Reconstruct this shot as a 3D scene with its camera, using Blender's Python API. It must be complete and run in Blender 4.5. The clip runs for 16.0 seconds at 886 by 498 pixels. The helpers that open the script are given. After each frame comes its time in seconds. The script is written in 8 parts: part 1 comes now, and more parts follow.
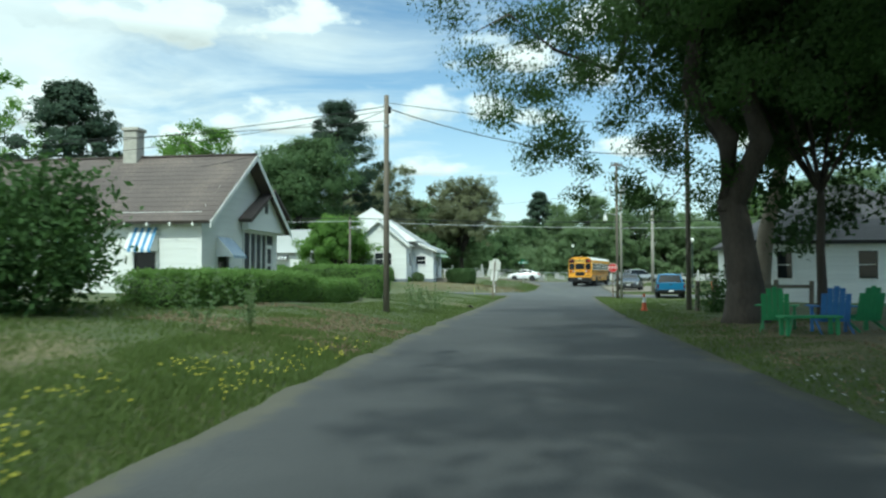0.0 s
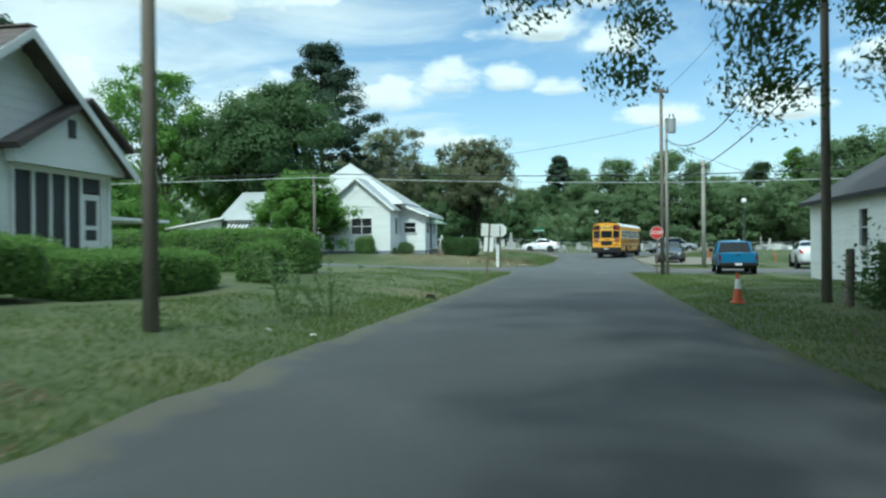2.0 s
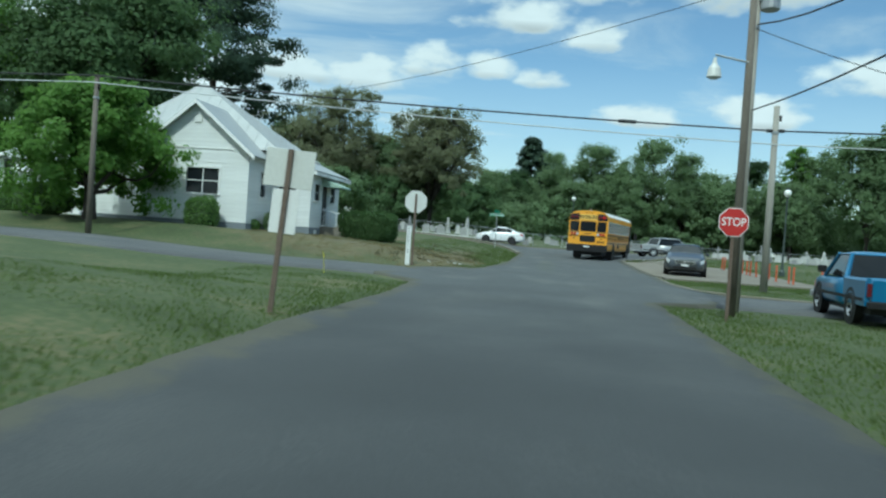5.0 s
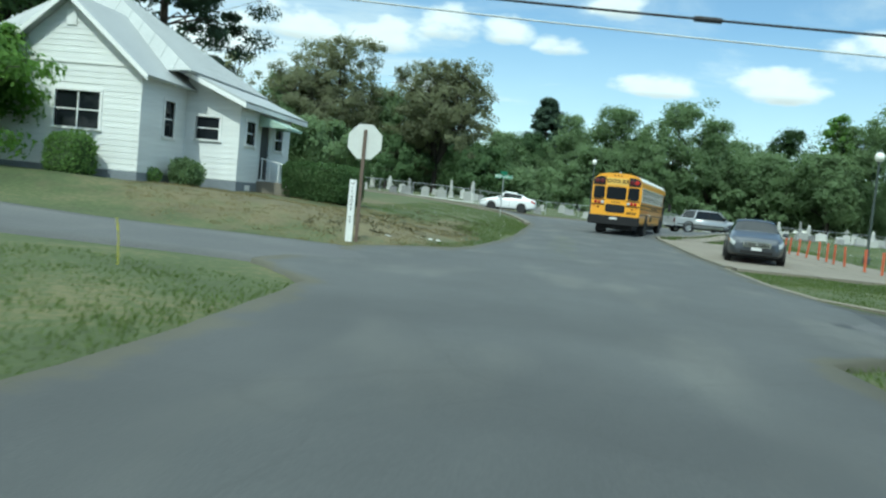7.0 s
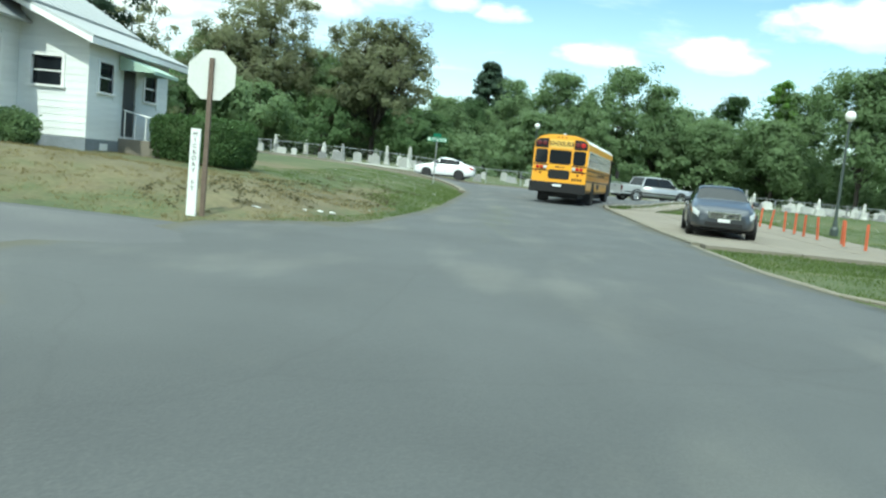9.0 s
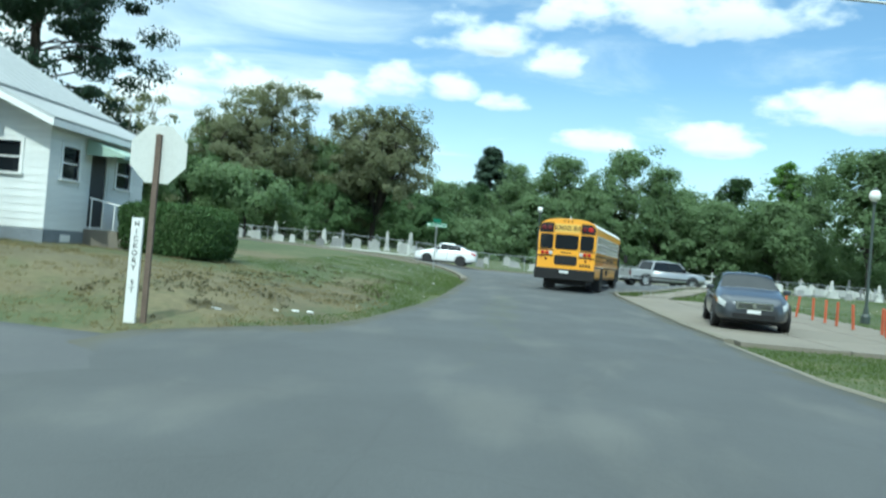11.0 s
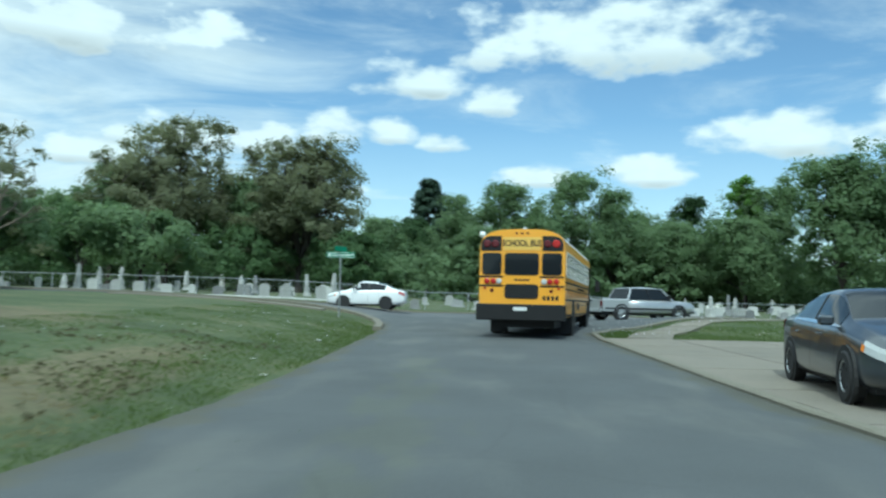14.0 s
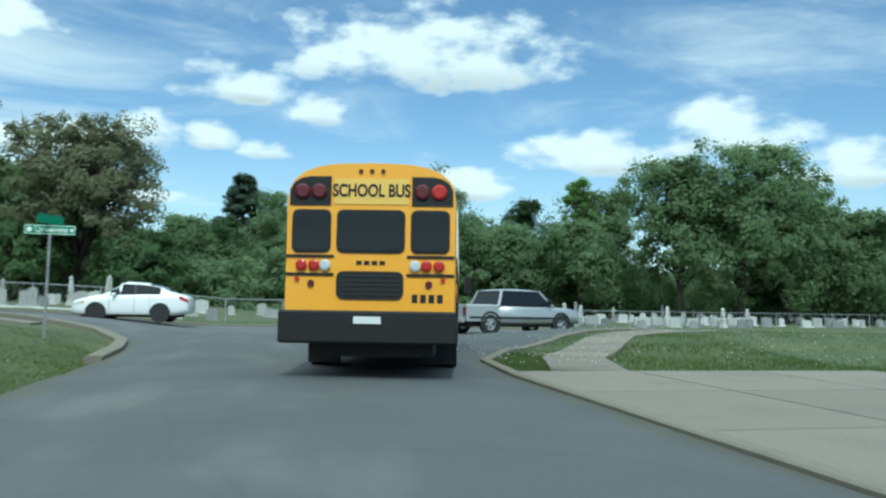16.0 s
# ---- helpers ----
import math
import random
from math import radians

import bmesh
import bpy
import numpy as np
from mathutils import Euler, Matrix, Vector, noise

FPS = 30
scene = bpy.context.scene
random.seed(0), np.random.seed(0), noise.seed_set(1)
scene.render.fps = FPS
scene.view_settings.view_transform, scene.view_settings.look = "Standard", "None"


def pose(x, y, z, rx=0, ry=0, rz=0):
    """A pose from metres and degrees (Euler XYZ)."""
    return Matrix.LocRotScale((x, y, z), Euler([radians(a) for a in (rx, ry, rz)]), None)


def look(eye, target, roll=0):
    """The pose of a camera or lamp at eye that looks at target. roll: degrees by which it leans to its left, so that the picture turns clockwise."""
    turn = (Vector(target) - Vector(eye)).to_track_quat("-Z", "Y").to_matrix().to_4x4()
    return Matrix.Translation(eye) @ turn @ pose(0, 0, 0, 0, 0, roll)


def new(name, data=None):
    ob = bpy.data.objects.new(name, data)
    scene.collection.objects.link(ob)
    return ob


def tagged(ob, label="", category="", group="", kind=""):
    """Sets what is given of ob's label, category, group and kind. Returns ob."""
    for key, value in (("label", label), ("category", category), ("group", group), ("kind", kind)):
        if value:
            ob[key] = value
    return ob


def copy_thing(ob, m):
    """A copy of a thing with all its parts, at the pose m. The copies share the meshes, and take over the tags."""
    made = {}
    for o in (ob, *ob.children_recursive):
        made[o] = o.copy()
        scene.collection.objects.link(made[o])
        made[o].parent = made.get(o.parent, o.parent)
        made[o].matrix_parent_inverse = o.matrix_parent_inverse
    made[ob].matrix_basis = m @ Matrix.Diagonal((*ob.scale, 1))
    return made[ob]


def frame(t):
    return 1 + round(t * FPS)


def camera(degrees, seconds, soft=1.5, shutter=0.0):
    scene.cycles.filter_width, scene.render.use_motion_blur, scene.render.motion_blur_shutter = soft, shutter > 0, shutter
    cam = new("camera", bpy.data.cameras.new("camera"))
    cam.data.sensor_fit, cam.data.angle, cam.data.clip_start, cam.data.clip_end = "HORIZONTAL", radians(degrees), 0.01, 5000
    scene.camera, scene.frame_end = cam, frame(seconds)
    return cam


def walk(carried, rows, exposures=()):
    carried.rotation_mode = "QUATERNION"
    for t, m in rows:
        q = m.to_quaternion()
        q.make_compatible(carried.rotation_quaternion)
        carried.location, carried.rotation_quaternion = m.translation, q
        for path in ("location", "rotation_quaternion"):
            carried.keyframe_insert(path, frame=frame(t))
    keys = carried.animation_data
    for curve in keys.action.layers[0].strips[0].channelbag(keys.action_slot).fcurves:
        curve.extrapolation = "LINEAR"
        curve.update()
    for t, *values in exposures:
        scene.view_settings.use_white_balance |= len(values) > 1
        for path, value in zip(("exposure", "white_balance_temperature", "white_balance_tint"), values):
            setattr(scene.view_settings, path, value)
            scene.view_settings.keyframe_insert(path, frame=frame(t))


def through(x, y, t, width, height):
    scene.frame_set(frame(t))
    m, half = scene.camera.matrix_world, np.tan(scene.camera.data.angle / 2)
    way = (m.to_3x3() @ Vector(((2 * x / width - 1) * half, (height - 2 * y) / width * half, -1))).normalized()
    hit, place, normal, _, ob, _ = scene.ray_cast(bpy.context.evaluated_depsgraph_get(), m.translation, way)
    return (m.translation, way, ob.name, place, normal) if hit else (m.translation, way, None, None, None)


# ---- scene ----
cam = camera(58.93, 16.0, soft=2.3, shutter=0.4)
PATH = [
    (0, (0.002, -0.001, 1.331), (-1.474, 9.883, 1.681), -0.11),
    (0.5, (-0.040, 2.998, 1.308), (-1.644, 12.866, 1.558), -0.44),
    (1, (-0.095, 6.219, 1.281), (-1.774, 16.077, 1.337), -0.37),
    (1.5, (-0.118, 9.598, 1.261), (-1.896, 19.438, 1.391), -0.49),
    (2, (-0.084, 13.096, 1.233), (-1.827, 22.943, 1.228), -0.56),
    (2.5, (-0.033, 16.572, 1.277), (-1.704, 26.431, 1.407), -1.50),
    (3, (0.020, 20.023, 1.330), (-1.671, 29.868, 1.807), -1.23),
    (3.5, (-0.003, 23.613, 1.350), (-1.699, 33.459, 1.777), 1.76),
    (4, (-0.048, 27.254, 1.286), (-1.503, 37.148, 1.221), 3.69),
    (4.2, (-0.065, 28.554, 1.254), (-1.506, 38.446, 0.996), 3.60),
    (6.3, (-0.584, 39.633, 1.227), (-1.754, 49.564, 1.183), 4.61),
    (6.5, (-0.575, 40.644, 1.226), (-1.819, 50.564, 0.999), 4.90),
    (7, (-0.543, 42.873, 1.222), (-1.982, 52.748, 0.587), 5.55),
    (7.5, (-0.490, 44.920, 1.196), (-2.037, 54.778, 0.549), 4.48),
    (8, (-0.366, 46.139, 1.193), (-1.737, 56.018, 0.465), 3.87),
    (8.5, (-0.222, 46.917, 1.130), (-1.139, 56.828, 0.162), 4.45),
    (10.8, (-0.312, 49.319, 1.263), (-0.867, 59.297, 0.889), 6.65),
    (11, (-0.285, 49.625, 1.280), (-1.138, 59.588, 1.380), 4.88),
    (11.5, (-0.208, 50.630, 1.306), (-0.758, 60.609, 1.636), 1.62),
    (12, (-0.172, 52.134, 1.320), (-0.992, 62.098, 1.527), 2.63),
    (12.5, (-0.079, 53.895, 1.317), (-1.166, 63.834, 1.532), 2.62),
    (13, (0.024, 55.873, 1.286), (-1.021, 65.808, 1.737), 2.59),
    (13.5, (0.126, 58.205, 1.266), (-0.700, 68.148, 1.945), 2.98),
    (14, (0.272, 60.804, 1.226), (0.069, 70.779, 1.898), 1.35),
    (14.5, (0.400, 63.516, 1.197), (1.141, 73.477, 1.670), 1.17),
    (15, (0.508, 66.268, 1.158), (1.804, 76.181, 1.416), 2.79),
    (15.5, (0.667, 68.989, 1.146), (2.261, 78.841, 1.773), 2.30),
    (16, (0.801, 71.782, 1.167), (2.823, 81.539, 2.007), 0.88),
]
EXPOSURES = [(t, s, k, -13) for t, s, k in ((0, 0.22, 5950), (0.7, 0.3, 5800), (1.8, 0.18, 5600), (3.2, 0.0, 5450), (4.2, -0.3, 5400), (6.3, 0.15, 5750), (7.6, 0.25, 5750), (8.7, 0.65, 6050), (11, 0.4, 5550), (11.6, -0.02, 5350), (12.2, -0.15, 5350), (14, 0.05, 5420), (16, 0.08, 5450))]
walk(cam, [(t, look(e, a, r)) for t, e, a, r in PATH], EXPOSURES)

# ---- world and sun ----
SUN_ELEV, SUN_AZ = 49.0, 187.0      # degrees; azimuth from +y towards +x
CLOUDS = [  # azimuth, base, top, half width
    (10.2, 16.2, 22.3, 11.6), (-3.6, 14.6, 17.6, 4.6), (2.6, 13.4, 15.9, 2.6), (-9.2, 11.1, 13.7, 3.0), (-5.4, 11.2, 13.4, 2.5),
    (-1.3, 10.8, 12.6, 2.1), (13.3, 8.2, 10.8, 3.6), (5.3, 8.3, 10.1, 3.8), (23.0, 10.0, 13.5, 6.6), (32.0, 10.6, 15.2, 5.2),
    (39.0, 8.6, 11.6, 5.5), (-20.8, 9.9, 12.7, 6.0), (-14.3, 9.6, 13.3, 4.0), (-25.5, 8.4, 11.0, 4.2), (-27.0, 15.6, 21.0, 13.0),
    (-10.4, 7.2, 8.9, 3.2), (-36.0, 9.5, 13.0, 5.0), (-46.0, 14.0, 22.0, 9.0)]


def build_world():
    w = bpy.data.worlds.new("world")
    scene.world = w
    w.use_nodes = True
    nt = w.node_tree
    nt.nodes.clear()

    def node(kind, **kw):
        n = nt.nodes.new(kind)
        for k, v in kw.items():
            n.inputs[k].default_value = v
        return n

    def math_(op, a, b=None, c=None, clamp=False):
        n = nt.nodes.new("ShaderNodeMath")
        n.operation, n.use_clamp = op, clamp
        for i, v in enumerate((a, b, c)):
            if v is None:
                continue
            if isinstance(v, (int, float)):
                n.inputs[i].default_value = v
            else:
                nt.links.new(v, n.inputs[i])
        return n.outputs[0]

    sky = nt.nodes.new("ShaderNodeTexSky")
    sky.sky_type, sky.sun_disc = "NISHITA", False
    sky.sun_elevation, sky.sun_rotation = radians(SUN_ELEV), radians(SUN_AZ)
    sky.air_density, sky.dust_density, sky.ozone_density = 1.0, 0.6, 1.6
    tc = nt.nodes.new("ShaderNodeTexCoord")
    sep = nt.nodes.new("ShaderNodeSeparateXYZ")
    nt.links.new(tc.outputs["Generated"], sep.inputs[0])
    x, y, z = sep.outputs
    el = math_("MULTIPLY", math_("ARCSINE", z), 57.296)
    az = math_("MULTIPLY", math_("ARCTAN2", x, y), 57.296)
    comb = nt.nodes.new("ShaderNodeCombineXYZ")
    nt.links.new(math_("MULTIPLY", az, 0.16), comb.inputs[0])
    nt.links.new(math_("MULTIPLY", el, 0.30), comb.inputs[1])
    n1 = node("ShaderNodeTexNoise", Scale=1.5, Detail=6.0, Roughness=0.52)
    nt.links.new(comb.outputs[0], n1.inputs["Vector"])
    billow = math_("SUBTRACT", n1.outputs["Fac"], 0.5)
    total, shade = None, None
    for a, b, t, hw in CLOUDS:
        e0 = b + 0.3 * (t - b)
        dx = math_("DIVIDE", math_("SUBTRACT", az, a), hw)
        de = math_("SUBTRACT", el, e0)
        up = math_("DIVIDE", math_("MAXIMUM", de, 0.0), t - e0)
        dn = math_("DIVIDE", math_("MINIMUM", de, 0.0), e0 - b)
        dy = math_("ADD", up, dn)
        v = math_("SUBTRACT", math_("SUBTRACT", 1.0, math_("MULTIPLY", dx, dx)), math_("MULTIPLY", dy, dy))
        v = math_("ADD", v, math_("MULTIPLY", billow, 4.2))
        total = v if total is None else math_("MAXIMUM", total, v)
        s = math_("MULTIPLY", math_("MAXIMUM", v, 0.0), dn)
        shade = s if shade is None else math_("ADD", shade, s)
    ramp = nt.nodes.new("ShaderNodeMapRange")
    ramp.interpolation_type = "SMOOTHSTEP"
    ramp.inputs["From Min"].default_value, ramp.inputs["From Max"].default_value = -0.2, 0.95
    nt.links.new(total, ramp.inputs["Value"])
    # thin veil, thicker towards the west and overhead
    comb2 = nt.nodes.new("ShaderNodeCombineXYZ")
    zz = math_("ADD", math_("MAXIMUM", z, 0.0), 0.12)
    nt.links.new(math_("DIVIDE", x, zz), comb2.inputs[0])
    nt.links.new(math_("MULTIPLY", math_("DIVIDE", y, zz), 1.6), comb2.inputs[1])
    n2 = node("ShaderNodeTexNoise", Scale=1.1, Detail=7.0, Roughness=0.62, Distortion=0.6)
    nt.links.new(comb2.outputs[0], n2.inputs["Vector"])
    west = math_("MULTIPLY", math_("SUBTRACT", -8.0, az), 0.012)
    west = math_("MINIMUM", math_("MAXIMUM", west, -0.02), 0.30)
    veil = nt.nodes.new("ShaderNodeMapRange")
    veil.interpolation_type = "SMOOTHSTEP"
    veil.inputs["From Min"].default_value, veil.inputs["From Max"].default_value = 0.42, 0.86
    veil.inputs["To Max"].default_value = 0.85
    # high thin cloud, thickened and brightened above the view as added fill light
    high = nt.nodes.new("ShaderNodeMapRange")
    high.interpolation_type = "SMOOTHSTEP"
    high.inputs["From Min"].default_value, high.inputs["From Max"].default_value = 24.0, 60.0
    nt.links.new(el, high.inputs["Value"])
    west = math_("ADD", west, math_("MULTIPLY", high.outputs[0], 0.3))
    nt.links.new(math_("ADD", n2.outputs["Fac"], west), veil.inputs["Value"])
    # thin haze near the horizon
    low = nt.nodes.new("ShaderNodeMapRange")
    low.inputs["From Min"].default_value, low.inputs["From Max"].default_value = 13.0, 0.0
    low.inputs["To Max"].default_value = 0.45
    nt.links.new(el, low.inputs["Value"])
    cover = math_("MAXIMUM", math_("MAXIMUM", ramp.outputs[0], veil.outputs[0]), low.outputs[0])
    lit = math_("ADD", CLOUD_LIT, math_("MULTIPLY", shade, 0.42))
    lit = math_("MAXIMUM", math_("ADD", lit, math_("MULTIPLY", billow, 0.35)), CLOUD_LIT * 0.5)
    # extra gain for the unseen upper sky, to lift shaded walls and leaves
    lit = math_("MULTIPLY", lit, math_("ADD", 1.0, math_("MULTIPLY", high.outputs[0], 1.1)))
    white = nt.nodes.new("ShaderNodeCombineColor")
    for i, f in enumerate((0.965, 0.985, 1.0)):
        nt.links.new(math_("MULTIPLY", lit, f), white.inputs[i])
    dim = nt.nodes.new("ShaderNodeVectorMath")
    dim.operation = "SCALE"
    dim.inputs["Scale"].default_value = SKY_STRENGTH
    nt.links.new(sky.outputs[0], dim.inputs[0])
    mix = nt.nodes.new("ShaderNodeMix")
    mix.data_type = "RGBA"
    nt.links.new(cover, mix.inputs["Factor"])
    nt.links.new(dim.outputs[0], mix.inputs[6])
    nt.links.new(white.outputs[0], mix.inputs[7])
    bg = nt.nodes.new("ShaderNodeBackground")
    nt.links.new(mix.outputs[2], bg.inputs["Color"])
    out = nt.nodes.new("ShaderNodeOutputWorld")
    nt.links.new(bg.outputs[0], out.inputs["Surface"])


SKY_STRENGTH, CLOUD_LIT = 0.125, 0.92
build_world()
sun = new("sun", bpy.data.lights.new("sun", "SUN"))
sun.data.energy, sun.data.angle, sun.data.color = 2.6, radians(1.5), (1.0, 0.95, 0.87)
_a, _e = radians(SUN_AZ), radians(SUN_ELEV)
sun.matrix_world = look((math.sin(_a) * math.cos(_e) * 200, math.cos(_a) * math.cos(_e) * 200, math.sin(_e) * 200), (0, 0, 0))

# ---- materials ----
def mat(name, base, rough=0.7, var=0.18, scale=2.0, fine=45.0, bump=0.15, metal=0.0, second=None, second_at=0.55, pieces=0.0, island=0.0,
        spec=0.5, coat=0.0, streak=None):
    m = bpy.data.materials.new(name)
    m.use_nodes = True
    nt = m.node_tree
    b = nt.nodes["Principled BSDF"]
    b.inputs["Roughness"].default_value, b.inputs["Metallic"].default_value = rough, metal
    b.inputs["Specular IOR Level"].default_value, b.inputs["Coat Weight"].default_value = spec, coat
    tc = nt.nodes.new("ShaderNodeTexCoord")
    vec = tc.outputs["Object"]
    if streak:
        mp = nt.nodes.new("ShaderNodeMapping")
        mp.inputs["Scale"].default_value = streak
        nt.links.new(vec, mp.inputs["Vector"])
        vec = mp.outputs[0]
    big = nt.nodes.new("ShaderNodeTexNoise")
    big.inputs["Scale"].default_value, big.inputs["Detail"].default_value = scale, 4.0
    small = nt.nodes.new("ShaderNodeTexNoise")
    small.inputs["Scale"].default_value, small.inputs["Detail"].default_value = fine, 3.0
    for n in (big, small):
        nt.links.new(vec, n.inputs["Vector"])
    add = nt.nodes.new("ShaderNodeMath")
    add.operation = "MULTIPLY_ADD"
    nt.links.new(small.outputs["Fac"], add.inputs[0])
    add.inputs[1].default_value = 0.5
    half = nt.nodes.new("ShaderNodeMath")
    half.operation = "MULTIPLY"
    nt.links.new(big.outputs["Fac"], half.inputs[0])
    half.inputs[1].default_value = 0.5
    nt.links.new(half.outputs[0], add.inputs[2])
    f = nt.nodes.new("ShaderNodeMapRange")
    f.inputs["From Min"].default_value, f.inputs["From Max"].default_value = 0.3, 0.7
    f.inputs["To Min"].default_value, f.inputs["To Max"].default_value = 1 - var, 1 + var
    nt.links.new(add.outputs[0], f.inputs["Value"])
    col = None
    if second:
        mx = nt.nodes.new("ShaderNodeMix")
        mx.data_type = "RGBA"
        mx.inputs[6].default_value, mx.inputs[7].default_value = (*base, 1), (*second, 1)
        mr = nt.nodes.new("ShaderNodeMapRange")
        mr.interpolation_type = "SMOOTHSTEP"
        mr.inputs["From Min"].default_value, mr.inputs["From Max"].default_value = second_at - 0.08, second_at + 0.1
        nt.links.new(add.outputs[0], mr.inputs["Value"])
        nt.links.new(mr.outputs[0], mx.inputs["Factor"])
        col = mx.outputs[2]
    gain = f.outputs[0]
    for amount, kind, sock in ((pieces, "ShaderNodeObjectInfo", "Random"), (island, "ShaderNodeNewGeometry", "Random Per Island")):
        if amount:
            o = nt.nodes.new(kind)
            r = nt.nodes.new("ShaderNodeMapRange")
            r.inputs["To Min"].default_value, r.inputs["To Max"].default_value = 1 - amount, 1 + amount
            nt.links.new(o.outputs[sock], r.inputs["Value"])
            g = nt.nodes.new("ShaderNodeMath")
            g.operation = "MULTIPLY"
            nt.links.new(gain, g.inputs[0])
            nt.links.new(r.outputs[0], g.inputs[1])
            gain = g.outputs[0]
    sc = nt.nodes.new("ShaderNodeVectorMath")
    sc.operation = "SCALE"
    if col is None:
        sc.inputs[0].default_value = base
    else:
        nt.links.new(col, sc.inputs[0])
    nt.links.new(gain, sc.inputs["Scale"])
    nt.links.new(sc.outputs[0], b.inputs["Base Color"])
    if bump:
        bp = nt.nodes.new("ShaderNodeBump")
        bp.inputs["Strength"].default_value, bp.inputs["Distance"].default_value = bump, 0.02
        nt.links.new(add.outputs[0], bp.inputs["Height"])
        nt.links.new(bp.outputs[0], b.inputs["Normal"])
    return m


def leaf_mat(name, base, var=0.22, through=0.42, tone=(0.02, 0.02, 0.0)):
    """Leaves: colour varies from leaf to leaf and over the crown, some light comes through."""
    m = mat(name, base, 0.7, var * 0.6, 0.25, 1.5, 0.0, island=var, spec=0.18)
    nt = m.node_tree
    b = nt.nodes["Principled BSDF"]
    tr = nt.nodes.new("ShaderNodeBsdfTranslucent")
    tr.inputs["Color"].default_value = (min(0.6, base[0] * 1.8), min(0.6, base[1] * 1.8), base[2] * 1.5, 1)
    mx = nt.nodes.new("ShaderNodeMixShader")
    mx.inputs[0].default_value = through
    nt.links.new(b.outputs[0], mx.inputs[1])
    nt.links.new(tr.outputs[0], mx.inputs[2])
    nt.links.new(mx.outputs[0], nt.nodes["Material Output"].inputs["Surface"])
    return m


def glass_mat(name, tint=(0.012, 0.015, 0.018), rough=0.05):
    m = bpy.data.materials.new(name)
    m.use_nodes = True
    b = m.node_tree.nodes["Principled BSDF"]
    b.inputs["Base Color"].default_value, b.inputs["Roughness"].default_value = (*tint, 1), rough
    b.inputs["Specular IOR Level"].default_value = 0.3
    return m


def ground_mat():
    m = mat("grass_ground", (0.062, 0.084, 0.029), 0.9, 0.4, 0.5, 9.0, 0.6, second=(0.092, 0.088, 0.04), second_at=0.55)
    nt = m.node_tree
    sc = nt.nodes["Principled BSDF"].inputs["Base Color"].links[0].from_node
    src = sc.inputs[0].links[0].from_socket
    geo = nt.nodes.new("ShaderNodeNewGeometry")
    # dry mown bank and bare soil patches: centre x, y, half sizes
    fac = None
    for cx, cy, rx, ry in ((-7.5, 63.0, 6.5, 4.8), (-4.6, 63.5, 1.6, 7.0), (-4.3, 69.5, 1.1, 6.5), (-9.0, 76.0, 3.0, 3.5), (-4.4, 13.0, 1.6, 3.5), (-3.7, 31.6, 1.6, 1.2), (5.5, 18.0, 3.6, 8.0), (-6.5, 7.0, 2.2, 2.5)):
        sub = nt.nodes.new("ShaderNodeVectorMath")
        sub.operation = "SUBTRACT"
        nt.links.new(geo.outputs["Position"], sub.inputs[0])
        sub.inputs[1].default_value = (cx, cy, 0)
        mul = nt.nodes.new("ShaderNodeVectorMath")
        mul.operation = "MULTIPLY"
        nt.links.new(sub.outputs[0], mul.inputs[0])
        mul.inputs[1].default_value = (1 / rx, 1 / ry, 0)
        ln = nt.nodes.new("ShaderNodeVectorMath")
        ln.operation = "LENGTH"
        nt.links.new(mul.outputs[0], ln.inputs[0])
        iv = nt.nodes.new("ShaderNodeMath")
        iv.operation = "SUBTRACT"
        iv.inputs[0].default_value = 1.25
        nt.links.new(ln.outputs["Value"], iv.inputs[1])
        if fac is None:
            fac = iv.outputs[0]
        else:
            mxm = nt.nodes.new("ShaderNodeMath")
            mxm.operation = "MAXIMUM"
            nt.links.new(fac, mxm.inputs[0])
            nt.links.new(iv.outputs[0], mxm.inputs[1])
            fac = mxm.outputs[0]
    n = nt.nodes.new("ShaderNodeTexNoise")
    n.inputs["Scale"].default_value, n.inputs["Detail"].default_value = 1.3, 5.0
    nt.links.new(geo.outputs["Position"], n.inputs["Vector"])
    ad = nt.nodes.new("ShaderNodeMath")
    ad.operation = "MULTIPLY_ADD"
    nt.links.new(n.outputs["Fac"], ad.inputs[0])
    ad.inputs[1].default_value = 1.6
    nt.links.new(fac, ad.inputs[2])
    mr = nt.nodes.new("ShaderNodeMapRange")
    mr.interpolation_type = "SMOOTHSTEP"
    mr.inputs["From Min"].default_value, mr.inputs["From Max"].default_value = 0.95, 1.7
    mr.inputs["To Max"].default_value = 0.85
    nt.links.new(ad.outputs[0], mr.inputs["Value"])
    mx = nt.nodes.new("ShaderNodeMix")
    mx.data_type = "RGBA"
    nt.links.new(mr.outputs[0], mx.inputs["Factor"])
    nt.links.new(src, mx.inputs[6])
    mx.inputs[7].default_value = (0.125, 0.105, 0.056, 1)
    nt.links.new(mx.outputs[2], sc.inputs[0])
    return m


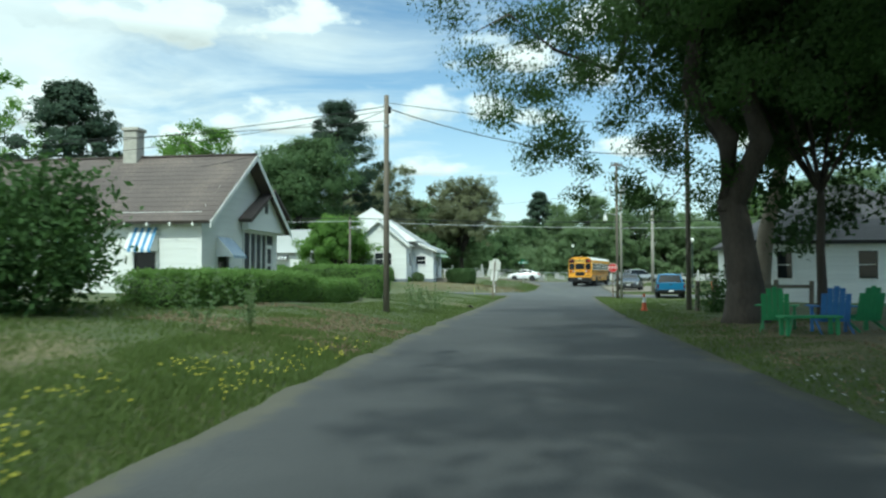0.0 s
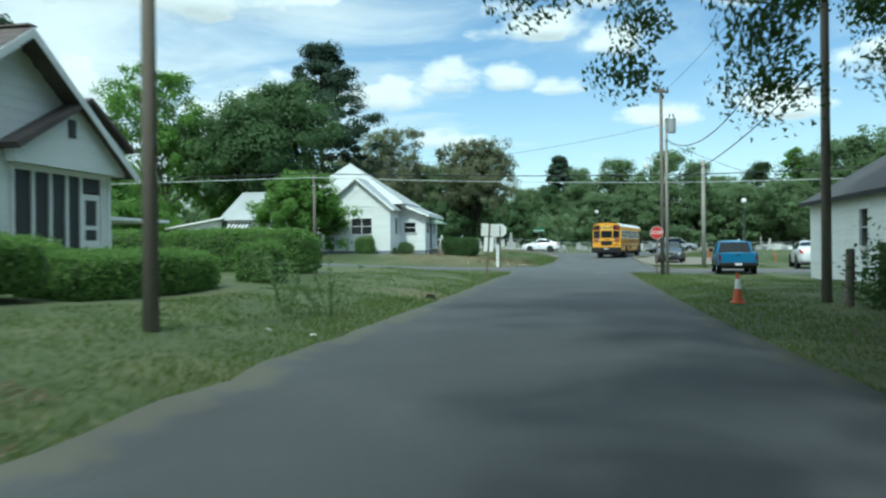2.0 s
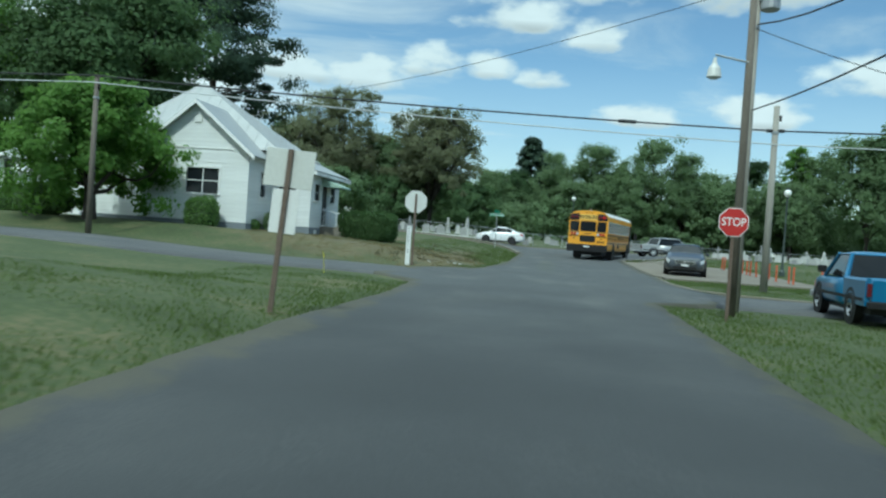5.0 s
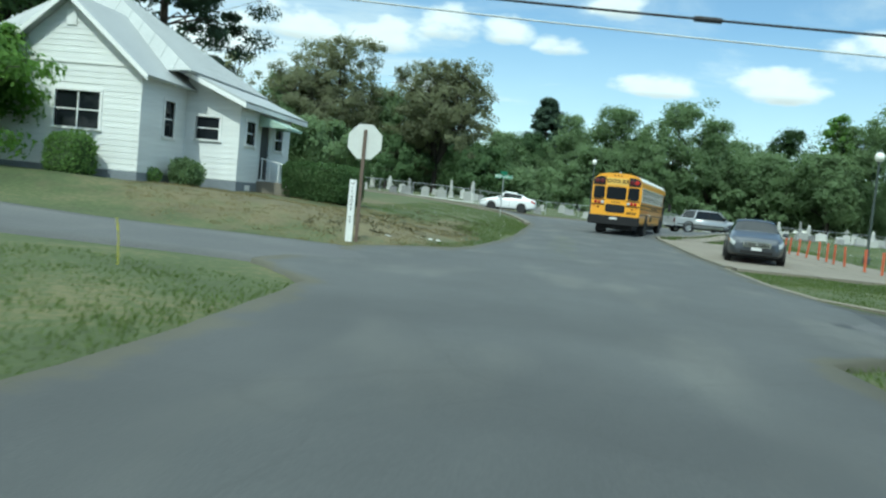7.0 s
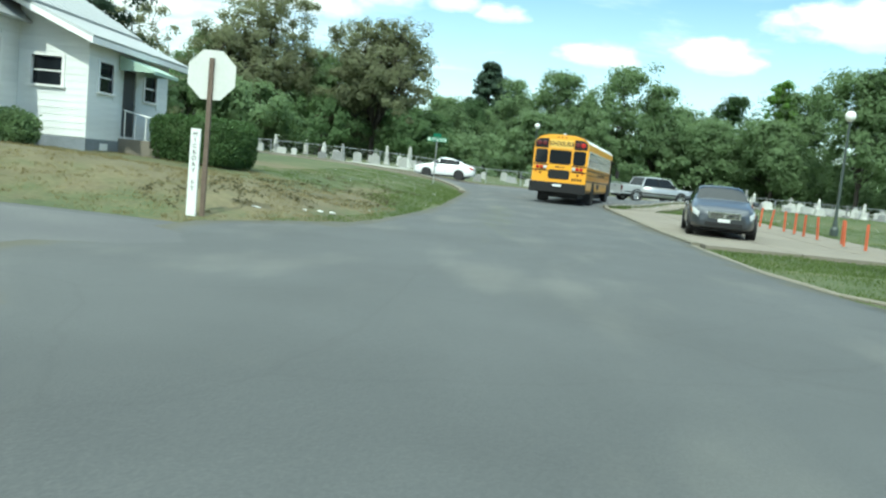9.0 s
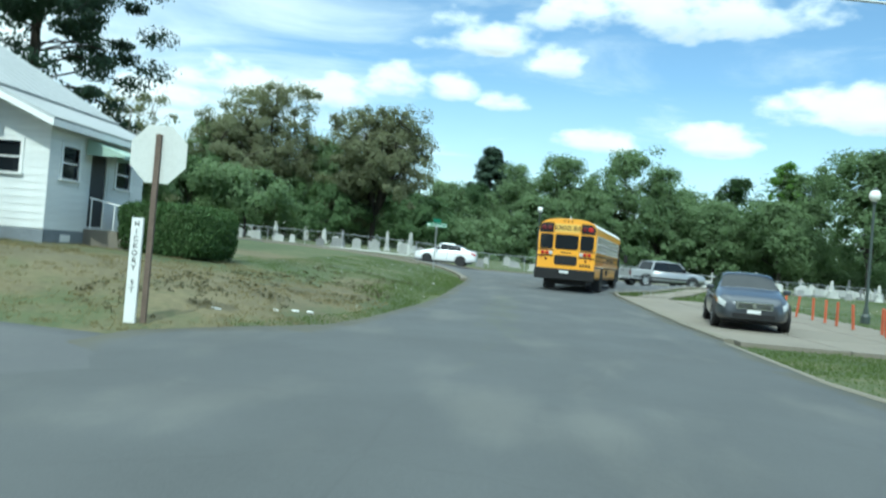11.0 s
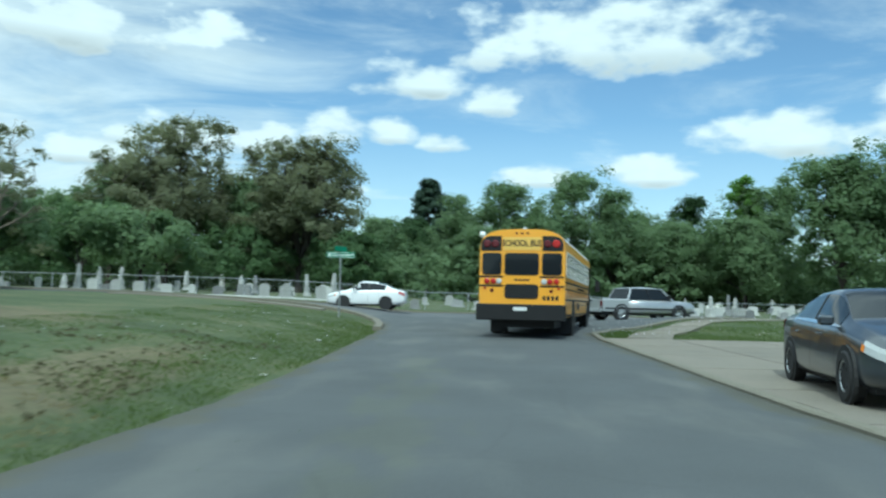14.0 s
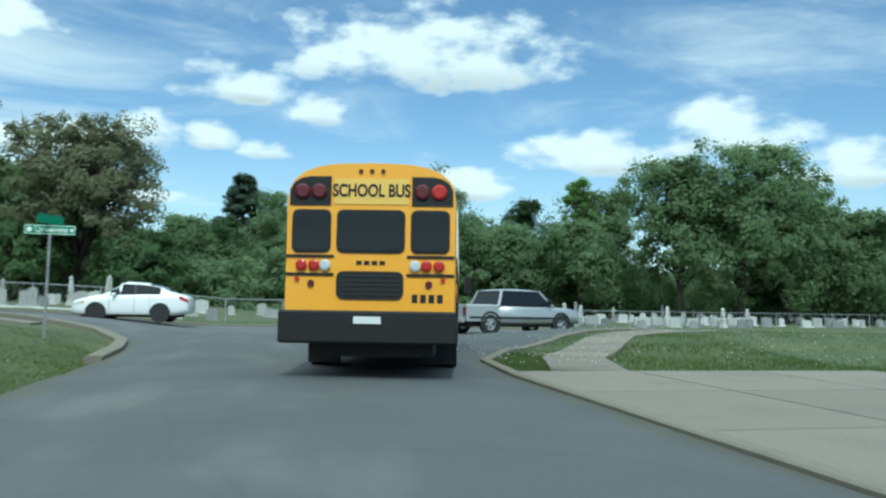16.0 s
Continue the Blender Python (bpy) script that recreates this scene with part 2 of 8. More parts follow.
def street_mat():
    """Patched asphalt, darkened for the oak's shade, that gives way, raggedly, to paler worn asphalt towards the
    junction.
    """
    # near stretch: tree shade is partly put into this dark grey
    m = mat("asphalt", (0.046, 0.049, 0.053), 0.88, 0.22, 0.5, 60.0, 0.5, second=(0.062, 0.064, 0.066), second_at=0.58)
    nt = m.node_tree
    sc = nt.nodes["Principled BSDF"].inputs["Base Color"].links[0].from_node
    src = sc.inputs[0].links[0].from_socket
    geo = nt.nodes.new("ShaderNodeNewGeometry")
    sep = nt.nodes.new("ShaderNodeSeparateXYZ")
    nt.links.new(geo.outputs["Position"], sep.inputs[0])
    n = nt.nodes.new("ShaderNodeTexNoise")
    n.inputs["Scale"].default_value, n.inputs["Detail"].default_value = 0.35, 5.0
    nt.links.new(geo.outputs["Position"], n.inputs["Vector"])
    ad = nt.nodes.new("ShaderNodeMath")
    ad.operation = "MULTIPLY_ADD"
    nt.links.new(n.outputs["Fac"], ad.inputs[0])
    ad.inputs[1].default_value = 14.0
    nt.links.new(sep.outputs[1], ad.inputs[2])
    mr = nt.nodes.new("ShaderNodeMapRange")
    mr.interpolation_type = "SMOOTHSTEP"
    mr.inputs["From Min"].default_value, mr.inputs["From Max"].default_value = 44.0, 64.0
    nt.links.new(ad.outputs[0], mr.inputs["Value"])
    # pale dusty scuffs in the wheel tracks past the junction
    n2 = nt.nodes.new("ShaderNodeTexNoise")
    n2.inputs["Scale"].default_value, n2.inputs["Detail"].default_value = 0.8, 6.0
    mp = nt.nodes.new("ShaderNodeMapping")
    mp.inputs["Scale"].default_value = (1.0, 0.35, 1.0)
    nt.links.new(geo.outputs["Position"], mp.inputs["Vector"])
    nt.links.new(mp.outputs[0], n2.inputs["Vector"])
    r2 = nt.nodes.new("ShaderNodeMapRange")
    r2.interpolation_type = "SMOOTHSTEP"
    r2.inputs["From Min"].default_value, r2.inputs["From Max"].default_value = 0.5, 0.72
    nt.links.new(n2.outputs["Fac"], r2.inputs["Value"])
    worn = nt.nodes.new("ShaderNodeMix")
    worn.data_type = "RGBA"
    nt.links.new(r2.outputs[0], worn.inputs["Factor"])
    worn.inputs[6].default_value, worn.inputs[7].default_value = (0.078, 0.083, 0.085, 1), (0.112, 0.115, 0.11, 1)
    mx = nt.nodes.new("ShaderNodeMix")
    mx.data_type = "RGBA"
    nt.links.new(mr.outputs[0], mx.inputs["Factor"])
    nt.links.new(src, mx.inputs[6])
    nt.links.new(worn.outputs[2], mx.inputs[7])
    # mossy, grassy strip worn into the crown of the street past the junction
    sub = nt.nodes.new("ShaderNodeVectorMath")
    sub.operation = "SUBTRACT"
    nt.links.new(geo.outputs["Position"], sub.inputs[0])
    sub.inputs[1].default_value = (-0.35, 70.0, 0)
    mul = nt.nodes.new("ShaderNodeVectorMath")
    mul.operation = "MULTIPLY"
    nt.links.new(sub.outputs[0], mul.inputs[0])
    mul.inputs[1].default_value = (1 / 0.75, 1 / 13.0, 0)
    ln = nt.nodes.new("ShaderNodeVectorMath")
    ln.operation = "LENGTH"
    nt.links.new(mul.outputs[0], ln.inputs[0])
    n3 = nt.nodes.new("ShaderNodeTexNoise")
    n3.inputs["Scale"].default_value, n3.inputs["Detail"].default_value = 3.2, 9.0
    nt.links.new(mp.outputs[0], n3.inputs["Vector"])
    m3 = nt.nodes.new("ShaderNodeMath")
    m3.operation = "MULTIPLY_ADD"
    nt.links.new(n3.outputs["Fac"], m3.inputs[0])
    m3.inputs[1].default_value = 2.6
    iv = nt.nodes.new("ShaderNodeMath")
    iv.operation = "SUBTRACT"
    iv.inputs[0].default_value = 0.0
    nt.links.new(ln.outputs["Value"], iv.inputs[1])
    nt.links.new(iv.outputs[0], m3.inputs[2])
    r3 = nt.nodes.new("ShaderNodeMapRange")
    r3.interpolation_type = "SMOOTHSTEP"
    r3.inputs["From Min"].default_value, r3.inputs["From Max"].default_value = 0.55, 1.25
    r3.inputs["To Max"].default_value = 0.3
    nt.links.new(m3.outputs[0], r3.inputs["Value"])
    moss = nt.nodes.new("ShaderNodeMix")
    moss.data_type = "RGBA"
    nt.links.new(r3.outputs[0], moss.inputs["Factor"])
    nt.links.new(mx.outputs[2], moss.inputs[6])
    moss.inputs[7].default_value = (0.098, 0.104, 0.064, 1)
    # fine crooked cracks
    warp = nt.nodes.new("ShaderNodeVectorMath")
    warp.operation = "MULTIPLY_ADD"
    nt.links.new(n2.outputs["Color"], warp.inputs[0])
    warp.inputs[1].default_value = (1.1, 1.1, 0)
    nt.links.new(geo.outputs["Position"], warp.inputs[2])
    vor = nt.nodes.new("ShaderNodeTexVoronoi")
    vor.feature = "DISTANCE_TO_EDGE"
    vor.inputs["Scale"].default_value = 0.33
    nt.links.new(warp.outputs[0], vor.inputs["Vector"])
    r4 = nt.nodes.new("ShaderNodeMapRange")
    r4.inputs["From Min"].default_value, r4.inputs["From Max"].default_value = 0.0, 0.010
    r4.inputs["To Min"].default_value, r4.inputs["To Max"].default_value = 0.14, 0.0
    nt.links.new(vor.outputs["Distance"], r4.inputs["Value"])
    crack = nt.nodes.new("ShaderNodeMix")
    crack.data_type = "RGBA"
    nt.links.new(r4.outputs[0], crack.inputs["Factor"])
    nt.links.new(moss.outputs[2], crack.inputs[6])
    crack.inputs[7].default_value = (0.03, 0.03, 0.03, 1)
    # sandy soil washed over the rims
    at = nt.nodes.new("ShaderNodeAttribute")
    at.attribute_name = "rim"
    n5 = nt.nodes.new("ShaderNodeTexNoise")
    n5.inputs["Scale"].default_value, n5.inputs["Detail"].default_value, n5.inputs["Roughness"].default_value = 0.9, 9.0, 0.68
    nt.links.new(geo.outputs["Position"], n5.inputs["Vector"])
    m5 = nt.nodes.new("ShaderNodeMath")
    m5.operation = "MULTIPLY_ADD"
    nt.links.new(n5.outputs["Fac"], m5.inputs[0])
    m5.inputs[1].default_value = -1.5
    nt.links.new(at.outputs["Fac"], m5.inputs[2])
    r5 = nt.nodes.new("ShaderNodeMapRange")
    r5.interpolation_type = "SMOOTHSTEP"
    r5.inputs["From Min"].default_value, r5.inputs["From Max"].default_value = -0.68, -0.36
    r5.inputs["To Min"].default_value, r5.inputs["To Max"].default_value = 0.75, 0.0
    nt.links.new(m5.outputs[0], r5.inputs["Value"])
    soil = nt.nodes.new("ShaderNodeMix")
    soil.data_type = "RGBA"
    nt.links.new(r5.outputs[0], soil.inputs["Factor"])
    nt.links.new(crack.outputs[2], soil.inputs[6])
    soil.inputs[7].default_value = (0.088, 0.084, 0.058, 1)
    nt.links.new(soil.outputs[2], sc.inputs[0])
    return m


M = {}
M["ground"] = ground_mat()
M["asphalt"] = street_mat()
M["asphalt2"] = mat("pale_asphalt", (0.092, 0.096, 0.1), 0.9, 0.2, 0.4, 60.0, 0.5, second=(0.125, 0.126, 0.121), second_at=0.57)
M["concrete"] = mat("concrete", (0.195, 0.174, 0.142), 0.9, 0.32, 0.7, 30.0, 0.5, pieces=0.08, second=(0.135, 0.12, 0.09), second_at=0.57)
M["kerb"] = mat("kerb_concrete", (0.18, 0.165, 0.13), 0.9, 0.3, 1.5, 30.0, 0.4, second=(0.12, 0.112, 0.08), second_at=0.55)
M["siding"] = mat("white_painted_siding", (0.78, 0.79, 0.78), 0.6, 0.06, 1.2, 25.0, 0.12, pieces=0.025, streak=(1, 1, 6))
M["siding_old"] = mat("weathered_white_siding", (0.74, 0.75, 0.74), 0.65, 0.1, 1.2, 20.0, 0.15, pieces=0.05, streak=(1, 1, 6))
M["trim"] = mat("white_trim_paint", (0.8, 0.8, 0.79), 0.5, 0.05, 2, 30, 0.05)
M["shingle"] = mat("brown_shingle", (0.105, 0.085, 0.08), 0.9, 0.22, 0.8, 18.0, 0.6, second=(0.14, 0.112, 0.1), second_at=0.55, pieces=0.05)
M["metal_roof"] = mat("pale_metal_roof", (0.40, 0.415, 0.415), 0.45, 0.1, 0.8, 12.0, 0.05, metal=0.2)
M["dark_roof"] = mat("charcoal_shingle", (0.055, 0.055, 0.06), 0.9, 0.2, 0.8, 18, 0.5, pieces=0.08)
M["brick"] = mat("brick_chimney", (0.44, 0.42, 0.38), 0.9, 0.25, 6, 30, 0.3)
M["block"] = mat("foundation_block", (0.20, 0.22, 0.245), 0.9, 0.2, 3, 30, 0.3)
M["glass"] = glass_mat("window_glass")
M["screen"] = mat("dark_insect_screen", (0.035, 0.037, 0.04), 0.6, 0.15, 1, 50, 0)
M["awn_w"] = mat("awning_white", (0.75, 0.77, 0.78), 0.6, 0.05, 3, 30, 0)
M["awn_b"] = mat("awning_blue", (0.10, 0.27, 0.50), 0.6, 0.08, 3, 30, 0)
M["awn_g"] = mat("awning_green", (0.36, 0.48, 0.40), 0.6, 0.08, 3, 30, 0)
M["black"] = mat("black_rubber", (0.018, 0.018, 0.019), 0.75, 0.2, 4, 40, 0.1)
M["bus_black"] = mat("black_paint", (0.014, 0.014, 0.015), 0.55, 0.15, 3, 30, 0.05, spec=0.3)
M["bus_yellow"] = mat("school_bus_yellow", (0.78, 0.36, 0.022), 0.38, 0.05, 1.2, 25, 0.02, coat=0.3)
M["bus_sign"] = mat("pale_yellow_sign", (0.72, 0.46, 0.10), 0.45, 0.05, 2, 25, 0.02)
M["bus_roof"] = mat("white_bus_roof", (0.72, 0.73, 0.68), 0.4, 0.06, 1.2, 20, 0.02)
M["red_lamp"] = mat("red_lens", (0.38, 0.015, 0.012), 0.2, 0.1, 8, 30, 0)
M["dark_lamp"] = mat("dark_red_lens", (0.09, 0.008, 0.012), 0.2, 0.1, 8, 30, 0)
M["amber"] = mat("amber_lens", (0.7, 0.22, 0.02), 0.2, 0.1, 8, 30, 0)
M["plate"] = mat("pale_plate", (0.65, 0.66, 0.66), 0.5, 0.05, 8, 30, 0)
M["chrome"] = mat("chrome", (0.75, 0.75, 0.76), 0.15, 0.03, 6, 30, 0, metal=1.0)
M["steel"] = mat("galvanised_steel", (0.42, 0.43, 0.44), 0.45, 0.12, 5, 40, 0.05, metal=0.7)
M["alloy"] = mat("alloy_wheel", (0.55, 0.56, 0.57), 0.3, 0.06, 6, 30, 0, metal=0.8)
M["car_grey"] = mat("dark_grey_car_paint", (0.055, 0.063, 0.075), 0.28, 0.04, 2, 60, 0, metal=0.35, coat=0.8)
M["car_white"] = mat("white_car_paint", (0.76, 0.77, 0.77), 0.3, 0.03, 2, 60, 0, coat=0.7)
M["car_blue"] = mat("blue_car_paint", (0.022, 0.15, 0.31), 0.3, 0.05, 2, 60, 0, metal=0.2, coat=0.7)
M["car_silver"] = mat("silver_car_paint", (0.42, 0.43, 0.44), 0.32, 0.04, 2, 60, 0, metal=0.5, coat=0.6)
M["head"] = mat("clear_lamp", (0.5, 0.52, 0.52), 0.12, 0.08, 10, 30, 0)
M["wood_pole"] = mat("weathered_pole_wood", (0.155, 0.135, 0.112), 0.9, 0.3, 1.5, 14, 0.4, streak=(6, 6, 0.6))
M["wood_grey"] = mat("grey_pole_wood", (0.30, 0.285, 0.25), 0.9, 0.25, 1.5, 14, 0.4, streak=(6, 6, 0.6))
M["bark"] = mat("bark", (0.06, 0.05, 0.042), 0.95, 0.35, 1.5, 9, 0.9, streak=(3, 3, 0.7))
M["bark_pale"] = mat("pale_bark", (0.20, 0.17, 0.135), 0.95, 0.3, 1.5, 9, 0.8, streak=(3, 3, 0.7))
M["wire"] = mat("cable", (0.02, 0.02, 0.022), 0.7, 0.1, 3, 20, 0)
M["wire_pale"] = mat("pale_cable", (0.5, 0.52, 0.52), 0.6, 0.1, 3, 20, 0)
M["stop_red"] = mat("stop_sign_red", (0.45, 0.028, 0.028), 0.45, 0.1, 3, 30, 0)
M["sign_white"] = mat("sign_white", (0.74, 0.75, 0.74), 0.5, 0.06, 3, 30, 0)
M["sign_back"] = mat("bare_sign_metal", (0.62, 0.63, 0.60), 0.5, 0.08, 3, 30, 0, metal=0.1)
M["sign_green"] = mat("street_sign_green", (0.01, 0.20, 0.095), 0.4, 0.08, 3, 30, 0)
M["rust"] = mat("rusty_steel", (0.135, 0.1, 0.078), 0.85, 0.3, 5, 40, 0.2)
M["orange"] = mat("orange_red_paint", (0.42, 0.095, 0.04), 0.7, 0.2, 3, 30, 0.1, pieces=0.12)
M["cone"] = mat("orange_cone", (0.5, 0.1, 0.035), 0.55, 0.1, 4, 30, 0)
M["stone"] = mat("pale_gravestone", (0.42, 0.42, 0.40), 0.85, 0.25, 1.5, 20, 0.3, pieces=0.25)
M["stone_dark"] = mat("grey_gravestone", (0.22, 0.22, 0.22), 0.7, 0.25, 1.5, 20, 0.3, pieces=0.3)
M["lamp_globe"] = mat("milky_lamp_glass", (0.8, 0.8, 0.76), 0.3, 0.04, 4, 20, 0)
M["lamp_post"] = mat("dark_green_lamp_post", (0.045, 0.06, 0.055), 0.5, 0.12, 4, 30, 0.05)
M["chair_green"] = mat("green_painted_wood", (0.05, 0.26, 0.10), 0.6, 0.15, 4, 30, 0.1)
M["chair_blue"] = mat("blue_painted_wood", (0.05, 0.16, 0.42), 0.6, 0.15, 4, 30, 0.1)
M["litter"] = mat("white_litter", (0.6, 0.6, 0.57), 0.7, 0.08, 6, 40, 0.2)
M["hole"] = mat("drain_pipe_dark", (0.03, 0.027, 0.024), 0.95, 0.3, 4, 30, 0.3)
M["oak"] = leaf_mat("oak_leaves", (0.046, 0.086, 0.024), through=0.28)
M["oak_dark"] = leaf_mat("dark_oak_leaves", (0.040, 0.074, 0.026), through=0.2)
M["bright"] = leaf_mat("spring_leaves", (0.13, 0.225, 0.055), through=0.5)
M["mid"] = leaf_mat("green_leaves", (0.138, 0.196, 0.1), through=0.46)
M["needle"] = leaf_mat("pine_needles", (0.04, 0.066, 0.042), through=0.2)
M["budding"] = leaf_mat("olive_new_leaves", (0.155, 0.168, 0.1), through=0.46)
M["evergreen"] = leaf_mat("evergreen_hedge_leaves", (0.062, 0.108, 0.038), through=0.25)
M["western_oak"] = leaf_mat("western_oak_leaves", (0.085, 0.136, 0.058), through=0.42)
M["shrub"] = leaf_mat("shrub_leaves", (0.05, 0.095, 0.03), through=0.25)
M["hedge"] = leaf_mat("hedge_leaves", (0.125, 0.205, 0.062), through=0.42)
# core of the shrubs: shade between the leaves put into a dark green
M["hedge_shade"] = mat("hedge_core_shade", (0.055, 0.09, 0.03), 0.95, 0.3, 2, 20, 0.3)
M["blade"] = leaf_mat("grass_blades", (0.092, 0.128, 0.041), var=0.3, through=0.4)
M["straw"] = leaf_mat("dry_grass_blades", (0.17, 0.145, 0.075), var=0.3, through=0.35)
M["dead_leaf"] = leaf_mat("dry_brown_leaves", (0.2, 0.162, 0.11), var=0.4, through=0.2)
M["turf"] = leaf_mat("torn_turf_soil", (0.092, 0.086, 0.048), var=0.4, through=0.2)
M["flower_y"] = leaf_mat("yellow_flowers", (0.65, 0.60, 0.10), var=0.2)
M["flower_w"] = leaf_mat("white_clover", (0.6, 0.6, 0.52), var=0.2)

# ---- helpers for shapes ----
def smooth(a, b, x):
    t = min(1.0, max(0.0, (x - a) / (b - a)))
    return t * t * (3 - 2 * t)


def ground_z(x, y):
    """Height of the ground: flat street, lawns rising to the west, and on to the cemetery, a slope up to the cross road."""
    z = 0.014 * max(0.0, min(y, 165.0) - 70.0)
    if x < -2.9:
        side = smooth(40, 48, y) * (1 - smooth(58.3, 62.5, y))
        amp = 1.0 - 0.82 * side + 0.3 * side * smooth(8, 17, -x)
        amp *= 1 - 0.32 * smooth(18, 26, y) * (1 - smooth(38, 46, y))
        amp *= 1 - 0.3 * smooth(95, 100, y)
        run = 3.5 + 1.0 * smooth(60, 66, y)
        z += amp * (1 - math.exp((x + 2.9) / run))
    if x > 2.5:
        late = smooth(52, 60, y)
        low = smooth(34, 46, y) * (1 - late)
        z += (0.16 * (1 - late) + 0.03 * late - 0.22 * low) * (1 - math.exp((2.5 - x) / 2.0))
        z += 0.34 * smooth(6.5, 10.5, x) * smooth(87, 92, y) * (1 - smooth(96.5, 101, y)) - 0.36 * smooth(7, 17, x) * smooth(102, 113, y)
    return z


def part(name, bm, material, parent, label="", bevel=0.0, smooth_=False):
    if bevel:
        bmesh.ops.bevel(bm, geom=bm.edges[:], offset=bevel, segments=1, affect="EDGES", clamp_overlap=True)
    me = bpy.data.meshes.new(name)
    bmesh.ops.recalc_face_normals(bm, faces=bm.faces[:])
    bm.to_mesh(me)
    bm.free()
    me.materials.append(material)
    if smooth_:
        for p in me.polygons:
            p.use_smooth = True
    ob = new(name, me)
    ob.parent = parent
    if label:
        tagged(ob, label)
    return ob


def thing(name, label, category, x=0.0, y=0.0, z=0.0, rz=0.0, group="", kind=""):
    ob = new(name)
    ob.empty_display_size = 0.2
    ob.matrix_basis = pose(x, y, z, 0, 0, rz)
    return tagged(ob, label, category, group, kind)


def box(x0, y0, z0, x1, y1, z1, bm=None):
    bm = bm or bmesh.new()
    v = [bm.verts.new((x, y, z)) for x in (x0, x1) for y in (y0, y1) for z in (z0, z1)]
    for f in ((0, 1, 3, 2), (4, 6, 7, 5), (0, 4, 5, 1), (2, 3, 7, 6), (0, 2, 6, 4), (1, 5, 7, 3)):
        bm.faces.new([v[i] for i in f])
    return bm


def prism(profile, a, b, axis="y", bm=None):
    """A closed profile drawn out from a to b. axis y: the profile is (x, z); axis x: (y, z); axis z: (x, y)."""
    bm = bm or bmesh.new()

    def at(p, q):
        return (p[0], q, p[1]) if axis == "y" else (q, p[0], p[1]) if axis == "x" else (p[0], p[1], q)
    lo = [bm.verts.new(at(p, a)) for p in profile]
    hi = [bm.verts.new(at(p, b)) for p in profile]
    n = len(profile)
    bm.faces.new(lo)
    bm.faces.new(hi[::-1])
    for i in range(n):
        bm.faces.new((lo[i], hi[i], hi[(i + 1) % n], lo[(i + 1) % n]))
    return bm


def tube(p0, p1, r0, r1=None, seg=8, bm=None, caps=True):
    bm = bm or bmesh.new()
    r1 = r0 if r1 is None else r1
    p0, p1 = Vector(p0), Vector(p1)
    q = (p1 - p0).to_track_quat("Z", "Y")
    rings = []
    for p, r in ((p0, r0), (p1, r1)):
        rings.append([bm.verts.new(p + q @ Vector((r * math.cos(2 * math.pi * i / seg), r * math.sin(2 * math.pi * i / seg), 0))) for i in range(seg)])
    for i in range(seg):
        bm.faces.new((rings[0][i], rings[0][(i + 1) % seg], rings[1][(i + 1) % seg], rings[1][i]))
    if caps:
        bm.faces.new(rings[0][::-1])
        bm.faces.new(rings[1])
    return bm


def lathe(profile, seg=16, centre=(0, 0, 0), axis="z", bm=None, ring_=False):
    """Turns (radius, height) pairs round an axis."""
    bm = bm or bmesh.new()
    rings = []
    for r, h in profile:
        ring = []
        for i in range(seg):
            a = 2 * math.pi * i / seg
            c, s = max(r, 0.001) * math.cos(a), max(r, 0.001) * math.sin(a)
            p = (c, s, h) if axis == "z" else (h, c, s) if axis == "x" else (c, h, s)
            ring.append(bm.verts.new(Vector(p) + Vector(centre)))
        rings.append(ring)
    for a, b in zip(rings, rings[1:]):
        for i in range(seg):
            bm.faces.new((a[i], a[(i + 1) % seg], b[(i + 1) % seg], b[i]))
    if ring_:
        for i in range(seg):
            bm.faces.new((rings[-1][i], rings[-1][(i + 1) % seg], rings[0][(i + 1) % seg], rings[0][i]))
        return bm
    bm.faces.new(rings[0][::-1])
    bm.faces.new(rings[-1])
    return bm


def mesh_np(name, verts, faces, material, smooth_=False):
    """A mesh from arrays: n x 3 places and m x k corner numbers."""
    me = bpy.data.meshes.new(name)
    n, (m, k) = len(verts), faces.shape
    me.vertices.add(n)
    me.vertices.foreach_set("co", np.ascontiguousarray(verts, dtype=np.float32).ravel())
    me.loops.add(m * k)
    me.loops.foreach_set("vertex_index", faces.astype(np.int32).ravel())
    me.polygons.add(m)
    me.polygons.foreach_set("loop_start", np.arange(0, m * k, k, dtype=np.int32))
    me.polygons.foreach_set("loop_total", np.full(m, k, dtype=np.int32))
    if smooth_:
        me.polygons.foreach_set("use_smooth", np.ones(m, dtype=bool))
    me.update(calc_edges=True)
    me.validate()
    me.materials.append(material)
    return me


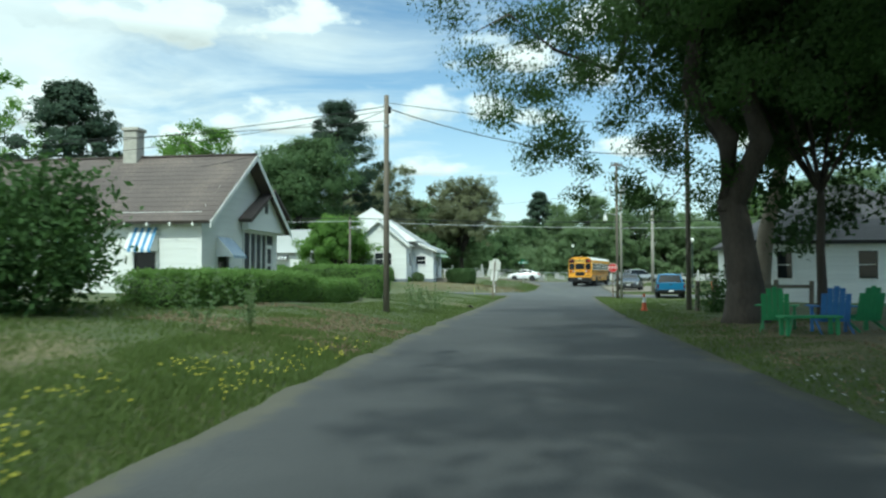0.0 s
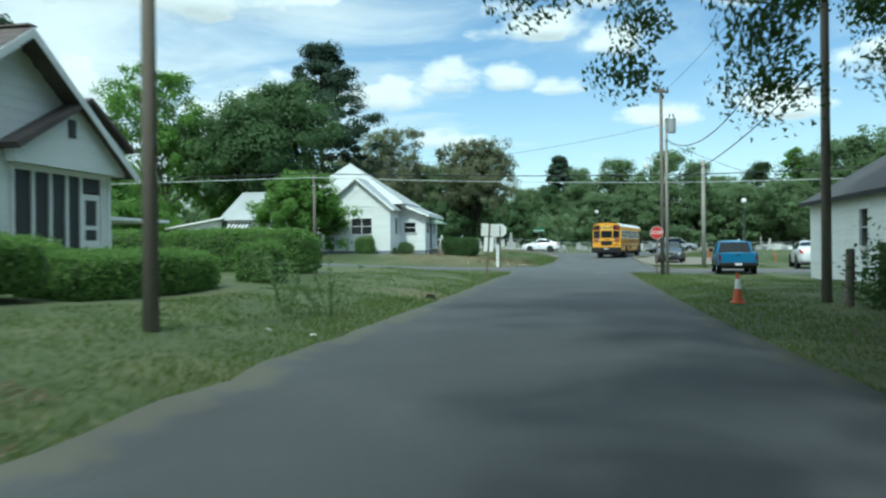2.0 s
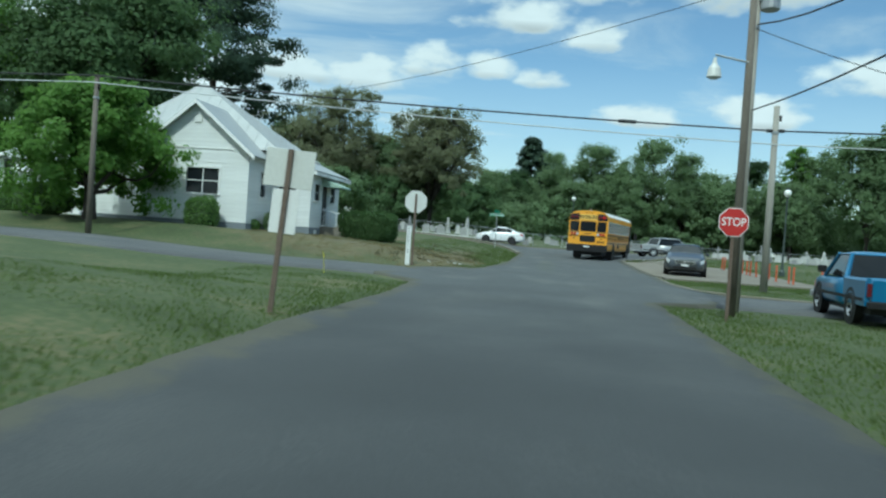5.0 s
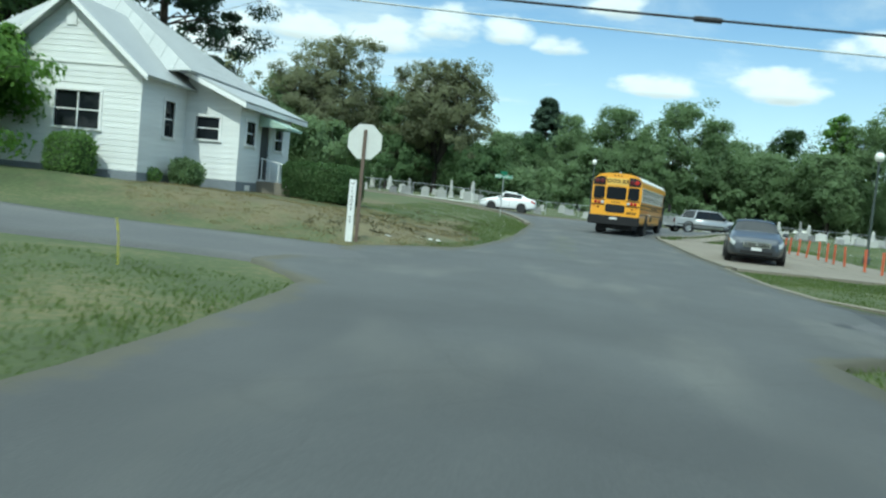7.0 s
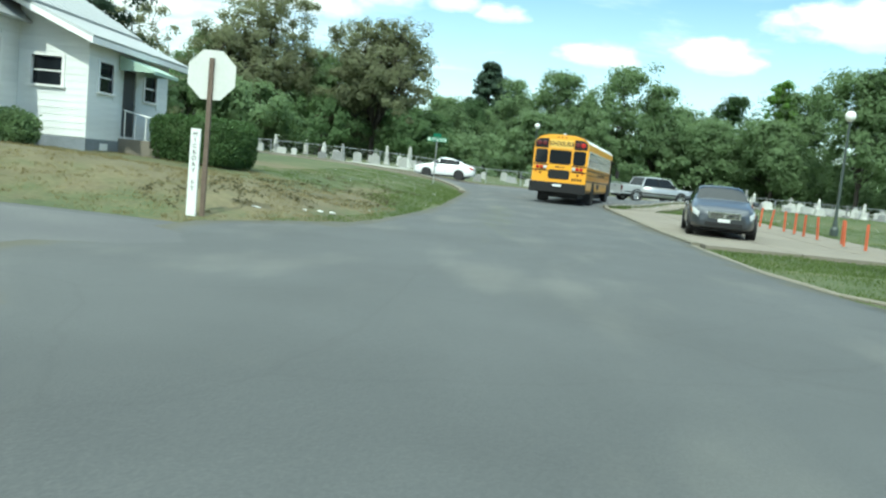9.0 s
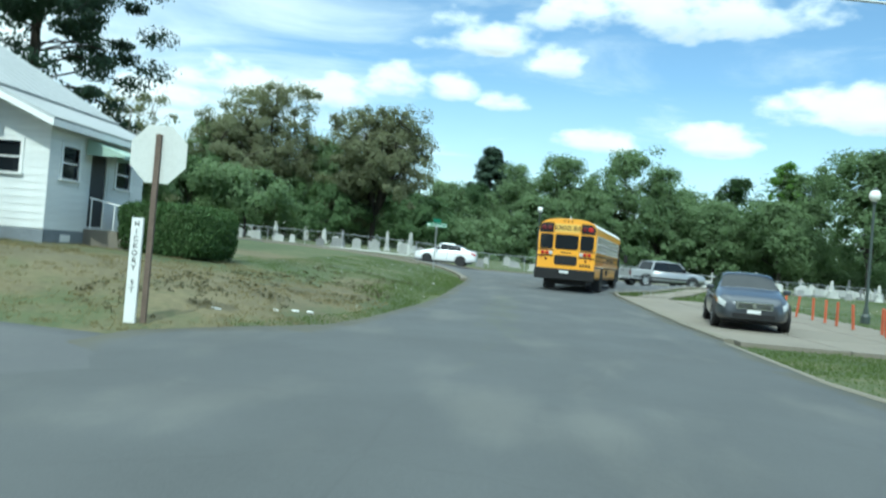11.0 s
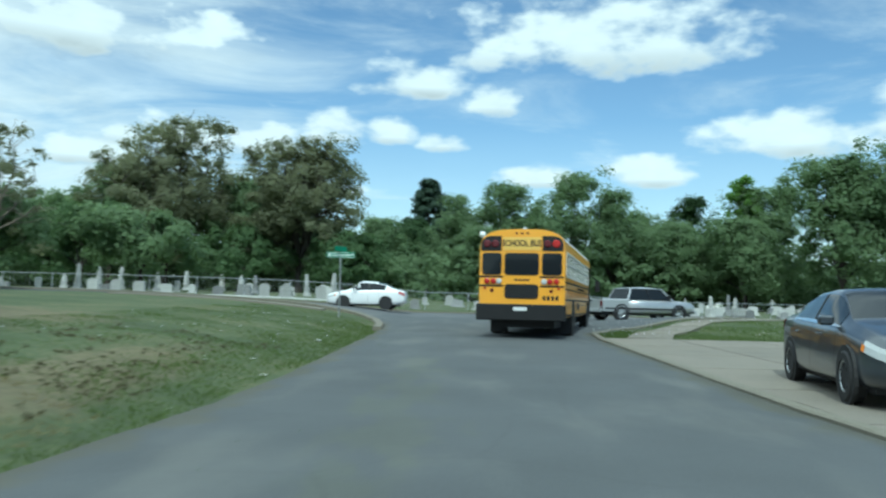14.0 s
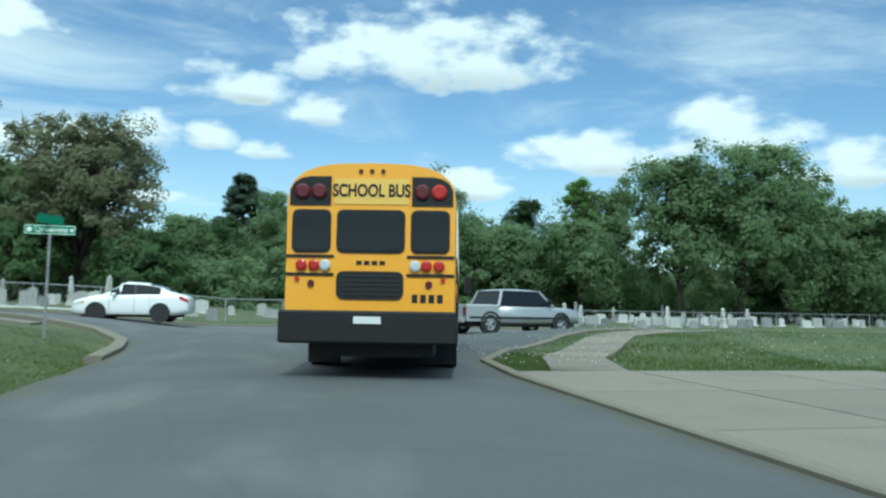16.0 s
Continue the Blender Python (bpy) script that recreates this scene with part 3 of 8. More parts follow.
def draped(name, left, right, along, material, lift, cross=10, parent=None):
    """A sheet that lies on the ground between two edges, each a function of the way along."""
    vs, rim, n = [], [], len(along)
    for s in along:
        (ax, ay), (bx, by) = left(s), right(s)
        for k in range(-1, cross + 2):
            f = min(1.0, max(0.0, k / cross))
            x, y = ax + (bx - ax) * f, ay + (by - ay) * f
            crown = 0.03 * (1 - (2 * f - 1) ** 2)
            rim.append(min(f, 1 - f) * math.hypot(bx - ax, by - ay))
            skirt = 0.2 if k < 0 or k > cross else 0.0      # edges reach down into the soil
            out = 0.06 * ((k > cross) - (k < 0))
            vs.append((x + out * (bx - ax) / max(0.1, math.hypot(bx - ax, by - ay)), y + out * (by - ay) / max(0.1, math.hypot(bx - ax, by - ay)), ground_z(x, y) + lift + crown - skirt))
    w_ = cross + 3
    fs = [(i * w_ + k, i * w_ + k + 1, (i + 1) * w_ + k + 1, (i + 1) * w_ + k) for i in range(n - 1) for k in range(w_ - 1)]
    me = mesh_np(name, np.array(vs), np.array(fs), material, True)
    at = me.attributes.new("rim", "FLOAT", "POINT")     # way to the nearer edge, in metres
    at.data.foreach_set("value", np.array(rim, dtype=np.float32))
    ob = new(name, me)
    ob.parent = parent
    return ob


def text_on(name, words, size, parent, m, material, depth=0.004, label="", squeeze=1.0, bold=0.012):
    cu = bpy.data.curves.new(name, "FONT")
    cu.body, cu.size, cu.align_x, cu.align_y, cu.extrude = words, size, "CENTER", "CENTER", depth
    cu.offset = size * bold
    tmp = bpy.data.objects.new(name + "_tmp", cu)
    scene.collection.objects.link(tmp)
    bpy.context.view_layer.update()
    me = bpy.data.meshes.new_from_object(tmp.evaluated_get(bpy.context.evaluated_depsgraph_get()))
    bpy.data.objects.remove(tmp)
    bpy.data.curves.remove(cu)
    me.transform(Matrix.Diagonal((squeeze, 1, 1, 1)))
    me.transform(m)
    me.materials.clear()
    me.materials.append(material)
    ob = new(name, me)
    ob.parent = parent
    if label:
        tagged(ob, label)
    return ob


# ---- ground and roads ----
def lines(*spans):
    out = []
    for a, b, step in spans:
        out += list(np.arange(a, b, step))
    return np.array(sorted(set(round(float(v), 3) for v in out)))


def ground_rough(x, y):
    return noise.noise(Vector((x * 0.45, y * 0.45, 0))) * 0.05 + noise.noise(Vector((x * 1.7, y * 1.7, 3))) * 0.02


def ground_off(x, y):
    off = smooth(3.0, 4.5, abs(x)) if y < 62 or x < 0 else smooth(11.4, 13.5, x)
    mid = float(np.interp(x, (-70, -30, -9, -2.6, 2, 12, 80), (52.5, 54, 55.4, 56, 54.2, 54.1, 52)))
    return off * smooth(1.8, 3.2, abs(y - mid))


def build_ground():
    xs = lines((-1500, -300, 200), (-300, -90, 30), (-90, -40, 4), (-40, -12, 1.0), (-12, 14, 0.4), (14, 40, 1.5), (40, 100, 5), (100, 300, 40), (300, 1501, 200))
    ys = lines((-1500, -200, 200), (-200, -20, 20), (-20, 110, 0.6), (110, 180, 2.5), (180, 300, 20), (300, 1701, 200))
    rough = [[ground_rough(x, y) for x in xs] for y in ys]
    vs = []
    for j, y in enumerate(ys):
        for i, x in enumerate(xs):
            off = ground_off(x, y)
            dip = 0.0
            if y < 90:
                dip = -0.05 * (1 - off)     # under the carriageway
            vs.append((x, y, ground_z(x, y) + rough[j][i] * off + dip))
    nx = len(xs)
    fs = np.array([(j * nx + i, j * nx + i + 1, (j + 1) * nx + i + 1, (j + 1) * nx + i) for j in range(len(ys) - 1) for i in range(nx - 1)])
    ob = new("ground", mesh_np("ground", np.array(vs), fs, M["ground"], True))
    tagged(ob, "green and dry brown grass lawns and verges", "ground", kind="structure")


LEFT_Y = (-40, 0, 10, 22, 34, 48, 52, 53.5, 58.5, 60.5, 62, 66, 72, 85, 89.5, 92.5, 94.5, 95.8, 97.5, 99)
LEFT_X = (-2.7, -2.75, -3.05, -3.2, -3.2, -3.3, -3.5, -4.8, -4.6, -3.3, -3.0, -2.65, -2.3, -2.2, -2.45, -2.9, -3.9, -5.6, -10.0, -16.0)
RIGHT_Y = (-40, 0, 8, 13, 26, 40, 50.5, 52, 55.6, 57.5, 60, 64, 66, 83.5, 86.5, 90, 93.6, 97, 99)
RIGHT_X = (2.8, 2.75, 2.7, 2.5, 2.05, 2.0, 2.1, 3.6, 4.9, 4.2, 3.9, 4.0, 4.15, 4.3, 4.6, 6.1, 8.9, 12.9, 16.0)


def road_left(y):
    return (float(np.interp(y, LEFT_Y, LEFT_X)) + 0.08 * noise.noise(Vector((0, y * 0.9, 7))), y)


def road_right(y):
    return (float(np.interp(y, RIGHT_Y, RIGHT_X)) + (0.08 * noise.noise(Vector((4, y * 0.9, 7))) if y < 62 else 0.0), y)


def along_line(pts, half):
    """Left and right edges of a strip round a bent centre line."""
    d = [0.0]
    for (ax, ay), (bx, by) in zip(pts, pts[1:]):
        d.append(d[-1] + math.hypot(bx - ax, by - ay))

    def centre(s):
        return np.array((np.interp(s, d, [p[0] for p in pts]), np.interp(s, d, [p[1] for p in pts])))

    def edge(sign):
        def f(s):
            a, b = centre(max(s - 4, 0)), centre(min(s + 4, d[-1]))
            t = (b - a) / np.linalg.norm(b - a)
            return tuple(centre(s) + sign * half * np.array((-t[1], t[0])))
        return f
    return edge(1), edge(-1), d[-1]


def build_roads():
    ob = draped("road", road_left, road_right, np.arange(-40, 51.6, 0.5), M["asphalt"], 0.047, 14)
    tagged(ob, "narrow worn dark grey asphalt street", "road", kind="structure")
    ob = draped("road_junction", road_left, road_right, np.arange(51.5, 99.1, 0.5), M["asphalt"], 0.047, 14)
    tagged(ob, "pale worn asphalt street past the junction", "road", kind="structure")
    l, r, n = along_line([(-70, 52.5), (-30, 54), (-9, 55.4), (-5.5, 55.9), (-2.6, 56.0)], 2.15)
    tagged(draped("road_west", l, r, np.linspace(0, n, 90), M["asphalt2"], 0.028, 6), "pale asphalt side street", "road", kind="structure")
    l, r, n = along_line([(2.0, 54.2), (12, 54.1), (80, 52)], 1.95)
    tagged(draped("road_east", l, r, np.linspace(0, n, 90), M["asphalt2"], 0.028, 6), "pale asphalt side street", "road", kind="structure")
    l, r, n = along_line([(-110, 97), (-40, 98), (-10, 100.6), (0, 102.6), (10, 104.6), (25, 108.8), (60, 120), (120, 140)], 4.6)
    tagged(draped("road_cross", l, r, np.linspace(0, n, 200), M["asphalt2"], 0.036, 8), "pale asphalt cross road", "road", kind="structure")


def strip_solid(name, pts, width, height, material, label, category="kerb", kind="structure", base=-0.1):
    """A kerb: a rounded bar that follows points on the ground."""
    bm = bmesh.new()
    prof = ((-width / 2, base), (-width / 2, height - 0.02), (-width / 2 + 0.03, height), (width / 2 - 0.03, height), (width / 2, height - 0.02), (width / 2, base))
    rings = []
    for i, (x, y) in enumerate(pts):
        a, b = pts[max(i - 1, 0)], pts[min(i + 1, len(pts) - 1)]
        t = Vector((b[0] - a[0], b[1] - a[1], 0)).normalized()
        nrm = Vector((t.y, -t.x, 0))
        worn = 0.012 * noise.noise(Vector((x * 0.8, y * 0.8, 9))) if height > 0.1 else 0.0
        side = 0.025 * noise.noise(Vector((x * 0.5, y * 0.5, 14)))
        rings.append([bm.verts.new((x + nrm.x * (p + side), y + nrm.y * (p + side), ground_z(x, y) + q + (worn if q > 0 else 0.0))) for p, q in prof])
    k = len(prof)
    for a, b in zip(rings, rings[1:]):
        for i in range(k):
            bm.faces.new((a[i], b[i], b[(i + 1) % k], a[(i + 1) % k]))
    bm.faces.new(rings[0])
    bm.faces.new(rings[-1][::-1])
    ob = part(name, bm, material, None)
    return tagged(ob, label, category, kind=kind)


def bent(pts, step=0.5):
    out = []
    for (ax, ay), (bx, by) in zip(pts, pts[1:]):
        n = max(1, int(math.hypot(bx - ax, by - ay) / step))
        out += [(ax + (bx - ax) * i / n, ay + (by - ay) * i / n) for i in range(n)]
    return out + [pts[-1]]


def slab_mesh(quad, thick=0.1):
    bm = bmesh.new()
    z = [ground_z(x, y) for x, y in quad]
    top = [bm.verts.new((x, y, h + 0.05)) for (x, y), h in zip(quad, z)]
    low = [bm.verts.new((x, y, h - thick)) for (x, y), h in zip(quad, z)]
    bm.faces.new(top)
    bm.faces.new(low[::-1])
    for i in range(4):
        bm.faces.new((top[i], low[i], low[(i + 1) % 4], top[(i + 1) % 4]))
    return bm


def build_paving():
    strip_solid("kerb_east", bent([(4.27, 66), (4.35, 75), (4.42, 83.5), (4.75, 86.6), (6.2, 90.0), (9.0, 93.5), (13, 97.0), (19, 100.6), (26, 103.6), (45, 109.6)]), 0.2, 0.095, M["kerb"], "stained low concrete kerb")
    strip_solid("kerb_west", bent([(-2.35, 86.5), (-2.55, 89.5), (-3.0, 92.6), (-4.0, 94.6), (-6.0, 95.8), (-11, 96.2), (-24, 95.0)]), 0.3, 0.14, M["kerb"], "cracked concrete kerb at the corner")
    strip_solid("kerb_island", bent([(4.1, 65.5), (4.0, 60.5), (4.3, 58.2), (5.2, 57.0), (7, 56.4), (30, 56.0)]), 0.16, 0.05, M["kerb"], "grass-grown low kerb")
    strip_solid("kerb_far", bent([(-80, 102.3), (-40, 102.7), (-10, 105.3), (0, 107.3), (10, 109.3), (25, 113.4), (60, 124.5)], 2.0), 0.2, 0.12, M["kerb"], "low concrete kerb along the cross road")
    pad = thing("driveway_pad", "broad stained concrete driveway apron", "driveway", 0, 0, 0, kind="structure")
    gap = 0.02
    for i in range(3):
        for j in range(6):
            x0, x1 = (4.5, 6.7, 9.0, 11.4)[i], (4.5, 6.7, 9.0, 11.4)[i + 1]
            y0, y1 = 66.0 + j * 3.05, 66.0 + (j + 1) * 3.05
            part("slab", slab_mesh([(x0 + gap, y0 + gap), (x1 - gap, y0 + gap), (x1 - gap, y1 - gap), (x0 + gap, y1 - gap)]), M["concrete"], pad)
    walk_ = thing("sidewalk", "broken pale concrete sidewalk in the grass", "sidewalk", 0, 0, 0, kind="structure")
    mid = bent([(6.0, 84.4), (7.0, 87.8), (9.6, 91.8), (13.0, 95.4), (18, 98.6)], 1.45)
    for (ax, ay), (bx, by) in zip(mid, mid[1:]):
        t = Vector((bx - ax, by - ay)).normalized()
        n = Vector((-t.y, t.x)) * 0.66
        a, b = Vector((ax, ay)) + t * 0.02, Vector((bx, by)) - t * 0.02
        part("slab", slab_mesh([tuple(a - n), tuple(b - n), tuple(b + n), tuple(a + n)]), M["concrete"], walk_)
    west = thing("sidewalk_west", "pale concrete path near the corner", "sidewalk", 0, 0, 0, kind="structure")
    for i in range(7):
        x = -5.4 - i * 1.3
        part("slab", slab_mesh([(x, 93.6 - 0.02 * i), (x - 1.27, 93.6 - 0.02 * i), (x - 1.27, 94.6 - 0.02 * i), (x, 94.6 - 0.02 * i)]), M["concrete"], west)


build_ground()
build_roads()
build_paving()

# ---- plants ----
def leaf_cloud(centres, radii, per, size, rng, flat=0.6, droop=0.0, core=None, tri=False):
    """Small leaves round clump centres, most of them turned outwards from the clump and from the crown's core."""
    c = np.repeat(centres, per, axis=0)
    r = np.repeat(radii, per)
    n = len(c)
    d = rng.normal(size=(n, 3))
    d /= np.linalg.norm(d, axis=1, keepdims=True)
    face = d * 0.7 + rng.normal(size=(n, 3)) * 0.45 + np.array((0, 0, 0.3))
    d *= (rng.random((n, 1)) ** 0.5) * r[:, None]
    d[:, 2] *= flat
    p = c + d
    p[:, 2] -= droop * rng.random(n) * r
    if core is not None:
        out = p - np.array(core)
        face += 0.9 * out / (np.linalg.norm(out, axis=1, keepdims=True) + 1e-6)
    else:
        face = rng.normal(size=(n, 3))
    face /= np.linalg.norm(face, axis=1, keepdims=True) + 1e-9
    u = rng.normal(size=(n, 3))
    u -= face * (u * face).sum(1, keepdims=True)
    u /= np.linalg.norm(u, axis=1, keepdims=True)
    w = np.cross(face, u)
    s = size * (0.6 + 0.8 * rng.random((n, 1)))
    if tri:
        v = np.stack([p + u * s, p - u * s * 0.6 + w * s * 0.6, p - u * s * 0.6 - w * s * 0.6], 1).reshape(-1, 3)
        return v, np.arange(n * 3).reshape(n, 3)
    v = np.stack([p - u * s, p - w * s * 0.45, p + u * s, p + w * s * 0.45], 1).reshape(-1, 3)
    return v, np.arange(n * 4).reshape(n, 4)


def limb(bm, p0, p1, r0, r1, rng, bends=3, wobble=0.12, seg=7):
    pts = [np.array(p0, float)]
    p0, p1 = np.array(p0, float), np.array(p1, float)
    ln = np.linalg.norm(p1 - p0)
    for i in range(1, bends + 1):
        f = i / bends
        pts.append(p0 + (p1 - p0) * f + (rng.normal(size=3) * wobble * ln * 0.3 if i < bends else 0) + np.array((0, 0, 0.12 * ln * math.sin(f * math.pi))))
    rings = []
    for i, p in enumerate(pts):
        t = Vector(pts[min(i + 1, bends)] - pts[max(i - 1, 0)]).normalized()
        q = t.to_track_quat("Z", "Y")
        r = r0 + (r1 - r0) * i / bends
        rings.append([bm.verts.new(Vector(p) + q @ Vector((r * math.cos(2 * math.pi * k / seg), r * math.sin(2 * math.pi * k / seg), 0))) for k in range(seg)])
    for a, b in zip(rings, rings[1:]):
        shift = min(range(seg), key=lambda k: (b[k].co - a[0].co).length)
        for k in range(seg):
            bm.faces.new((a[k], a[(k + 1) % seg], b[(k + 1 + shift) % seg], b[(k + shift) % seg]))
    return pts


def make_tree(name, x, y, top, radius, base_crown, leaf, bark, label, category="tree", clumps=90, per=70, size=0.28, trunk=0.3, seed=1, shape="round", clump_r=None,
              lobes=7, stretch=(1, 1), sink=0.0, offset=(0, 0), twigs=0, reach=99.0, lean=None, tri=False, bare=0.0, fork_z=None, boughs=()):
    rng = np.random.default_rng(seed)
    z0 = ground_z(x, y) - sink
    t = thing(name, label, category, x, y, z0)
    h = top - z0
    cz0 = base_crown - z0
    ox, oy = offset
    bm = bmesh.new()
    fork = fork_z - z0 if fork_z else cz0 + 0.12 * (h - cz0)
    lathe([(trunk * 1.6, -0.3), (trunk * 1.25, 0.25), (trunk * 1.04, 0.9), (trunk * 1.0, 1.1), (trunk * 0.5, 1.2)], 12, bm=bm)
    lx0, ly0 = lean or (ox * 0.3, oy * 0.3)
    main = limb(bm, (0, 0, 0.95), (lx0, ly0, fork), trunk, trunk * 0.75, rng, 3, 0.05, 12)
    rb = np.random.default_rng(seed + 500)
    starts = []
    for bx, by, bz in boughs:
        starts += limb(bm, np.array(main[-1]) - np.array((0, 0, 0.35)), (bx, by, bz), trunk * 0.72, trunk * 0.3, rb, 5, 0.1, 10)[3:]
    centres = []
    if shape == "pine":
        limb(bm, main[-1], (ox, oy, h * 0.97), trunk * 0.75, 0.05, rng, 5, 0.03, 8)
        for i in range(clumps):
            f = rng.random() ** 0.8
            z = cz0 + (h - cz0) * f
            rr = radius * (0.35 + 0.75 * math.sin(math.pi * min(1, 0.25 + 0.72 * f))) * (1 - 0.55 * f ** 3)
            a = 2.4 * i + rng.random()
            d = rr * (0.35 + 0.65 * rng.random())
            c = (ox * f + d * math.cos(a), oy * f + d * math.sin(a), z + 0.1 * d)
            centres.append(c)
            if i % 3 == 0:
                limb(bm, (ox * f, oy * f, z - 0.3), c, trunk * 0.22 * (1 - 0.6 * f), 0.03, rng, 2, 0.1, 5)
    else:
        lob = []
        for i in range(lobes):
            a = 2 * math.pi * (i + 0.6 * rng.random()) / lobes
            f = 0.25 + 0.6 * rng.random()
            rr = radius * (0.45 + 0.3 * rng.random()) * (1.1 - 0.45 * max(0, f - 0.4))
            lob.append((ox + rr * math.cos(a) * stretch[0], oy + rr * math.sin(a) * stretch[1], cz0 + (h - cz0) * f, radius * (0.4 + 0.22 * rng.random())))
        for i in range(3):
            lob.append((ox + rng.normal() * radius * 0.2, oy + rng.normal() * radius * 0.2, cz0 + (h - cz0) * (0.62 + 0.16 * i), radius * (0.5 - 0.08 * i)))
        for lx, ly, lz, lr in lob:
            pts = limb(bm, starts[int(rb.integers(len(starts)))] if starts else main[-1], (lx, ly, lz), trunk * (0.3 if starts else 0.5), trunk * 0.12, rng, 4, 0.16, 7)
            for k in range(5 + twigs):
                dv = rng.normal(size=3)
                dv /= np.linalg.norm(dv)
                dv[2] = abs(dv[2]) * 0.8
                src = pts[int(rng.integers(2, 5))]
                limb(bm, src, src + dv * lr * (0.8 + 0.5 * rng.random() + 0.12 * bare), trunk * (0.14 - 0.07 * bare), 0.012 + 0.006 * bare, rng, 3, 0.2, 5)
        lob = np.array(lob)
        for i in range(clumps):
            l = lob[int(rng.integers(len(lob)))]
            dv = rng.normal(size=3)
            dv /= np.linalg.norm(dv)
            c = l[:3] + dv * l[3] * (0.55 + 0.5 * rng.random()) * np.array((stretch[0], stretch[1], 0.8 * (h - cz0) / (2.0 * radius) + 0.35))
            c[2] = min(max(c[2], cz0 + 0.3 * rng.random()), h - 0.2)
            centres.append(c)
    part("trunk", bm, bark, t, smooth_=True)
    centres = [c for c in centres if c[1] < reach and (not bare or rng.random() > bare * smooth(0.55, 0.85, c[2] / h))]
    cr = clump_r or radius * 0.2
    v, f = leaf_cloud(np.array(centres), cr * (0.6 + 0.8 * rng.random(len(centres))), int(per * 1.75) if tri else per, size * (0.82 if tri else 1.0), rng, 0.75 if shape != "pine" else 0.5, 0.2, (ox, oy, cz0 + 0.4 * (h - cz0)), tri)
    crown = new("crown", mesh_np("crown", v, f, leaf))
    crown.parent = t
    return t


def bush(name, label, x, y, sx, sy, h, leaf, seed=1, boxy=0.0, size=0.05, per_m2=420, rz=0.0, category="bush", loose=0.0):
    """A clipped or free shrub: an inner body, coloured dark for its shade, and a skin of small leaves."""
    rng = np.random.default_rng(seed)
    z = ground_z(x, y) - 0.08
    t = thing(name, label, category, x, y, z, rz)
    e = 2.0 + 6.0 * boxy

    def skin(u, v):
        cu, su, cv, sv = math.cos(u), math.sin(u), math.cos(v), math.sin(v)
        sg = lambda q: math.copysign(abs(q) ** (2 / e), q)
        p = Vector((sx / 2 * sg(cv) * sg(cu), sy / 2 * sg(cv) * sg(su), h * 0.5 + h * 0.5 * sg(sv)))
        k = 1 + (0.13 - 0.09 * boxy + 0.3 * loose) * noise.noise(p * 1.1 + Vector((seed, 0, 0))) + 0.04 * noise.noise(p * 3 + Vector((0, seed, 0)))
        return Vector((p.x * k, p.y * k, max(0.0, p.z * k)))
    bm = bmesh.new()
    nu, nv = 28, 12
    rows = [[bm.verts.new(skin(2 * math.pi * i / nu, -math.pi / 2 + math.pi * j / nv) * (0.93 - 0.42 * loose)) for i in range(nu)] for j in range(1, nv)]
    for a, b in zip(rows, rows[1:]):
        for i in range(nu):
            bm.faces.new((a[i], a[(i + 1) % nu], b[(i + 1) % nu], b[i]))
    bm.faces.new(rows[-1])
    part("inner_mass", bm, M["hedge_shade"], t, smooth_=True)
    area = 2 * (sx * h + sy * h) + sx * sy
    n = int(min(34000, per_m2 * area))
    # even cover: places on the box round the shrub, drawn in to its skin
    faces_ = np.array([sy * h, sy * h, sx * h, sx * h, sx * sy])
    pick = rng.choice(5, n, p=faces_ / faces_.sum())
    q = rng.uniform(-1, 1, (n, 3))
    for k, (ax, val) in enumerate(((0, -1), (0, 1), (1, -1), (1, 1), (2, 1))):
        q[pick == k, ax] = val
    q /= ((np.abs(q) ** e).sum(1) ** (1 / e))[:, None]
    pts = np.empty((n, 3))
    for i_, (a_, b_, c_) in enumerate(q):
        p = Vector((a_ * sx / 2, b_ * sy / 2, h * 0.5 + h * 0.5 * c_))
        k = 1 + (0.13 - 0.09 * boxy + 0.3 * loose) * noise.noise(p * 1.1 + Vector((seed, 0, 0))) + 0.04 * noise.noise(p * 3 + Vector((0, seed, 0)))
        pts[i_] = (p.x * k, p.y * k, max(0.0, p.z * k))
    pts += rng.normal(size=pts.shape) * (0.035 + 0.26 * loose)
    pts[:, 2] = np.abs(pts[:, 2])
    v, f = leaf_cloud(pts, np.full(n, 0.02), 1, size, rng)
    ob = new("leaves", mesh_np("leaves", v, f, leaf))
    ob.parent = t
    return t


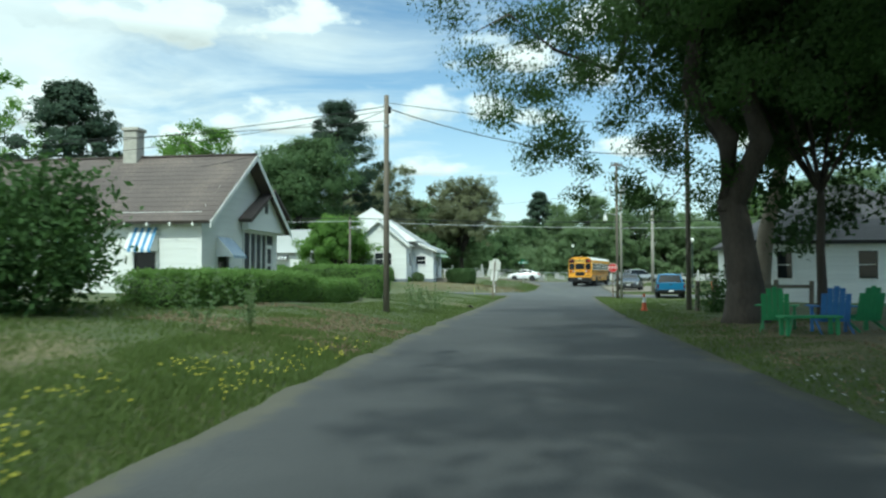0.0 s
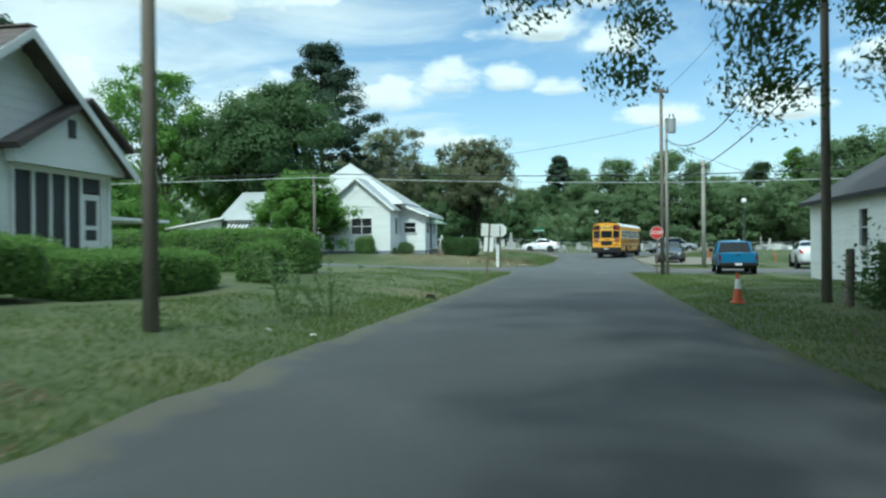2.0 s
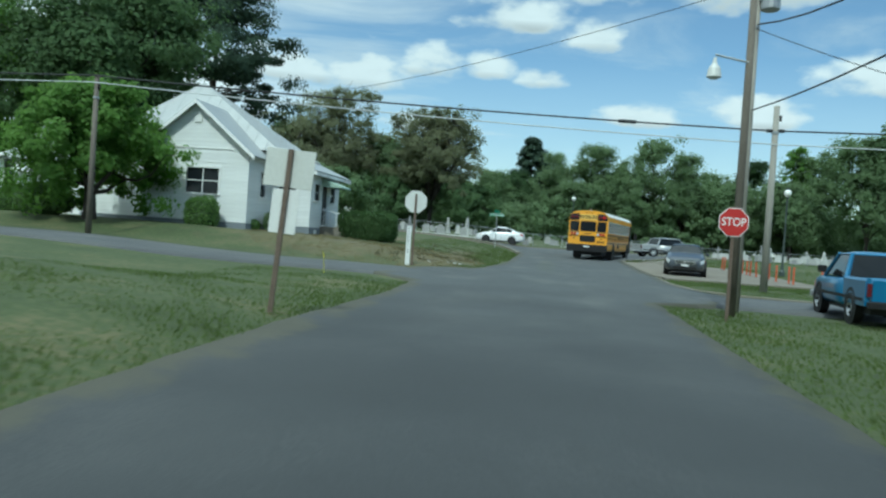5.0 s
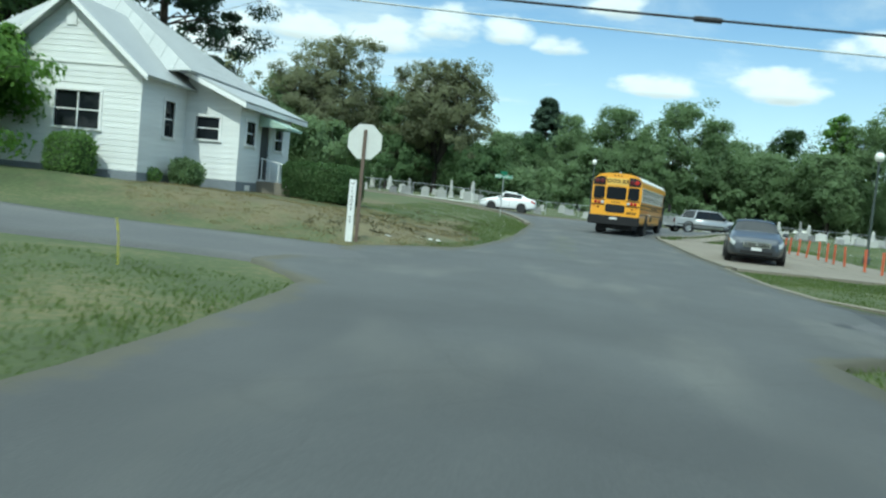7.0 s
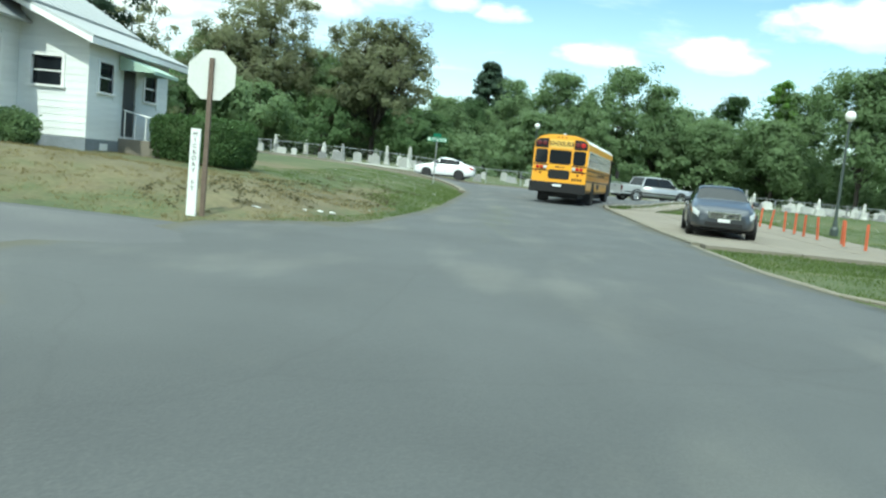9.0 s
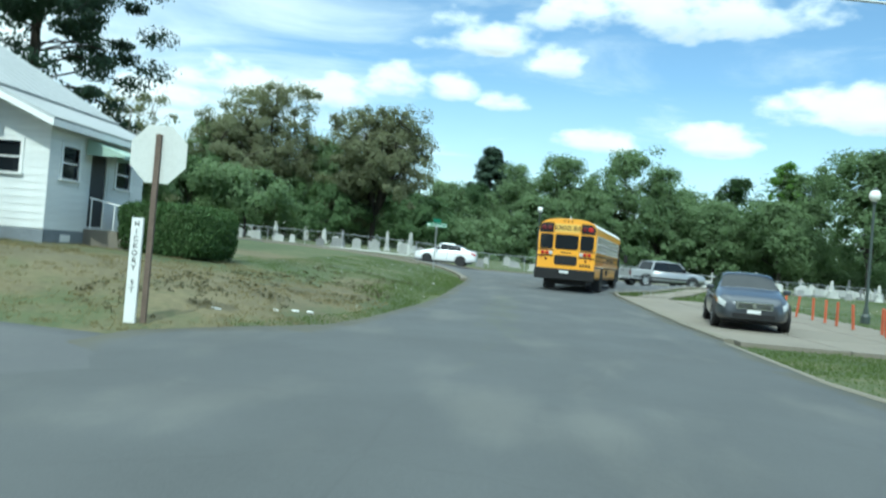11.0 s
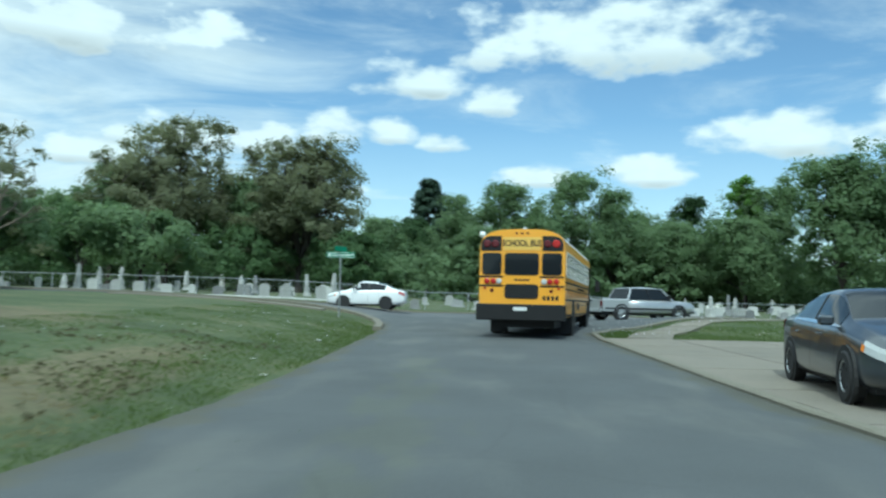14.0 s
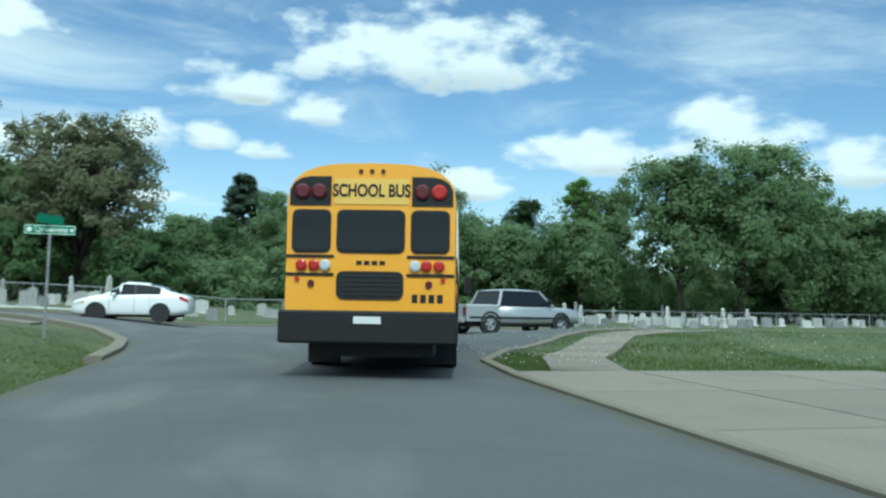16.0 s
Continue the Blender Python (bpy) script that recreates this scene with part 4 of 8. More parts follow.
def build_trees():
    # the oak over the street and its neighbours
    make_tree("oak_tree", 4.8, 21.5, 17.5, 8.7, 3.5, M["oak"], M["bark"], "huge old oak with a thick dark trunk leaning over the street", clumps=980, per=235, size=0.066, trunk=0.46, seed=5,
              lobes=14, clump_r=0.72, offset=(2.3, -0.9), twigs=2, reach=5.0, lean=(-0.35, 0.1), tri=True, fork_z=3.4, boughs=((-1.9, 0.4, 9.5), (1.6, 0.2, 9.0)))
    make_tree("shade_tree", 7.8, 32.2, 13.5, 6.0, 4.6, M["oak"], M["bark_pale"], "shade tree with a pale trunk beside the white house", clumps=280, per=140, size=0.10, trunk=0.33, seed=8, clump_r=0.8, offset=(2.5, -1.0), tri=True)
    make_tree("yard_tree", 7.1, 22.8, 12.5, 5.2, 2.4, M["oak_dark"], M["bark"], "slim dark tree in the shaded yard", clumps=400, per=90, size=0.14, trunk=0.13, seed=9, clump_r=0.9, tri=True)
    make_tree("yard_tree", 12.6, 27.5, 12.5, 6.0, 4.4, M["oak_dark"], M["bark"], "dense dark tree in the shaded yard", clumps=400, per=80, size=0.18, trunk=0.25, seed=10, clump_r=0.95, tri=True)
    # trunk out of view; crown set here to shade street and right verge
    make_tree("yard_tree", 6.6, 9.0, 15.0, 7.4, 3.4, M["oak_dark"], M["bark"], "dense dark tree in the shaded yard", clumps=430, per=90, size=0.16, trunk=0.3, seed=11, clump_r=1.0, tri=True)
    # unseen tree, added only to darken the start of the street
    make_tree("yard_tree", 5.2, 0.8, 14.0, 7.4, 4.2, M["oak_dark"], M["bark"], "added unseen dense tree that shades the street", clumps=420, per=60, size=0.2, trunk=0.3, seed=12, clump_r=1.05, tri=True)
    # west side
    make_tree("pine_tree", -25.4, 88.0, 21.6, 5.7, 6.0, M["needle"], M["bark"], "tall dark loblolly pine behind the white cottage", clumps=190, per=160, size=0.16, trunk=0.36, seed=21, shape="pine", clump_r=1.05, tri=True)
    make_tree("oak_tree", -27.2, 76.5, 15.2, 6.0, 3.0, M["western_oak"], M["bark"], "broad dark green oak behind the white cottage", clumps=420, per=80, size=0.19, trunk=0.4, seed=22, clump_r=1.15, lobes=10, tri=True)
    make_tree("sweetgum_tree", -35.0, 75.0, 16.3, 5.2, 3.6, M["bright"], M["bark_pale"], "tall light green tree with open branches", clumps=250, per=52, size=0.19, trunk=0.26, seed=23, clump_r=0.85, lobes=9, twigs=2, tri=True)
    make_tree("small_tree", -18.0, 61.4, 6.2, 2.95, 1.3, M["bright"], M["bark"], "small bright green tree before the white cottage", clumps=250, per=70, size=0.13, trunk=0.2, seed=24, clump_r=0.55, lobes=9, tri=True)
    make_tree("maple_tree", -44.0, 72.0, 10.5, 5.0, 1.6, M["bright"], M["bark"], "bushy light green tree at the back of the yard", clumps=150, per=70, size=0.22, trunk=0.2, seed=25, clump_r=1.0, lobes=10, tri=True)
    make_tree("maple_tree", -32.0, 84.0, 9.5, 5.0, 1.4, M["bright"], M["bark"], "bushy green tree at the back of the yard", clumps=150, per=70, size=0.24, trunk=0.2, seed=26, clump_r=1.0, tri=True)
    make_tree("maple_tree", -35.0, 66.0, 8.0, 4.4, 1.0, M["bright"], M["bark"], "low bushy green tree at the back of the yard", clumps=130, per=70, size=0.22, trunk=0.18, seed=27, clump_r=0.8, tri=True)
    make_tree("pine_tree", -43.0, 63.5, 18.5, 5.0, 8.0, M["needle"], M["bark"], "dark pine behind the brown-roofed house", clumps=150, per=85, size=0.24, trunk=0.3, seed=28, shape="pine", clump_r=1.0, tri=True)
    make_tree("sweetgum_tree", -52.0, 62.0, 21.0, 6.0, 6.0, M["bright"], M["bark_pale"], "pale thinly leaved tree behind the brown-roofed house", clumps=110, per=50, size=0.24, trunk=0.3, seed=29, clump_r=0.8, twigs=3)
    make_tree("bare_tree", -36.5, 121.0, 14.0, 5.0, 4.0, M["budding"], M["bark_pale"], "nearly bare grey tree just coming into leaf", clumps=70, per=30, size=0.2, trunk=0.25, seed=30, clump_r=0.7, twigs=5)
    for i, (x, y, top, r, m) in enumerate(((-50, 118, 9, 6, "mid"), (-41, 128, 10, 6, "mid"), (-60, 110, 10, 7, "bright"), (-30, 135, 9, 6, "mid"), (-27, 158, 10, 6, "western_oak"), (-14, 157, 9, 5.5, "western_oak"), (-46, 156, 12, 6.5, "western_oak"), (-70, 95, 13, 7, "mid"), (-62, 80, 12, 7, "bright"), (-42, 108, 9, 5, "western_oak"))):
        make_tree("maple_tree", x, y, top, r, 1.6 + 0.02 * (y - 70), M[m], M["bark"], "bushy green tree at the edge of the cemetery", clumps=110, per=60, size=0.3, trunk=0.2, seed=40 + i, clump_r=1.2, tri=True)
    # two big half-leaved trees in the cemetery
    make_tree("pecan_tree", -39.0, 165.0, 24.6, 9.0, 4.0, M["budding"], M["bark"], "big brownish tree with bare top twigs in the cemetery", clumps=520, per=60, size=0.28, trunk=0.45, seed=60, clump_r=1.3, lobes=15, twigs=12, tri=True, bare=0.3)
    make_tree("pecan_tree", -20.0, 160.0, 21.4, 7.6, 3.8, M["budding"], M["bark"], "big spreading tree with bare top twigs in the cemetery", clumps=460, per=60, size=0.28, trunk=0.45, seed=61, clump_r=1.2, lobes=15, twigs=14, tri=True, bare=0.4)
    make_tree("pecan_tree", -31.0, 170.0, 18.0, 7.5, 4.0, M["mid"], M["bark"], "olive green tree behind the graves", clumps=220, per=60, size=0.32, trunk=0.35, seed=62, clump_r=1.3, tri=True)
    make_tree("pecan_tree", -48.0, 168.0, 19.0, 8.0, 4.0, M["mid"], M["bark"], "olive green tree behind the graves", clumps=220, per=60, size=0.32, trunk=0.35, seed=63, clump_r=1.3, tri=True)
    # the wood behind the cemetery
    far = ((-13, 176, 12.8, 5.5, "mid"), (1, 186, 17.4, 6, "mid"), (7.5, 181, 18.6, 6, "mid"), (15.5, 171, 19.2, 7, "mid"), (22.5, 173, 16.8, 6, "mid"), (29, 186, 15.2, 6, "mid"),
           (35.5, 181, 17.2, 5.2, "oak_dark"), (41.5, 168, 17.3, 5, "mid"), (44, 151, 18.0, 6, "mid"), (50, 149, 20.0, 7, "mid"), (57, 151, 20.2, 7, "mid"), (67, 150, 13, 6.5, "mid"),
           (75, 164, 12, 6, "mid"), (85, 158, 14, 7, "mid"), (97, 165, 15, 8, "mid"), (110, 160, 15, 8, "mid"), (-8, 190, 14, 6, "oak_dark"), (12, 190, 15, 7, "oak_dark"), (-24, 182, 13, 7, "oak_dark"),
           (-58, 172, 15, 8, "mid"), (-72, 168, 16, 9, "mid"), (-88, 160, 17, 9, "mid"), (37, 162, 12, 5.5, "mid"), (30, 170, 12, 5.5, "mid"), (4, 172, 11, 5, "mid"), (62, 158, 15, 7, "oak_dark"))
    for i, (x, y, top, r, m) in enumerate(far):
        make_tree("broadleaf_tree", x, y, top + 0.4, r, 1.8, M[m], M["bark"], "tall green broadleaf tree at the wood's edge", clumps=300, per=46, size=0.29, trunk=0.3, seed=100 + i, clump_r=1.3, lobes=9, tri=True)
    make_tree("pine_tree", -4.8, 194.0, 21.8, 4.6, 9.0, M["needle"], M["bark"], "dark pine standing above the wood", clumps=150, per=80, size=0.3, trunk=0.35, seed=140, shape="pine", clump_r=1.1, tri=True)
    make_tree("poplar_tree", 39.0, 170.0, 19.3, 3.2, 6.0, M["bright"], M["bark_pale"], "slender pale green poplar above the wood", clumps=90, per=50, size=0.28, trunk=0.2, seed=141, clump_r=0.8, tri=True)
    # undergrowth that closes the wood at the foot
    rng = np.random.default_rng(77)
    cs = np.stack([rng.uniform(-120, 140, 1500), rng.uniform(176, 200, 1500), rng.uniform(1.5, 8.5, 1500)], 1)
    v, f = leaf_cloud(cs, 1.0 + 1.4 * rng.random(len(cs)), 58, 0.36, rng, core=(10, 230, -30), tri=True)
    cs2 = np.stack([rng.uniform(40, 130, 500), rng.uniform(160, 176, 500), rng.uniform(1.5, 7.5, 500)], 1)
    v2, f2 = leaf_cloud(cs2, 1.0 + 1.4 * rng.random(len(cs2)), 58, 0.36, rng, core=(10, 230, -30), tri=True)
    cs3 = np.stack([rng.uniform(-190, 220, 900), rng.uniform(204, 214, 900), rng.uniform(1.0, 9.5, 900)], 1)
    v3, f3 = leaf_cloud(cs3, 1.6 + 1.6 * rng.random(len(cs3)), 58, 0.6, rng, core=(10, 230, -30), tri=True)
    cs4 = np.stack([rng.uniform(-95, 100, 1000), rng.uniform(165, 180, 1000), 1.6 + 5.6 * rng.random(1000) ** 1.3], 1)
    v4, f4 = leaf_cloud(cs4, 0.9 + 1.0 * rng.random(len(cs4)), 52, 0.36, rng, core=(10, 230, -30), tri=True)
    ob = new("undergrowth", mesh_np("undergrowth", np.concatenate([v, v2, v3, v4]), np.concatenate([f, f2 + len(v), f3 + len(v) + len(v2), f4 + len(v) + len(v2) + len(v3)]), M["mid"]))
    tagged(ob, "dark green undergrowth at the foot of the wood", "undergrowth", kind="stuff")


def build_bushes():
    bush("shrub", "large loose dark green shrub beside the lawn", -9.6, 10.9, 4.2, 3.8, 1.95, M["shrub"], 3, 0.0, 0.07, 520, loose=0.9)
    hedge_label = "clipped green box hedge before the brown-roofed house"
    bush("hedge", hedge_label, -7.75, 18.3, 1.3, 9.4, 0.76, M["hedge"], 4, 0.75, 0.04, 900, category="hedge")
    bush("hedge", "clipped hedge stretch with bare lower stems", -7.7, 25.5, 1.15, 4.9, 0.78, M["hedge"], 5, 0.6, 0.04, 850, category="hedge")
    bush("bush", "trimmed rounded bush at the end of the hedge", -7.6, 30.7, 1.0, 1.05, 0.98, M["hedge"], 7, 0.4, 0.045, 520)
    bush("hedge", "thick clipped green hedge across the lawn", -10.1, 35.2, 4.5, 1.9, 1.3, M["hedge"], 8, 0.7, 0.045, 700, category="hedge")
    bush("hedge", "thick clipped green hedge across the lawn", -14.6, 35.0, 4.5, 1.6, 1.25, M["hedge"], 9, 0.7, 0.05, 420, category="hedge")
    bush("bush", "rounded bush under the awning window", -10.4, 25.4, 1.2, 2.2, 1.0, M["hedge"], 10, 0.3, 0.05, 420)
    bush("bush", "clipped round bush under the cottage window", -14.1, 62.9, 1.15, 1.1, 1.15, M["hedge"], 11, 0.3, 0.05, 420)
    bush("bush", "small leafy shrub at the cottage corner", -11.9, 65.4, 1.0, 0.9, 0.85, M["mid"], 12, 0.0, 0.06, 300)
    bush("bush", "low shrub at the cottage corner", -12.8, 64.6, 0.9, 0.8, 0.5, M["hedge"], 13, 0.0, 0.06, 300)
    bush("hedge", "broad dark clipped evergreen hedge beside the cottage", -8.7, 69.0, 2.5, 2.4, 1.32, M["evergreen"], 14, 0.35, 0.045, 760, category="hedge")
    bush("bush", "round shrub beside the cottage wing", -22.4, 63.0, 1.1, 1.1, 1.1, M["hedge"], 15, 0.2, 0.06, 300)
    bush("bush", "loose green shrub beside the cottage wing", -20.3, 62.0, 2.4, 1.4, 1.3, M["mid"], 16, 0.0, 0.07, 250)
    bush("shrub", "weedy shrub beside the fence", 5.7, 28.0, 1.3, 1.1, 0.95, M["shrub"], 17, 0.0, 0.06, 420, loose=1.0)


build_trees()
build_bushes()

# ---- houses ----
def board_mesh(length, drop=0.19, thick=0.015):
    """One clapboard along x, thicker at its lower edge; its outer face looks to -y."""
    bm = prism(((0.0, 0.0), (-thick, 0.0), (-0.006, drop), (0.0, drop)), 0, length, "x")
    me = bpy.data.meshes.new("siding_board")
    bmesh.ops.recalc_face_normals(bm, faces=bm.faces[:])
    bm.to_mesh(me)
    bm.free()
    return me


def clad(parent, a, b, z0, material, top, drop=0.19, holes=()):
    """Clapboards on the upright wall from a to b (plan, outer side on the right hand going from a to b). top(s): wall height at way s.
    holes: (s0, s1, z0, z1) openings that the boards leave free."""
    a, b = Vector((a[0], a[1], 0)), Vector((b[0], b[1], 0))
    ln = (b - a).length
    ang = math.degrees(math.atan2(b.y - a.y, b.x - a.x))
    cache = {}
    peak = max(top(ln * i / 40) for i in range(41))
    z = z0
    while z < peak - 0.05:
        ok = [s for s in np.linspace(0, ln, 121) if top(s) >= z + drop * 0.75]
        spans = [(min(ok), max(ok))] if len(ok) > 2 else []
        for h0, h1, hz0, hz1 in holes:
            if z + drop > hz0 + 0.02 and z < hz1 - 0.02:
                spans = [q for s0, s1 in spans for q in ((s0, min(s1, h0)), (max(s0, h1), s1)) if q[1] - q[0] > 0.03]
        for s0, s1 in spans:
            key = round(s1 - s0, 2)
            if key not in cache:
                cache[key] = board_mesh(key, drop)
                cache[key].materials.append(material)
            ob = new("siding_board", cache[key])
            ob.parent = parent
            d = (b - a).normalized()
            p = a + d * s0
            ob.matrix_basis = pose(p.x, p.y, z, 0, 0, ang)
        z += drop


def wall_solid(parent, a, b, z0, heights, thick=0.14, material=None, name="wall", holes=()):
    """A wall body behind the boards: heights are (way, top) pairs. Openings go right through."""
    a, b = Vector((a[0], a[1], 0)), Vector((b[0], b[1], 0))
    d = (b - a).normalized()
    n = Vector((d.y, -d.x, 0))
    ln = (b - a).length
    cuts = sorted({0.0, ln, *[h[0] for h in heights], *[q for h in holes for q in h[:2]]})
    bm = bmesh.new()

    def top(s):
        return float(np.interp(s, [h[0] for h in heights], [h[1] for h in heights]))

    def block(s0, s1, lo, t0, t1):
        if s1 - s0 < 1e-4:
            return
        prof = [(s0, lo), (s1, lo), (s1, t1), (s0, t0)]
        v = []
        for off in (0.0, -thick):
            for s, z in prof:
                p = a + d * s + n * off
                v.append(bm.verts.new((p.x, p.y, z)))
        for f in ((0, 1, 2, 3), (7, 6, 5, 4), (0, 4, 5, 1), (1, 5, 6, 2), (2, 6, 7, 3), (3, 7, 4, 0)):
            bm.faces.new([v[i] for i in f])
    for s0, s1 in zip(cuts, cuts[1:]):
        mid = (s0 + s1) / 2
        hole = [h for h in holes if h[0] <= mid <= h[1]]
        if hole:
            block(s0, s1, z0, hole[0][2], hole[0][2])
            block(s0, s1, hole[0][3], top(s0), top(s1))
        else:
            block(s0, s1, z0, top(s0), top(s1))
    bmesh.ops.remove_doubles(bm, verts=bm.verts[:], dist=0.0005)
    return part(name, bm, material or M["siding"], parent)


def window_unit(parent, a, ang, s, z0, w, h, panes=(1, 2), frame_w=0.08, glass=None):
    """A sash window set in an opening: frame, sill, sash bars and each pane. s is the way along the wall to its left side."""
    d = Vector((math.cos(radians(ang)), math.sin(radians(ang)), 0))
    o = new("window")
    o.parent = parent
    o.matrix_basis = pose(a[0] + d.x * s, a[1] + d.y * s, z0, 0, 0, ang)
    bm = bmesh.new()
    f = frame_w
    box(-f, -0.045, 0, 0, 0.10, h + f, bm)
    box(w, -0.045, 0, w + f, 0.10, h + f, bm)
    box(0, -0.045, h, w, 0.10, h + f, bm)
    part("frame", bm, M["trim"], o)
    part("sill", box(-f - 0.03, -0.09, -0.05, w + f + 0.03, 0.10, 0, None), M["trim"], o)
    nx, nz = panes
    b = 0.035
    bm = bmesh.new()
    for i in range(1, nx):
        box(w * i / nx - b / 2, 0.0, 0, w * i / nx + b / 2, 0.05, h, bm)
    for j in range(1, nz):
        box(0, 0.005, h * j / nz - b / 2, w, 0.055, h * j / nz + b / 2, bm)
    if nx > 1 or nz > 1:
        part("sash_bar", bm, M["trim"], o)
    for i in range(nx):
        for j in range(nz):
            part("pane", box(w * i / nx + b / 2, 0.03 + 0.012 * j, h * j / nz + b / 2, w * (i + 1) / nx - b / 2, 0.036 + 0.012 * j, h * (j + 1) / nz - b / 2), glass or M["glass"], o)
    return o


def striped_awning(parent, a, ang, s, z, w, drop, out, stripes, mats):
    """A sloping metal awning of single strips with closed side cheeks."""
    d = Vector((math.cos(radians(ang)), math.sin(radians(ang)), 0))
    o = new("awning")
    o.parent = parent
    o.matrix_basis = pose(a[0] + d.x * s, a[1] + d.y * s, z, 0, 0, ang)
    sw = w / stripes
    for i in range(stripes):
        bm = prism(((-0.03, 0.0), (-out, -drop), (-out, -drop - 0.09), (-out + 0.015, -drop - 0.09), (-out + 0.015, -drop - 0.015), (-0.03, -0.02)), i * sw + 0.003, (i + 1) * sw - 0.003, "x")
        part("strip", bm, mats[i % 2], o)
    for x in (0.0, w - 0.01):
        part("cheek", prism(((-0.03, -0.01), (-out, -drop), (-out, -drop - 0.05), (-0.03, -drop - 0.05)), x - 0.006, x + 0.012, "x"), mats[0], o)
    return o


def roof_plane(parent, quad, thick, material, name="roof", label=""):
    """A sloping roof slab from three or four corners (outer top face), given anticlockwise from above."""
    bm = bmesh.new()
    q = [Vector(p) for p in quad]
    n = (q[1] - q[0]).cross(q[2] - q[0]).normalized()
    top = [bm.verts.new(p) for p in q]
    low = [bm.verts.new(p - n * thick) for p in q]
    bm.faces.new(top)
    bm.faces.new(low[::-1])
    k = len(q)
    for i in range(k):
        bm.faces.new((top[i], low[i], low[(i + 1) % k], top[(i + 1) % k]))
    return part(name, bm, material, parent, label)


def seams(parent, e0, e1, r0, r1, step, material, name="seam", w=0.03, h=0.03):
    """Raised ribs that run from the eave (e0 to e1) up to the ridge (r0 to r1), each an object."""
    e0, e1, r0, r1 = (Vector(p) for p in (e0, e1, r0, r1))
    n = max(2, int((e1 - e0).length / step))
    for i in range(n + 1):
        f = i / n
        a, b = e0.lerp(e1, f), r0.lerp(r1, f)
        if (b - a).length < 0.4:
            continue
        bm = tube(a, b, w * 0.6, w * 0.6, 4)
        part(name, bm, material, parent)


def courses(parent, e0, e1, r0, r1, step, material, name="shingle_course", lift=0.01):
    """Shingle courses: thin overlapping strips up the slope."""
    e0, e1, r0, r1 = (Vector(p) for p in (e0, e1, r0, r1))
    n = int((r0 - e0).length / step)
    up = (e1 - e0).cross(r0 - e0).normalized()
    if up.z < 0:
        up = -up
    for i in range(n):
        a0, a1 = e0.lerp(r0, i / n), e1.lerp(r1, i / n)
        b0, b1 = e0.lerp(r0, (i + 1.08) / n if i < n - 1 else 1), e1.lerp(r1, (i + 1.08) / n if i < n - 1 else 1)
        bm = bmesh.new()
        v = [bm.verts.new(p) for p in (a0 + up * (lift + 0.008), a1 + up * (lift + 0.008), b1 + up * lift, b0 + up * lift, a0, a1, b1, b0)]
        for f in ((0, 1, 2, 3), (7, 6, 5, 4), (0, 4, 5, 1), (1, 5, 6, 2), (2, 6, 7, 3), (3, 7, 4, 0)):
            bm.faces.new([v[k] for k in f])
        part(name, bm, material, parent)


